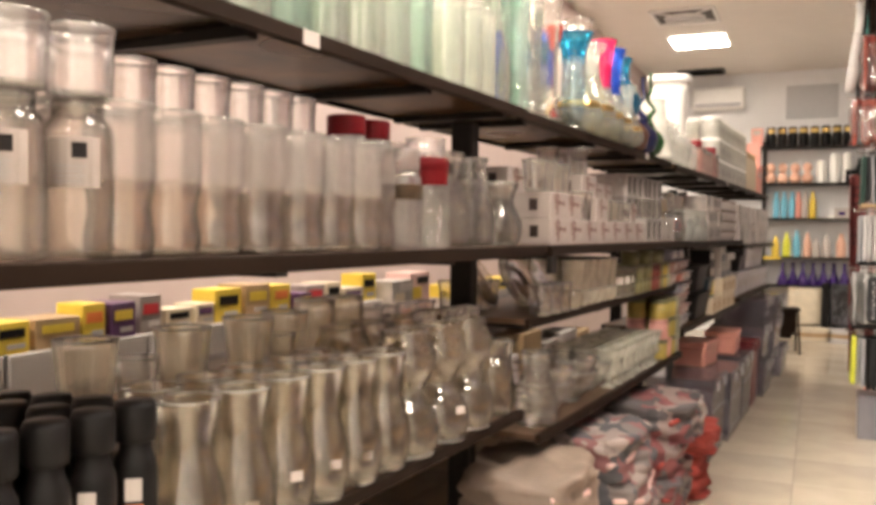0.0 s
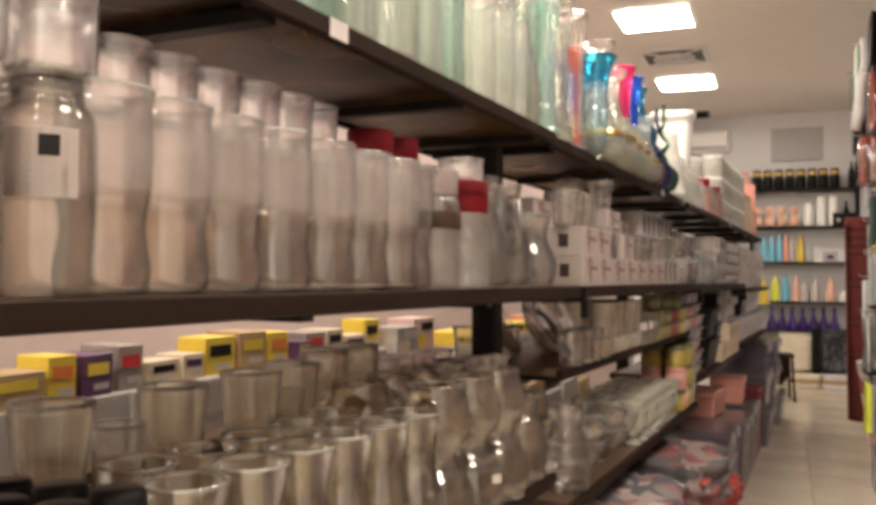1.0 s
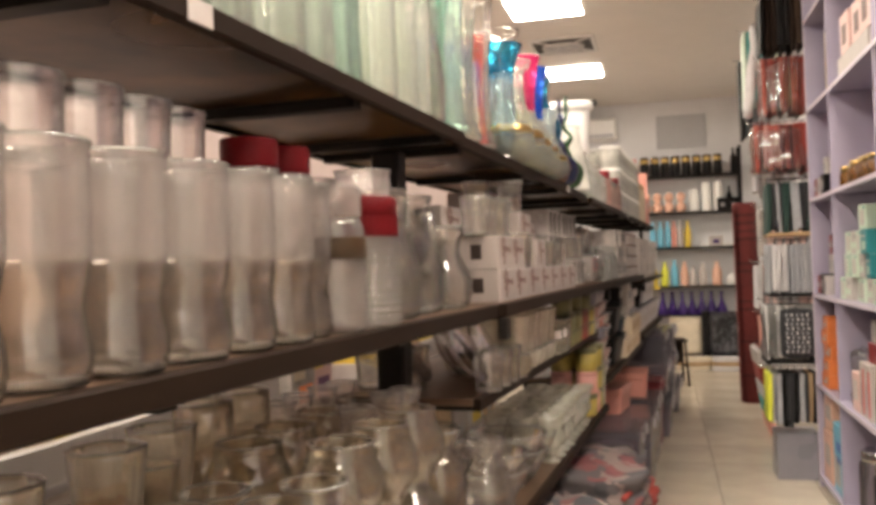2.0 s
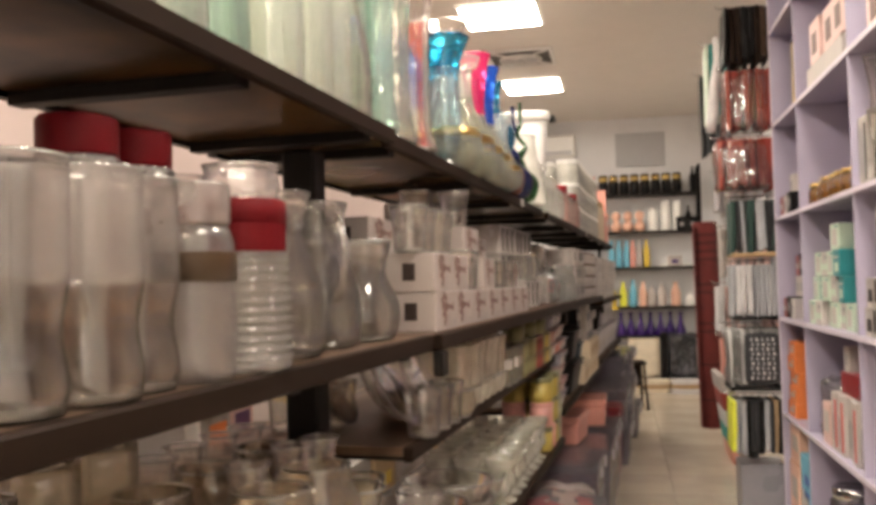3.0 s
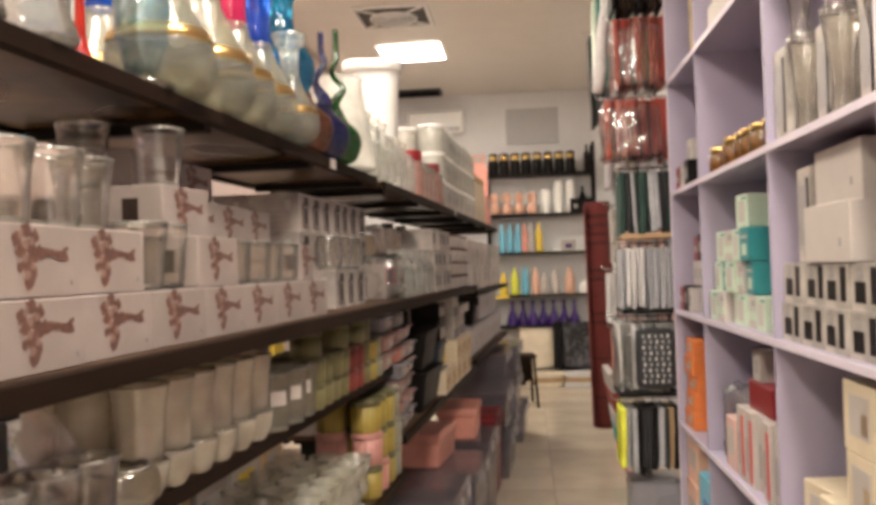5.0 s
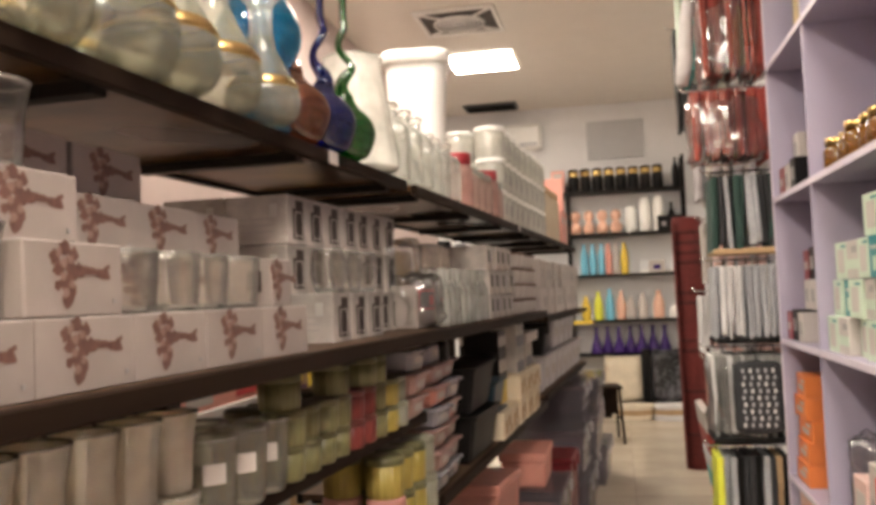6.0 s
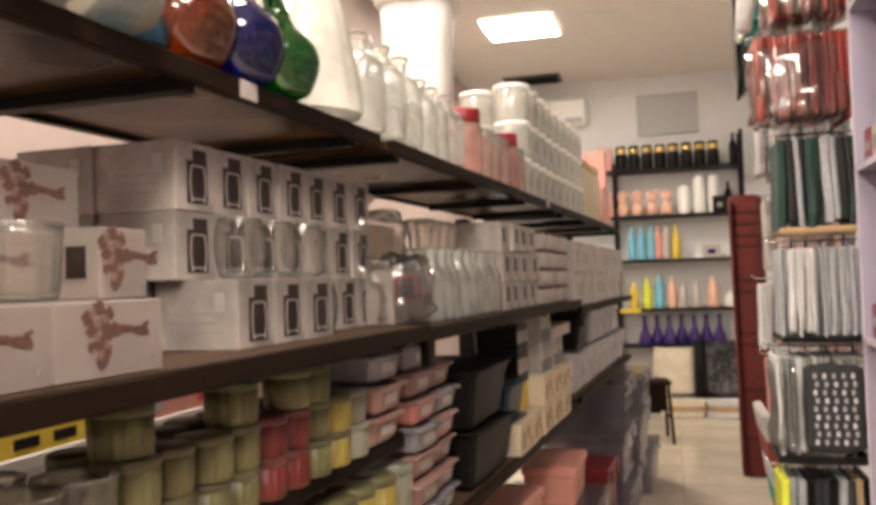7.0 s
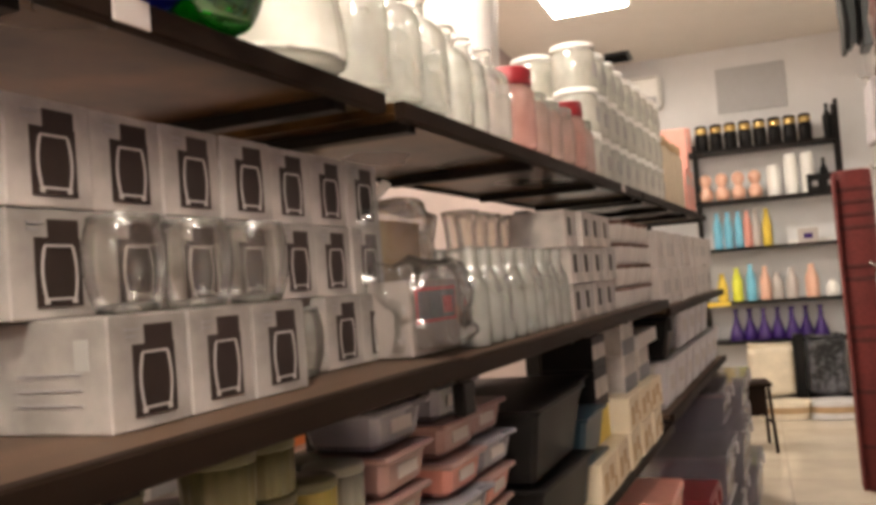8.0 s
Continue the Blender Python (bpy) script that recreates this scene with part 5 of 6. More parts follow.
big = {c: canister(-0.06, y, z2, m, lid, label, "large canisters", 0.050, 0.105) for c, y, m, lid, label in (
    ("Y", 4.68, CAN_YEL, OLIVE_LID, "large ribbed yellow canister with an olive lid"), ("P", 4.785, TUB_PINK, TUB_PINK, "large ribbed pink canister with a flat lid"), ("W", 4.99, CAN_GREY, CAN_GREY, "large ribbed pale canister with a flat lid"))}
for k, stack in enumerate(("YPY", "PYY", "YYY", "WWW")):
    for row, u in enumerate((-0.06, -0.175)):
        for j, c in enumerate(stack):
            if row or j or k not in (0, 1, 3):
                copy_thing(big[c], on_run(u + rnd.uniform(-0.005, 0.005), 4.68 + 0.104 * k + row * 0.006, z2 + 0.106 * j, rnd.uniform(0, 360)))


# far bays, low board: stacked tubs, black baskets, cartons
def tub(w, d, h, m, label, at, group, rim=None):
    t = base("plastic_tub", label, "tub", group, at)
    bm = bmesh.new()
    boxed(bm, (d, w, h), (0, 0, 0), 0.012, taper=0.84)
    part("body", bm, m, t)
    part("rim", box_bm((d + 0.016, w + 0.016, 0.010), (0, 0, h - 0.010), 0.004), rim or m, t)
    if m not in (BLACK, NAVYTUB):
        part("print", box_bm((0.003, w * 0.42, h * 0.30), (d / 2 * 0.955, 0, h * 0.38)), CARD_WHITE, t, "pale printed patch")
    return t


z3 = 0.852
TUB_ROSE = mat("rosy_grey_plastic", (0.31, 0.185, 0.165), 0.35, vary=0.25, scale=14)
TUB_SALMON = mat("salmon_tub_plastic", (0.50, 0.20, 0.16), 0.35, vary=0.25, scale=14)
kinds = (("rosy", TUB_ROSE, TUB_ROSE), ("grey", GREYTUB, GREYTUB), ("salmon", TUB_SALMON, TUB_ROSE))
protos = []
for k, (c, m, rim) in enumerate(kinds):
    protos.append(tub(0.158, 0.135, 0.0630, m, f"{c} plastic food tub in a stack", on_run(-0.085, 4.888 if k == 0 else 5.140, z1 if k == 0 else z3 + (0.065 * 4 if k == 2 else 0)), "stacked food tubs", rim))
for y, u, z, stack in ((4.888, -0.085, z1, ((1, 0), (2, 1))), (5.140, -0.085, z3, ((1, 0), (2, 0), (3, 1), (5, 0), (6, 1))), (5.318, -0.10, z3, ((0, 1), (1, 0), (2, 0), (3, 2), (4, 1), (5, 0)))):
    for k, c in stack:
        copy_thing(protos[c], on_run(u + rnd.uniform(-0.010, 0.010), y + rnd.uniform(-0.004, 0.004), z + 0.065 * k, rnd.uniform(-3, 3)))
b1 = tub(0.44, 0.34, 0.17, BLACK, "black plastic basket with a rim", on_run(-0.17, 5.72, z3), "black baskets")
copy_thing(b1, on_run(-0.17, 5.70, z3 + 0.172, 2))
b2 = tub(0.26, 0.22, 0.12, NAVYTUB, "dark blue plastic storage basket", on_run(-0.14, 6.10, z3), "blue baskets")
copy_thing(b2, on_run(-0.13, 6.09, z3 + 0.122, 2))
copy_thing(b1, on_run(-0.22, 6.02, z3 + 0.246, 5)).scale = (1, 0.8, 0.5)
bx = carton(0.20, 0.12, 0.11, BEIGE, "beige printed carton on the low board", "box", on_run(0.0, 6.12, z3), "beige cartons", ((-0.05, 0.02, 0.05, 0.055, KRAFT), (0.02, 0.045, 0.05, 0.04, KRAFT), (0.065, 0.015, 0.03, 0.03, KRAFT)))
for y, lv in ((6.33, 0), (6.54, 0), (6.75, 0), (6.96, 0), (6.56, 1), (6.77, 1), (6.97, 1)):
    copy_thing(bx, on_run(-0.004, y, z3 + 0.111 * lv, rnd.uniform(-3, 3)))
gy = carton(0.18, 0.16, 0.10, YELLOW, "amber-yellow carton between dark ones", "box", on_run(-0.06, 6.34, z3 + 0.112), "yellow cartons")
gw = carton(0.20, 0.2, 0.12, CARD_GREY, "white carton with a grey band", "box", on_run(-0.03, 6.66, z3 + 0.223), "banded cartons", ((0, 0.0, 0.198, 0.050, INK_SLATE),))
copy_thing(gw, on_run(-0.03, 6.66, z3 + 0.344))
copy_thing(gw, on_run(-0.05, 7.14, z3))
copy_thing(gw, on_run(-0.05, 7.14, z3 + 0.122))
gk = carton(0.17, 0.16, 0.12, BLACK, "black carton with a pale grey band", "box", on_run(-0.06, 6.36, z3 + 0.213), "black banded cartons", ((0, 0.035, 0.168, 0.055, CARD_GREY),))
copy_thing(gk, on_run(-0.06, 6.36, z3 + 0.334)).scale = (1, 1, 0.8)
lp = carton(0.46, 0.34, 0.05, CARD_WHITE, "long flat pale carton lying on others", "box", on_run(-0.02, 6.98, z3 + 0.345, 2), "flat pale cartons")
copy_thing(gw, on_run(-0.04, 6.97, z3 + 0.223))
z4 = 0.882
wt = tub(0.26, 0.26, 0.20, PALETUB, "white plastic storage tub on the far low board", on_run(-0.15, 7.52, z4), "white tubs")
for k in range(1, 7):
    copy_thing(wt, on_run(-0.15, 7.52 + 0.29 * k, z4, rnd.uniform(-3, 3)))
copy_thing(b1, on_run(-0.2, 7.66, z4 + 0.202, 5))
for k in range(2, 6):
    copy_thing(wt, on_run(-0.16, 7.52 + 0.29 * k, z4 + 0.202, rnd.uniform(-3, 3)))

# ---- on the floor below the shelving ----
def bundle(y, u, w, d, h, m, label, seed, strap=None, layers=4):
    """A pile of folded quilts: soft layers, each turned a little, with a corded front edge that sags."""
    t = base("textile_bundle", label, "textile bundle", "textile bundles", on_run(u, y, 0.0, seed * 7 % 9))
    r_ = random.Random(seed)
    hl = h / layers
    for k in range(layers):
        dx, dy, tw = r_.uniform(-0.04, 0.04), r_.uniform(-0.03, 0.03), r_.uniform(-7, 7)
        bm = cloth_bm(w * r_.uniform(0.88, 1.04), d * r_.uniform(0.9, 1.02), hl * 1.22, 0.045, seed + 3.7 * k, 11)
        bmesh.ops.transform(bm, matrix=pose(dx, dy, hl * k * 0.96, 0, 0, tw), verts=bm.verts)
        part("quilt", bm, m if k % 2 == 0 or not strap else (m if r_.random() < 0.6 else QUILT_PALE), t)
        pts = []
        for j in range(9):
            f = j / 8 - 0.5
            pts.append((dx + w * 0.46 * (1 - 1.3 * f * f) + 0.012 * math.sin(9 * f + seed + k), dy + d * 0.94 * f, hl * (k + 0.55) + 0.018 * math.sin(7 * f + k * 2 + seed)))
        part("cord", tube_bm(pts, 0.011, 7), strap or m, t, "corded edge")
    return t


QUILT_PALE = mat("pale_quilt_fabric", (0.36, 0.31, 0.29), 0.85, vary=0.25, scale=30, bump=0.5)


def printed_cloth(name, colors, scale):
    """Cloth printed with uneven patches of several colours."""
    m = mat(name, colors[0], 0.8, vary=0.3, scale=40, bump=0.5)
    nt = m.node_tree
    b = nt.nodes["Principled BSDF"]
    vo = nt.nodes.new("ShaderNodeTexVoronoi")
    vo.inputs["Scale"].default_value = scale
    co = nt.nodes.new("ShaderNodeTexCoord")
    no = nt.nodes.new("ShaderNodeTexNoise")
    no.inputs["Scale"].default_value = scale * 0.6
    mx = nt.nodes.new("ShaderNodeVectorMath")
    mx.operation = "MULTIPLY_ADD"
    mx.inputs[1].default_value = (0.12, 0.12, 0.12)
    nt.links.new(co.outputs["Object"], no.inputs["Vector"])
    nt.links.new(no.outputs["Color"], mx.inputs[0])
    nt.links.new(co.outputs["Object"], mx.inputs[2])
    nt.links.new(mx.outputs[0], vo.inputs["Vector"])
    ramp = nt.nodes.new("ShaderNodeValToRGB")
    ramp.color_ramp.interpolation = "CONSTANT"
    while len(ramp.color_ramp.elements) < len(colors):
        ramp.color_ramp.elements.new(0.5)
    for k, c in enumerate(colors):
        ramp.color_ramp.elements[k].position = k / len(colors)
        ramp.color_ramp.elements[k].color = (*c, 1)
    nt.links.new(vo.outputs["Color"], ramp.inputs[0])
    nt.links.new(ramp.outputs[0], b.inputs["Base Color"])
    return m


FLORAL = printed_cloth("floral_print_fabric", ((0.16, 0.135, 0.13), (0.25, 0.20, 0.185), (0.07, 0.07, 0.078), (0.20, 0.085, 0.085), (0.33, 0.27, 0.25)), 15)
FLORAL_RED = printed_cloth("red_floral_fabric", ((0.15, 0.045, 0.05), (0.085, 0.075, 0.078), (0.19, 0.06, 0.06), (0.22, 0.17, 0.16), (0.055, 0.05, 0.055)), 16)
BEIGE_CLOTH = mat("beige_bagged_fabric", (0.22, 0.165, 0.13), 0.7, vary=0.3, scale=14, bump=0.5)
NAVY = mat("navy_fabric", (0.03, 0.035, 0.06), 0.8, vary=0.4, scale=20, bump=0.4)
bundle(2.05, -0.20, 0.42, 0.5, 0.46, NAVY, "navy cushion bundle on the floor", 2)
bundle(2.80, -0.02, 0.40, 0.52, 0.62, BEIGE_CLOTH, "beige bedding bundle in clear wrap on the floor", 5, PALEPINK)
bundle(3.42, 0.00, 0.44, 0.58, 0.62, FLORAL, "grey floral quilt bundle with pink edges on the floor", 8, PALEPINK)
bundle(4.10, -0.02, 0.48, 0.66, 0.62, FLORAL_RED, "red-edged floral quilt bundle on the floor", 11, CLOTH_RED)
bundle(4.78, -0.01, 0.44, 0.52, 0.50, CLOTH_RED, "dark red quilt bundle on the floor", 14, CLOTH_RED)


def crate(y, u, w, d, h, m, label, group="floor crates", z=0.0):
    """A tapered storage box with a lid that overhangs, clips and a few moulded ribs."""
    t = base("storage_crate", label, "storage box", group, on_run(u, y, z))
    bm = bmesh.new()
    th, lh = 0.005, 0.035
    rows = ((0.90, 0.0), (0.92, h * 0.06), (0.99, h - lh - 0.002))
    for a in (0, th):
        pts = [[(sx * (w / 2 * k - a), sy * (d / 2 * k - a), max(zz, a)) for sx, sy in ((-1, -1), (1, -1), (1, 1), (-1, 1))] for k, zz in rows]
        vs = [[bm.verts.new(p) for p in ring] for ring in pts]
        for lo, hi in zip(vs, vs[1:]):
            for i in range(4):
                bm.faces.new((lo[i], lo[(i + 1) % 4], hi[(i + 1) % 4], hi[i]))
        bm.faces.new(vs[0])
    part("shell", bm, m, t)
    part("lid", box_bm((w + 0.016, d + 0.016, lh), (0, 0, h - lh), 0.010), m, t, "overhanging lid")
    rib = SHEER_RIB if m == SHEER else m
    for sy in (-1, 1):
        part("clip", box_bm((0.014, 0.055, 0.060), (w / 2 + 0.012, sy * d * 0.26, h - 0.075), 0.004), rib, t, "moulded side clip")
    for f in (0.16, 0.60):
        part("rib", box_bm((0.008, d * 0.88, 0.008), (w / 2 * (0.90 + 0.09 * f) + 0.004, 0, h * f), 0.002), rib, t)
    return t


SHEER = glass("sheer_grey_plastic", (0.86, 0.84, 0.89), 0.34, 0.12, (0.46, 0.43, 0.49), 0.15, 0.25)
# paler than the shell: highlights on ribs and clips put into the colour
SHEER_RIB = glass("pale_sheer_rib", (0.90, 0.88, 0.90), 0.6, 0.14, (0.74, 0.71, 0.74), 0.2, 0.2)
crate(5.70, -0.10, 0.42, 0.50, 0.50, SHEER, "sheer grey plastic storage box on the floor")
crate(6.32, -0.09, 0.44, 0.55, 0.47, SHEER, "sheer grey plastic storage box with pale goods inside")
crate(6.99, -0.10, 0.44, 0.50, 0.485, SHEER, "sheer grey plastic storage box under a salmon lid")
solid("folded_throw", cloth_bm(0.30, 0.36, 0.36, 0.03, 31), CLOTH_WHITE, "folded pale throw inside a storage box", "textile", at=on_run(-0.09, 6.32, 0.012))
solid("folded_throw", cloth_bm(0.30, 0.34, 0.38, 0.03, 37), PALETUB, "folded grey throw inside a storage box", "textile", at=on_run(-0.10, 5.70, 0.012))
crate(7.56, -0.05, 0.30, 0.36, 0.52, DKRED, "dark red plastic storage box on the floor")
salmon = base("salmon_box", "salmon pink plastic box lying on a storage box", "box", "salmon boxes", on_run(-0.075, 6.98, 0.487, 3))
part("body", box_bm((0.225, 0.38, 0.130), (0, 0, 0), 0.010, taper=0.95), PINK, salmon)
part("lid", box_bm((0.240, 0.395, 0.040), (0, 0, 0.131), 0.008), PINK, salmon)
copy_thing(salmon, on_run(-0.16, 6.34, 0.472, -4))
for k, y in enumerate((8.12, 8.72, 9.32)):
    du = (0.0, -0.03, 0.02)[k]
    crate(y, -0.08 + du, 0.46, 0.56, 0.30, SHEER, "sheer grey plastic storage box in a stacked row", "stacked sheer boxes")
    crate(y + 0.01, -0.09 - du, 0.44, 0.55, 0.30, SHEER, "sheer grey plastic storage box in a stacked row", "stacked sheer boxes", 0.302)
    if k:
        crate(y, -0.10 + du, 0.42, 0.54, 0.20, SHEER, "sheer grey plastic storage box in a stacked row", "stacked sheer boxes", 0.604)
stool = base("folding_stool", "dark brown folding stool standing on the tiles", "stool", at=pose(-0.44, 10.98, 0, 0, 0, 8))
part("seat", box_bm((0.34, 0.30, 0.03), (0, 0, 0.50), 0.008), BOARD_DARK, stool)
for sx in (-1, 1):
    for sy in (-1, 1):
        part("leg", tube_bm([(sx * 0.14, sy * 0.12, 0.502), (sx * 0.16, sy * 0.20, 0.0)], 0.014, 8), BOARD_DARK, stool)
    part("stretcher", tube_bm([(sx * 0.15, -0.165, 0.22), (sx * 0.15, 0.165, 0.22)], 0.010, 8), BOARD_DARK, stool)
part("back_panel", box_bm((0.30, 0.02, 0.26), (0, 0.10, 0.24)), BOARD_DARK, stool)


# ---- goods in the lavender shelving ----
def lav(y, z, dx=0.02, rz=0.0):
    return pose(LX + dx, y, z + 0.001, 0, 0, 180 + rz)


L0, L1, L2, L3, L4, L5 = LEVELS
# upper cells
pf = base("picture_frame", "gold printed picture in a thin black frame", "picture", at=pose(LX + 0.10, 6.04, L4 + 0.001, 0, 0, 180))
part("frame", box_bm((0.02, 0.42, 0.46), (0, 0, 0), 0.003), BLACK, pf)
part("print", box_bm((0.004, 0.37, 0.41), (0.0115, 0, 0.025)), mat("gold_leaf_print", (0.50, 0.38, 0.18), 0.45, vary=0.5, scale=9), pf, "mottled gold print")
wbx = carton(0.70, 0.20, 0.11, CARD_WHITE, "long white flat carton", "box", lav(5.14, L4))
pkp = carton(0.20, 0.14, 0.20, PALEPINK, "rose-brown wrapped pack on a white carton", "box", lav(5.30, L4 + 0.111), "rose packs", ((0, 0.04, 0.10, 0.10, INK_BROWN),))
copy_thing(pkp, lav(5.06, L4 + 0.111, 0.03))
copy_thing(pkp, lav(4.84, L4 + 0.111, 0.02))
copy_thing(pkp, lav(4.35, L4, 0.03))
copy_thing(pkp, lav(4.10, L4, 0.03))
# level three
sm_r = carton(0.085, 0.10, 0.115, RED, "small red carton with a white band", "box", lav(6.31, L3), "small cartons", ((0, 0.04, 0.06, 0.03, CARD_WHITE),))
sm_w = carton(0.095, 0.10, 0.115, CARD_WHITE, "small white carton with grey print", "box", lav(6.20, L3), "small cartons", ((0, 0.03, 0.05, 0.05, INK_GREY),))
sm_b = carton(0.095, 0.10, 0.125, BLACK, "small black carton with a grey label", "box", lav(6.08, L3), "small cartons", ((0, 0.04, 0.05, 0.05, INK_GREY),))
copy_thing(sm_w, lav(6.15, L3 + 0.116, 0.05))
copy_thing(sm_w, lav(6.02, L3 + 0.126, 0.10))
aj = base("amber_jar", "small amber honey jar with a gold lid", "jar", "amber jars", lav(5.58, L3, 0.07))
part("body", lathe_bm([(0.042, 0), (0.046, 0.006), (0.046, 0.075), (0.036, 0.09)], 16), glass("honey_glass", (0.80, 0.45, 0.08), 0.6, 0.06, (0.30, 0.13, 0.02)), aj)
part("lid", lathe_bm([(0.040, 0.090), (0.041, 0.112), (0.037, 0.116)], 16), GOLD, aj, "gold lid")
for k in range(1, 9):
    copy_thing(aj, lav(5.58 - 0.105 * k + rnd.uniform(-0.01, 0.01), L3, 0.07 + rnd.uniform(-0.015, 0.02)))
gx = carton(0.115, 0.13, 0.27, CARD_GREY, "tall grey carton printed with a glass", "box", lav(4.54, L3), "tall grey cartons", ((0, 0.05, 0.07, 0.17, INK_GREY), (0.035, 0.02, 0.02, 0.22, INK_BLACK)))
for y, z, dx in ((4.26, 0, 0.05), (3.99, 0, 0.06), (4.40, 0, 0.20), (4.12, 0, 0.20)):
    copy_thing(gx, lav(y, L3 + z, dx, rnd.uniform(-4, 4)))
cup = vessel("glass_trumpet", [(0.03, 0), (0.034, 0.006), (0.026, 0.07), (0.045, 0.20), (0.050, 0.23)], G_CLEAR, "clear flared glass vase on the lavender shelf", "vase", lav(3.87, L3, 0.06), "flared vases on cartons")
for y, dx in ((4.53, 0.08), (4.26, 0.09), (4.0, 0.10)):
    copy_thing(cup, lav(y, L3 + 0.272, dx))
for y, dx in ((4.43, 0.06), (4.355, 0.13), (4.15, 0.06), (4.09, 0.13)):
    copy_thing(cup, lav(y, L3, dx)).scale = (1.0, 1.0, 1.2)
# level two
for y, m in ((6.32, sm_r), (6.21, sm_b), (6.10, sm_w)):
    copy_thing(m, lav(y, L2, 0.02))
for y, m in ((6.15, sm_w), (6.04, sm_w)):
    copy_thing(m, lav(y, L2 + 0.127, 0.06))
for y, m in ((6.18, sm_r), (6.08, sm_b), (5.98, sm_b)):
    copy_thing(m, lav(y, L2 + 0.244, 0.07))
mb = carton(0.128, 0.13, 0.118, MINT, "pale green carton with a cream window", "box", lav(5.58, L2), "pale green cartons", ((0, 0.02, 0.065, 0.075, CARD_WHITE), (0.03, 0.10, 0.05, 0.008, TEAL)))
tb = carton(0.132, 0.13, 0.118, TEAL, "teal carton with a pale window", "box", lav(5.04, L2 + 0.240), "teal cartons", ((0, 0.08, 0.09, 0.010, CARD_WHITE), (0, 0.02, 0.06, 0.04, MINT)))
wm = carton(0.128, 0.13, 0.118, CARD_WHITE, "white carton with a pale green band", "box", lav(5.44, L2), "white banded cartons", ((0, 0.03, 0.12, 0.03, MINT), (0.02, 0.08, 0.05, 0.02, INK_GREY)))
for y, lv, kind_ in ((5.30, 0, mb), (5.17, 0, mb), (5.04, 0, wm), (4.90, 0, mb), (5.58, 1, mb), (5.44, 1, tb), (5.30, 1, mb), (5.17, 1, wm), (5.04, 1, tb), (5.50, 2, mb), (5.36, 2, wm), (5.20, 2, mb), (5.10, 3, mb)):
    copy_thing(kind_, lav(y, L2 + 0.120 * lv, 0.02 + rnd.uniform(0, 0.025), rnd.uniform(-5, 5)))
bwx = carton(0.17, 0.14, 0.115, CARD_GREY, "grey carton printed with a black teapot", "box", lav(4.52, L2), "teapot cartons", ((-0.03, 0.02, 0.06, 0.05, INK_BLACK), (0.05, 0.02, 0.035, 0.085, INK_BLACK), (-0.03, 0.075, 0.03, 0.02, INK_GREY)))
for y, lv in ((4.34, 0), (4.16, 0), (3.98, 0), (4.52, 1), (4.34, 1), (4.16, 1), (3.98, 1)):
    copy_thing(bwx, lav(y, L2 + 0.116 * lv, 0.02 + rnd.uniform(0, 0.015), rnd.uniform(-2, 2)))
bigw = carton(0.34, 0.2, 0.15, CARD_WHITE, "large plain white carton", "box", lav(4.20, L2 + 0.233), "white cartons", ((0.10, 0.04, 0.012, 0.02, INK_GREY),))
copy_thing(bigw, lav(4.22, L2 + 0.384, 0.06))
copy_thing(gx, lav(4.46, L2 + 0.233, 0.05))
# level one
og = carton(0.22, 0.16, 0.085, ORANGE, "orange carton with pale lettering-like bars", "box", lav(6.22, L1), "orange cartons", ((0, 0.025, 0.11, 0.022, CARD_WHITE), (0.05, 0.058, 0.07, 0.010, CARD_WHITE)))
for lv in range(1, 5):
    copy_thing(og, lav(6.22 + rnd.uniform(-0.015, 0.015), L1 + 0.086 * lv, 0.02 + rnd.uniform(0, 0.02), rnd.uniform(-4, 4)))
rw = carton(0.10, 0.12, 0.27, CARD_WHITE, "white carton with a red side", "box", lav(5.20, L1), "red and white cartons", ((0.03, 0.02, 0.035, 0.22, INK_RED), (-0.025, 0.05, 0.02, 0.12, INK_GREY)))
for y, z, dx in ((5.08, 0, 0.02), (4.97, 0, 0.04), (4.86, 0, 0.02), (4.75, 0, 0.03)):
    copy_thing(rw, lav(y, L1 + z, dx, rnd.uniform(-6, 6)))
rr = carton(0.30, 0.12, 0.10, RED, "bright red carton lying on white ones", "box", lav(5.02, L1 + 0.272, 0.05))
copy_thing(sm_w, lav(5.10, L1 + 0.373, 0.06))
sp = carton(0.15, 0.12, 0.20, PALEPINK, "pink and silver gift carton", "box", lav(5.36, L1), "", ((0, 0.06, 0.10, 0.10, CARD_WHITE),))
solid("plastic_wrap", cloth_bm(0.16, 0.20, 0.30, 0.04, 21), FILM, "crumpled clear plastic wrap round a pack", "bag", at=lav(5.52, L1, 0.12))
kx = carton(0.20, 0.16, 0.17, BEIGE, "kraft carton with a clear window", "box", lav(4.02, L1), "kraft cartons", ((0, 0.04, 0.12, 0.10, CARD_WHITE), (0.03, 0.05, 0.04, 0.05, KRAFT)))
for y, lv in ((4.02, 1), (4.02, 2), (3.86, 0), (4.24, 0)):
    copy_thing(kx, lav(y, L1 + 0.172 * lv, 0.02, rnd.uniform(-2, 2)))
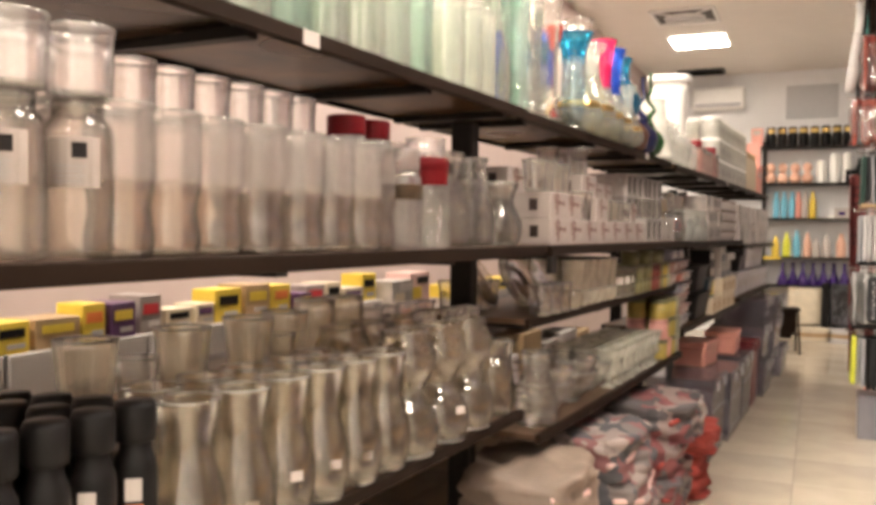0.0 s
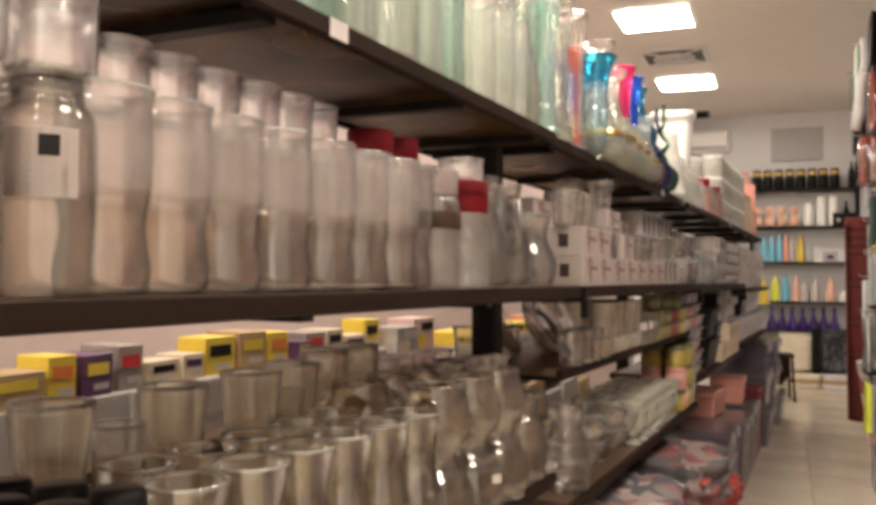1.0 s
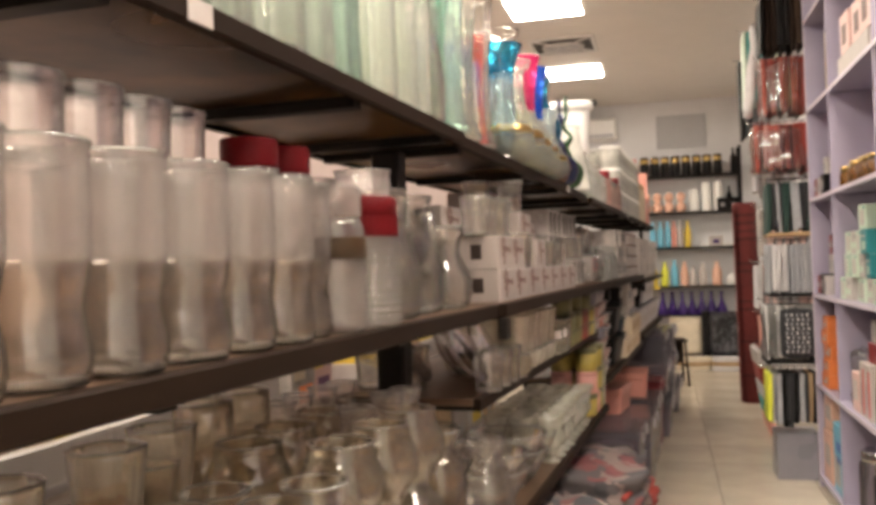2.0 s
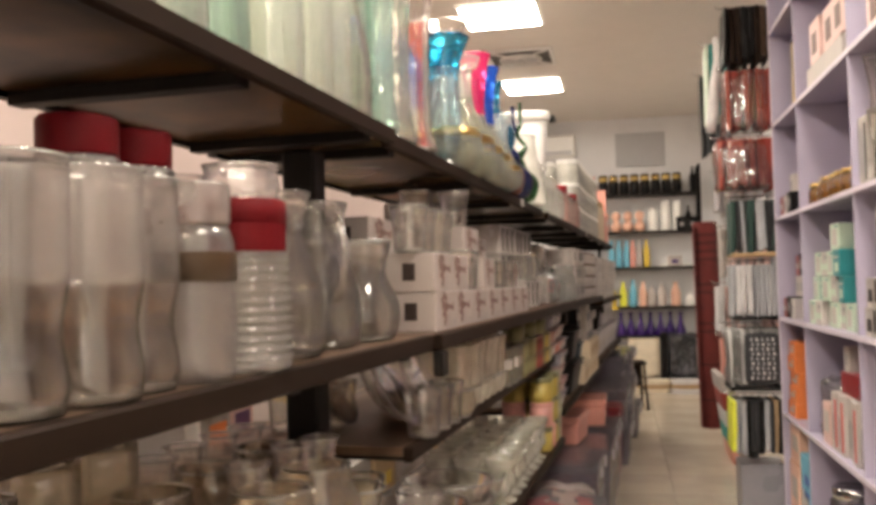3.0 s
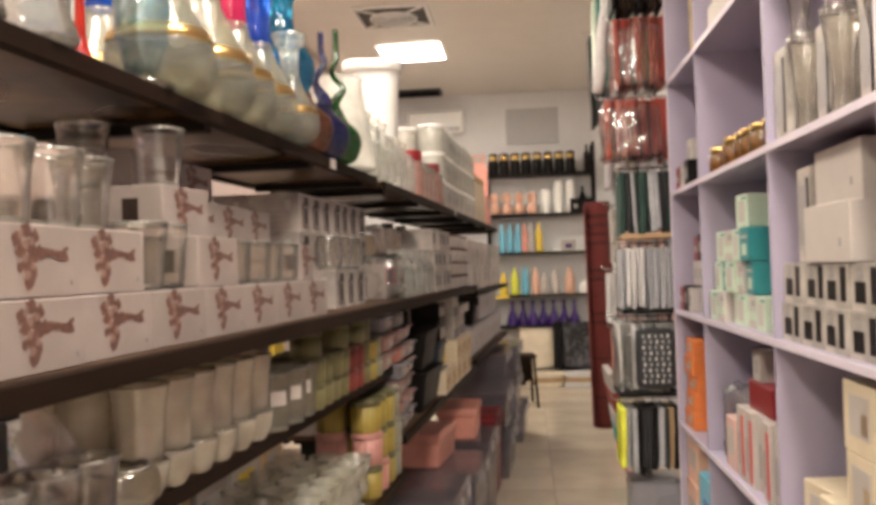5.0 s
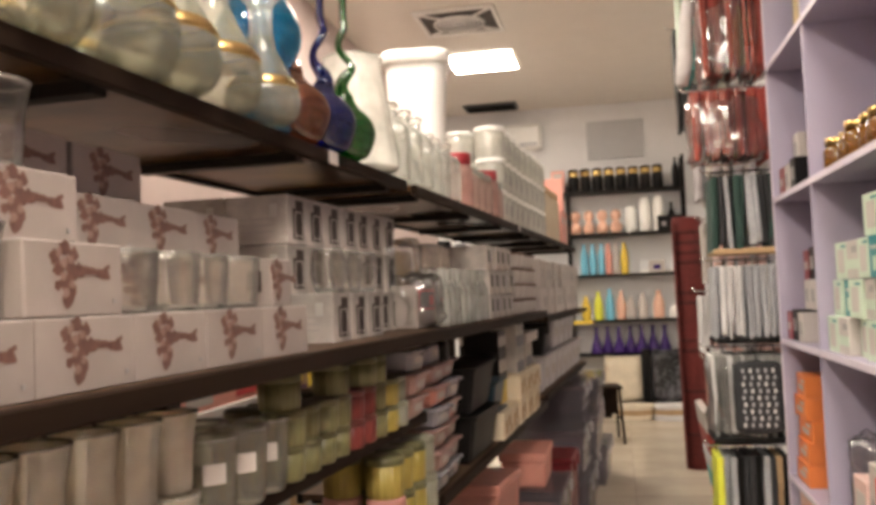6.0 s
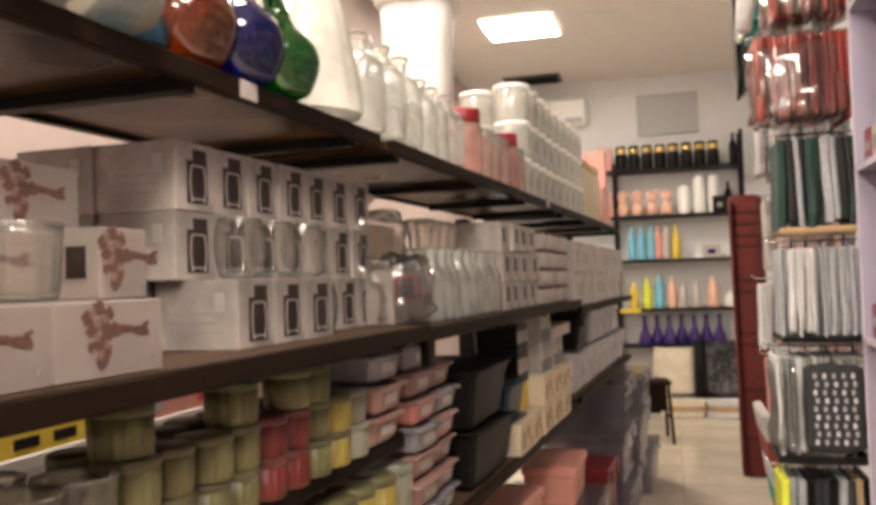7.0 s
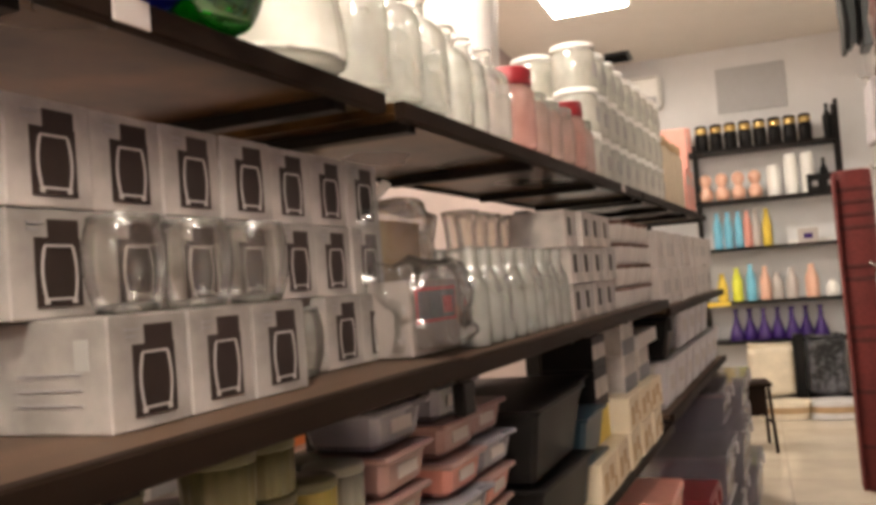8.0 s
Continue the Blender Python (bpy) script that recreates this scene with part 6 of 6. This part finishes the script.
copy_thing(kx, lav(4.42, L1, 0.05, 8))
# bottom
pb = carton(0.26, 0.18, 0.30, PEACH, "peach-pink carton on the bottom shelf", "box", lav(6.24, L0), "peach cartons", ((0, 0.10, 0.16, 0.12, CARD_WHITE),))
copy_thing(pb, lav(6.24, L0 + 0.302, 0.03)).scale = (1, 1, 0.7)
bt = carton(0.24, 0.18, 0.40, SKY, "sky-blue and white carton on the bottom shelf", "box", lav(5.92, L0), "", ((-0.02, 0.05, 0.16, 0.16, CARD_WHITE), (0.03, 0.25, 0.12, 0.05, BLUE), (0.03, 0.18, 0.12, 0.03, BLUE)))
gj = jar(0.13, 0.36, G_CLEAR, CHROME, "large clear storage jar with a metal lid", lav(5.40, L0, 0.16), "large jars", lid_h=0.05)
copy_thing(gj, lav(5.08, L0, 0.16))
copy_thing(pb, lav(4.36, L0, 0.02))
copy_thing(pb, lav(4.05, L0, 0.03))
# the next unit, nearer the entrance
for y, z, m in ((3.60, L3, pkp), (3.38, L3, sm_r), (3.26, L3, sm_r), (3.55, L2, pb), (3.25, L2, kx), (3.6, L1, pb), (3.30, L1, pb), (3.60, L0, pb), (3.05, L1, kx), (3.0, L2, kx), (3.05, L3, pkp)):
    copy_thing(m, lav(y, z, 0.03, rnd.uniform(-3, 3)))
for y in (2.7, 2.4, 2.15, 1.8, 1.5):
    copy_thing(kx, lav(y, L2, 0.03)), copy_thing(pb, lav(y, L1, 0.03)), copy_thing(pkp, lav(y, L3, 0.03))


# ---- hanging packs on wall hooks beyond the lavender shelving ----
def hanging(x0, x1, y, z0, z1, depth, mats, label, group, n=9, band=None, wrap=False):
    """Packs hung face to face on a hook that stands out from the wall: each pack a thin soft slab."""
    t = base("hanging_packs", label, "textile pack", group, pose((x0 + x1) / 2, y, z0))
    r_ = random.Random(int(z0 * 977 + y * 31))
    n = int(n * 1.9)
    cuts = sorted([0.0, 1.0] + [(k + r_.uniform(-0.28, 0.28)) / n for k in range(1, n)])
    for k, (f0, f1) in enumerate(zip(cuts, cuts[1:])):
        w = (x1 - x0) * (f1 - f0)
        h = (z1 - z0) * r_.uniform(0.86, 1.0)
        bm = bmesh.new()
        boxed(bm, (w * 0.93, depth * r_.uniform(0.82, 1.05), h), (-(x1 - x0) / 2 + (x1 - x0) * (f0 + f1) / 2, r_.uniform(-0.02, 0.02), (z1 - z0) - h), min(0.006, w * 0.35))
        bmesh.ops.subdivide_edges(bm, edges=[e for e in bm.edges if abs(e.verts[0].co.z - e.verts[1].co.z) > h * 0.5], cuts=5)
        lean = r_.uniform(-0.012, 0.012)
        for v in bm.verts:
            low = 1 - v.co.z / (z1 - z0)
            v.co.x += lean * low + 0.009 * low * noise.noise(Vector((k * 3.1, v.co.z * 9, v.co.y * 4)))
            v.co.y += 0.028 * noise.noise(Vector((k * 5.7 + 9, v.co.z * 7, v.co.x * 9)))
        part("pack", bm, mats[r_.randrange(len(mats))], t)
    n = len(cuts) - 1
    w = (x1 - x0) / n
    part("hook", tube_bm([(X_RIGHT - (x0 + x1) / 2 - 0.002, 0, z1 - z0 + 0.03), (-(x1 - x0) / 2 - 0.02, 0, z1 - z0 + 0.03), (-(x1 - x0) / 2 - 0.035, 0, z1 - z0 + 0.05)], 0.005, 6), CHROME, t, "steel wall hook")
    for k in range(0, n, 3):
        part("loop", tube_bm([(-(x1 - x0) / 2 + w * (k + 0.5), 0, z1 - z0 - 0.01), (-(x1 - x0) / 2 + w * (k + 0.5), 0, z1 - z0 + 0.036)], 0.003, 5), BLACK, t)
    if wrap:
        bm = cloth_bm((x1 - x0) * 1.06, depth * 1.10, (z1 - z0) * 0.96, 0.03, z0 * 9, 9)
        part("wrap", bm, FILM, t, "crumpled clear wrap")
    if band:
        part("band", box_bm((x1 - x0 + 0.012, depth + 0.03, 0.026), (0, 0, 0.0), 0.008), band, t, "dark band round the packs")
    return t


PLAID = mat("dark_patterned_fabric", (0.16, 0.155, 0.15), 0.8, vary=0.9, scale=55, bump=0.3)
SHRINK_RED = mat("glossy_red_wrapped_fabric", (0.34, 0.075, 0.055), 0.25, vary=0.4, scale=30, coat=0.6)
hanging(0.17, 0.44, 6.62, 2.78, 3.14, 0.26, (BOARD_TOP, BLACK, BOARD_DARK), "dark brown bags hanging on a wall hook", "hanging packs", 5)
hanging(0.16, 0.44, 6.62, 2.36, 2.74, 0.28, (CLOTH_RED, SHRINK_RED, RUG_RED, SHRINK_RED), "red striped towels in clear packs on a wall hook", "hanging packs", 10, None, True)
hanging(0.10, 0.44, 6.60, 1.99, 2.31, 0.28, (SHRINK_RED, CLOTH_RED, RUG_RED), "red striped towels in glossy packs on a wall hook", "hanging packs", 11, None, True)
hanging(0.17, 0.44, 6.60, 1.58, 1.93, 0.26, (CLOTH_GREEN, CLOTH_BLACK, CLOTH_GREEN, CLOTH_GREY), "dark green cushion covers hanging on a wall hook", "hanging packs", 6, KRAFT)
hanging(0.16, 0.44, 6.60, 1.19, 1.53, 0.28, (CLOTH_WHITE, CLOTH_GREY), "grey and white towels hanging on a wall hook", "hanging packs", 9, BLACK)
hanging(0.13, 0.44, 6.60, 0.76, 1.14, 0.28, (PLAID, CLOTH_WHITE, PLAID), "black and white patterned packs hanging on a wall hook", "hanging packs", 9, BLACK, True)
hanging(0.13, 0.44, 6.60, 0.34, 0.70, 0.26, (CLOTH_GREY, BLACK, LIME, CLOTH_BLACK, KRAFT), "dark packs with one lime-yellow strip on a wall hook", "hanging packs", 6)
lat = base("lattice_pack", "black pack printed with a white lattice in clear wrap", "textile pack", "hanging packs", pose(0.315, 6.445, 0.80))
part("cover", cloth_bm(0.20, 0.05, 0.32, 0.010, 63, 7), CLOTH_BLACK, lat)
for i in range(5):
    for j in range(9):
        part("motif", box_bm((0.011, 0.004, 0.018), (-0.062 + 0.031 * i + 0.006 * (j % 2), -0.0275 + 0.0018 * abs(i - 2), 0.035 + 0.029 * j), 0.001, rz=6 * (i - 2)), CLOTH_GREY if (i + j) % 3 else CLOTH_WHITE, lat, "pale woven motif")
part("loop", tube_bm([(0, 0, 0.31), (0, 0.02, 0.34), (0, 0.14, 0.365)], 0.003, 6), BLACK, lat)
gb = carton(0.24, 0.26, 0.30, GREYTUB, "grey waste bin standing on the tiles", "bin", pose(0.18, 6.66, 0, 0, 0, 180))
wh = solid("twisted_scarf", tube_bm([(0, 0, 0), (0.02, 0.01, -0.15), (-0.015, 0.0, -0.3), (-0.03, 0.01, -0.5), (-0.05, 0, -0.62)], [0.02, 0.035, 0.03, 0.04, 0.03], 10), CLOTH_WHITE, "white twisted scarf hanging from a hook", "scarf", at=pose(0.14, 6.72, 3.02))
part("hook", tube_bm([(0.0, 0, 0.01), (X_RIGHT - 0.142, 0, 0.01)], 0.005, 6), CHROME, wh, "steel wall hook")
hanging(0.15, 0.40, 7.55, 2.56, 3.16, 0.24, (CLOTH_TEAL, CLOTH_TEAL, MINT), "teal wrapped packs hanging on a wall hook", "hanging packs", 5)
hanging(0.17, 0.42, 8.3, 2.40, 3.10, 0.2, (BLACK, DARKGREY), "black round-edged bags hanging on a wall hook", "hanging packs", 4)
for k, (y, z0, z1, ms) in enumerate(((7.5, 2.0, 2.40, (CARD_GREY, PALETUB)), (7.5, 1.52, 1.92, (CARD_WHITE, CLOTH_GREY, PALEPINK)), (7.5, 1.06, 1.46, (PALEPINK, CLOTH_WHITE)), (7.5, 0.66, 1.0, (PINK, CLOTH_WHITE)), (8.4, 1.95, 2.3, (CARD_WHITE, PALETUB)), (8.4, 1.45, 1.85, (CLOTH_WHITE, PALEPINK, CARD_GREY)), (8.4, 1.0, 1.38, (PALEPINK, CLOTH_WHITE)), (8.4, 0.6, 0.95, (CLOTH_GREY, PINK)))):
    hanging(0.26 + 0.02 * (k % 3), 0.60, y, z0, z1, 0.26, ms, "pale wrapped textile packs hanging on a wall hook", "hanging packs", 6)
fm = base("folded_mat", "folded mat with red, teal and white bands leaning on the wall", "mat", at=pose(0.33, 8.25, 0.0, 0, -8, 0))
for k, m in enumerate((PINK, CLOTH_TEAL, CLOTH_WHITE, CLOTH_RED, CARD_WHITE)):
    part("stripe", box_bm((0.05, 0.55, 0.138), (0, 0, 0.14 * k), 0.008), m, fm)

# dark red rug roll standing on end
roll = base("rug_roll", "tall dark red rolled rug standing on end with striped bands", "rug", at=pose(0.335, 9.75, 0.0, 0, -0.6, 0))
part("core", lathe_bm([(0.110, 0.0), (0.116, 0.01), (0.116, 1.985), (0.108, 2.0)], 26), RUG_RED, roll)
for z in (0.26, 0.60, 0.92, 1.00, 1.30, 1.38, 1.62, 1.70, 1.78, 1.86):
    part("stripe", lathe_bm([(0.1165, z), (0.1185, z + 0.004), (0.1185, z + 0.024), (0.1165, z + 0.028)], 26, top=False), RUG_DARK, roll, "dark stripe")
part("flap", box_bm((0.012, 0.16, 1.96), (-0.112, -0.05, 0.012), 0.004), RUG_RED, roll, "loose outer edge")

# ---- shelving on the end wall ----
BSX0, BSX1, BSY = -1.30, 0.535, 12.66
back = base("wall_shelving", "black wall shelving with bright vases on the end wall", "shelving", at=pose(0, BSY, 0))
for x in (BSX0, -0.78, BSX1):
    for y in (0.02, 0.32):
        part("post", box_bm((0.035, 0.035, 2.95 if x == BSX1 else 2.66), (x, y, 0), 0.003), STEEL_BLACK, back)
BZ = (0.70, 1.085, 1.612, 2.09, 2.595)
for z in BZ:
    part("board", box_bm((BSX1 - BSX0 - 0.04, 0.33, 0.028), ((BSX0 + BSX1) / 2, 0.172, z - 0.028), 0.002), STEEL_BLACK, back)


def bs(x, z, y=0.10):
    return pose(x, BSY + y, z + 0.001, 0, 0, rnd.uniform(-180, 180))


bjar = jar(0.062, 0.235, BLACK, GOLD, "black storage jar with a gold neck", bs(-0.70, BZ[4]), "black and gold jars", lid_h=0.06)
part("knob", lathe_bm([(0.058, 0.234), (0.060, 0.246), (0.040, 0.262)], 16), BLACK, bjar, "black top")
for k in range(1, 8):
    copy_thing(bjar, bs(-0.70 + 0.137 * k, BZ[4]))
wine = vessel("dark_wine_bottle", P_bottle(0.04, 0.33, 0.36), BLACK, "dark wine bottle on the top board", "bottle", bs(0.46, BZ[4]), seg=14)
redp = carton(0.15, 0.14, 0.25, PINK, "orange-red carton standing on end", "box", pose(-0.88, BSY + 0.03, BZ[4] + 0.001, 0, 0, -90), "red cartons at the back", ((0, 0.16, 0.10, 0.06, CARD_WHITE),))
copy_thing(redp, pose(-0.88, BSY + 0.03, BZ[3] + 0.001, 0, 0, -90))
bear = solid("peach_pot", lathe_bm(smooth([(0.045, 0), (0.064, 0.03), (0.066, 0.09), (0.036, 0.135), (0.040, 0.155), (0.062, 0.20), (0.054, 0.25), (0.02, 0.275)], 3), 20), PEACH, "peach double-bulb ceramic vase", "vase", "peach vases", at=bs(-0.70, BZ[3]))
for k in range(1, 4):
    copy_thing(bear, bs(-0.70 + 0.155 * k, BZ[3]))
wcy = vessel("white_cylinder_vase", [(0.055, 0), (0.06, 0.01), (0.06, 0.25), (0.05, 0.29), (0.045, 0.30)], WHITE, "white cylinder vase", "vase", bs(-0.06, BZ[3]), "white cylinder vases")
wcy["label"] = "plain white ceramic cylinder vase"
w2 = copy_thing(wcy, bs(0.10, BZ[3]))
w2.scale = (1, 1, 1.32)
w3 = copy_thing(wcy, bs(0.25, BZ[3]))
w3.scale = (1, 1, 1.32)
dk = carton(0.14, 0.12, 0.17, BLACK, "black gift carton with a gold knob", "box", pose(0.30, BSY + 0.02, BZ[3] + 0.001, 0, 0, -90), "black cartons", ((0, 0.05, 0.05, 0.05, INK_GREY),))
copy_thing(dk, pose(0.44, BSY + 0.03, BZ[3] + 0.001, 0, 0, -90))
copy_thing(wine, bs(0.40, BZ[3], 0.2))


def slim(x, z, m, label, h=0.36, r=0.042):
    return vessel("slim_bottle_vase", [(r * 0.9, 0), (r, 0.01), (r, h * 0.55), (r * 0.72, h * 0.75), (r * 0.45, h * 0.88), (r * 0.5, h)], m, label, "vase", bs(x, z), "slim coloured bottles", seg=16)


for x, m, c in ((-0.62, SKY, "sky blue"), (-0.52, SKY, "sky blue"), (-0.42, SKY, "sky blue"), (-0.34, PINK, "coral red"), (-0.26, CARD_WHITE, "cream white"), (-0.16, YELLOW, "golden yellow")):
    slim(x, BZ[2], m, f"slim {c} bottle vase on a black shelf")
wbx2 = carton(0.18, 0.14, 0.14, CARD_WHITE, "small white box with a violet print", "box", pose(0.20, BSY + 0.04, BZ[2] + 0.001, 0, 0, -90), "", ((0, 0.04, 0.08, 0.05, PURPLE),))
tray = carton(0.40, 0.18, 0.04, WHITE, "low white tray on a black shelf", "tray", pose(0.22, BSY + 0.18, BZ[2] + 0.001, 0, 0, -90))
for x, m, c, h, r in ((-0.62, YELLOW, "golden yellow", 0.28, 0.05), (-0.48, LIME, "lime yellow", 0.33, 0.05), (-0.35, SKY, "sky blue", 0.36, 0.048), (-0.22, PEACH, "peach", 0.33, 0.05), (-0.11, CARD_WHITE, "pale blue-white", 0.26, 0.055), (0.02, CARD_WHITE, "cream", 0.30, 0.055), (0.20, PEACH, "peach", 0.32, 0.062), (0.38, WHITE, "white", 0.16, 0.06)):
    slim(x, BZ[1], m, f"rounded {c} ceramic vase on a black shelf", h, r)
ylw = solid("yellow_strip", box_bm((0.22, 0.012, 0.04), (0, 0, 0), 0.002), YELLOW, "yellow strip on a shelf edge", "shelf strip", at=pose(-0.66, BSY - 0.008, BZ[1] - 0.036))
for k in range(7):
    t = base("purple_bottle", "purple glass decanter with a cone body", "bottle", "purple decanters", bs(-0.52 + 0.128 * k, BZ[0], 0.09 + 0.06 * (k % 2)))
    part("body", lathe_bm([(0.068, 0), (0.074, 0.012), (0.060, 0.09), (0.026, 0.19), (0.018, 0.27), (0.030, 0.31)], 20), PURPLE, t)


def bag_of(x, w, h, m, label, z=0.16):
    t = base("standing_sack", label, "sack", "sacks", pose(x, BSY - 0.12, 0))
    part("sack", cloth_bm(w, 0.30, h, 0.02, int(x * 50)), m, t)
    part("rolled_rim", tube_bm([(w * 0.46 * math.cos(a), 0.12 * math.sin(a), h * 0.99) for a in [2 * math.pi * k / 16 for k in range(17)]], 0.016, 6), m, t)
    return t


MARBLE = mat("black_marbled_fabric", (0.075, 0.075, 0.085), 0.5, vary=0.48, scale=20, contrast=6.0)
solid("platform", box_bm((1.1, 0.36, 0.15), (0, 0, 0), 0.006), BOARD_DARK, "low dark plinth under the sacks", "plinth", at=pose(-0.02, BSY + 0.02, 0.0))
for x, w, h, m, lb2 in ((-0.235, 0.42, 0.52, JUTE, "upright cream canvas laundry sack"), (0.255, 0.34, 0.58, MARBLE, "upright black marbled laundry sack")):
    b_ = bag_of(x, w, h, m, lb2)
    b_.location = (x, BSY + 0.0, 0.151)
solid("dark_board", box_bm((0.10, 0.2, 0.60), (0, 0, 0), 0.004), BLACK, "black board standing between the sacks", "board", at=pose(0.025, BSY + 0.04, 0.151))
for k, (x, m) in enumerate(((-0.14, JUTE), (0.28, CLOTH_WHITE))):
    for j in range(3):
        solid("folded_mat", cloth_bm(0.44, 0.26, 0.062, 0.012, 40 + k * 5 + j), m if j != 1 else KRAFT, "folded floor mat in a low pile", "mat", "folded mats", at=pose(x + rnd.uniform(-0.02, 0.02), BSY - 0.33, 0.056 * j, 0, 0, rnd.uniform(-5, 5)))

PLUM = mat("plum_print_card", (0.10, 0.035, 0.11), 0.45, vary=0.3)
# small goods on the wall side of the glassware
for k in range(26):
    y = 0.7 + 0.235 * k
    if 3.75 < y < 6.1 or y < 3.1:
        continue
    m = BEIGE if k < 5 else (PALEPINK, CARD_WHITE, CAN_RED, CARD_GREY)[k % 4] if 8 < k < 13 else (KRAFT, YELLOW, BEIGE, PLUM, YELLOW, CARD_GREY, KRAFT, PALEPINK)[k % 8]
    nm = "beige" if k < 5 else ("pale pink", "white", "red", "grey")[k % 4] if 8 < k < 13 else ("brown", "yellow", "beige", "plum", "yellow", "grey", "brown", "pale pink")[k % 8]
    hh = rnd.uniform(0.19, 0.27)
    carton(rnd.uniform(0.16, 0.215), 0.12, hh, m, f"{nm} printed food carton on the wall shelf", "box", pose(X_RACK + 0.20 + rnd.uniform(-0.02, 0.02), y, 0.981, 0, 0, rnd.uniform(-3, 3)), "wall shelf cartons", () if k < 4 else ((0.02, 0.02, 0.11, 0.06, (PLUM, YELLOW, INK_BLACK, ORANGE)[k % 4]), (-0.03, hh * 0.50, 0.09, 0.05, (YELLOW, CARD_WHITE, BEIGE)[k % 3]), (0.03, hh * 0.78, 0.12, 0.03, (INK_BLACK, INK_RED, CARD_WHITE)[k % 3])))
for k in range(14):
    y = 0.75 + 0.42 * k
    carton(0.36, 0.18, rnd.uniform(0.22, 0.36), (CARD_WHITE, KRAFT, CARD_ROSE)[k % 3], "large carton on the lower wall shelf", "box", pose(X_RACK + 0.27, y, 0.446, 0, 0, rnd.uniform(-3, 3)), "lower wall cartons", ((0, 0.05, 0.2, 0.06, (YELLOW, INK_GREY)[k % 2]),))
dl = carton(2.15, 0.20, 0.090, CARD_WHITE, "long pale carton under the display trays", "box", pose(X_RACK + 0.21, 4.90, 0.981), "", tuple((-0.9 + 0.3 * k, 0.03, 0.16, 0.03, INK_GREY) for k in range(7)))
yl = carton(1.25, 0.14, 0.060, YELLOW, "long yellow display tray printed with black shapes", "tray", pose(X_RACK + 0.20, 4.46, 1.072), "", tuple((-0.54 + 0.135 * k, 0.016, 0.085, 0.026, INK_BLACK) for k in range(9)))
pl = carton(0.85, 0.14, 0.085, PINK, "long pink printed display carton on a pale carton", "box", pose(X_RACK + 0.20, 5.54, 1.072), "", ((-0.2, 0.02, 0.2, 0.04, CARD_WHITE), (0.2, 0.02, 0.2, 0.04, INK_RED)))

# low bright cartons behind the first bay, on long pale ones added for the bright background
pw = carton(0.44, 0.14, 0.135, CARD_WHITE, "long pale carton added for the bright background", "box", pose(X_RACK + 0.20, 1.10, 0.981), "pale wall cartons", ((0.05, 0.03, 0.22, 0.02, INK_GREY),))
for y in (1.55, 2.00, 2.45, 2.90):
    copy_thing(pw, pose(X_RACK + 0.20, y, 0.981, 0, 0, rnd.uniform(-2, 2)))
SMALL = ((BEIGE, "beige", PLUM), (YELLOW, "yellow", INK_BLACK), (KRAFT, "brown", YELLOW), (YELLOW, "yellow", ORANGE), (PLUM, "plum", YELLOW), (CARD_ROSE, "pale", INK_RED), (BEIGE, "beige", INK_BLACK))
y = 1.18
for k in range(16):
    w, h = rnd.uniform(0.07, 0.14), rnd.uniform(0.055, 0.11)
    m, nm, mk = SMALL[k % 7]
    carton(w, rnd.uniform(0.08, 0.13), h, m, f"{nm} printed food carton on a pale carton", "box", pose(X_RACK + 0.20 - rnd.uniform(0, 0.03), y + w / 2, 1.117, 0, 0, rnd.uniform(-8, 8)), "wall shelf cartons", ((0, h * 0.50, w * 0.7, h * 0.28, mk), (0.01, h * 0.15, w * 0.5, h * 0.15, CARD_WHITE)))
    y += w + rnd.uniform(0.006, 0.03)

# ---- floor tiles ----
TS = 0.60
tile_mesh = mesh_of("tile", box_bm((TS - 0.004, TS - 0.004, 0.011), (0, 0, -0.011), 0.0012), TILE)
ny = int((Y_BACK - Y_FRONT) / TS) + 1
for i in range(6):
    for j in range(ny):
        ob = new("tile", tile_mesh)
        ob.parent = floor
        ob.location = (X_RACK + TS * (i - 0.63), Y_FRONT + TS * (j + 0.5), 0)
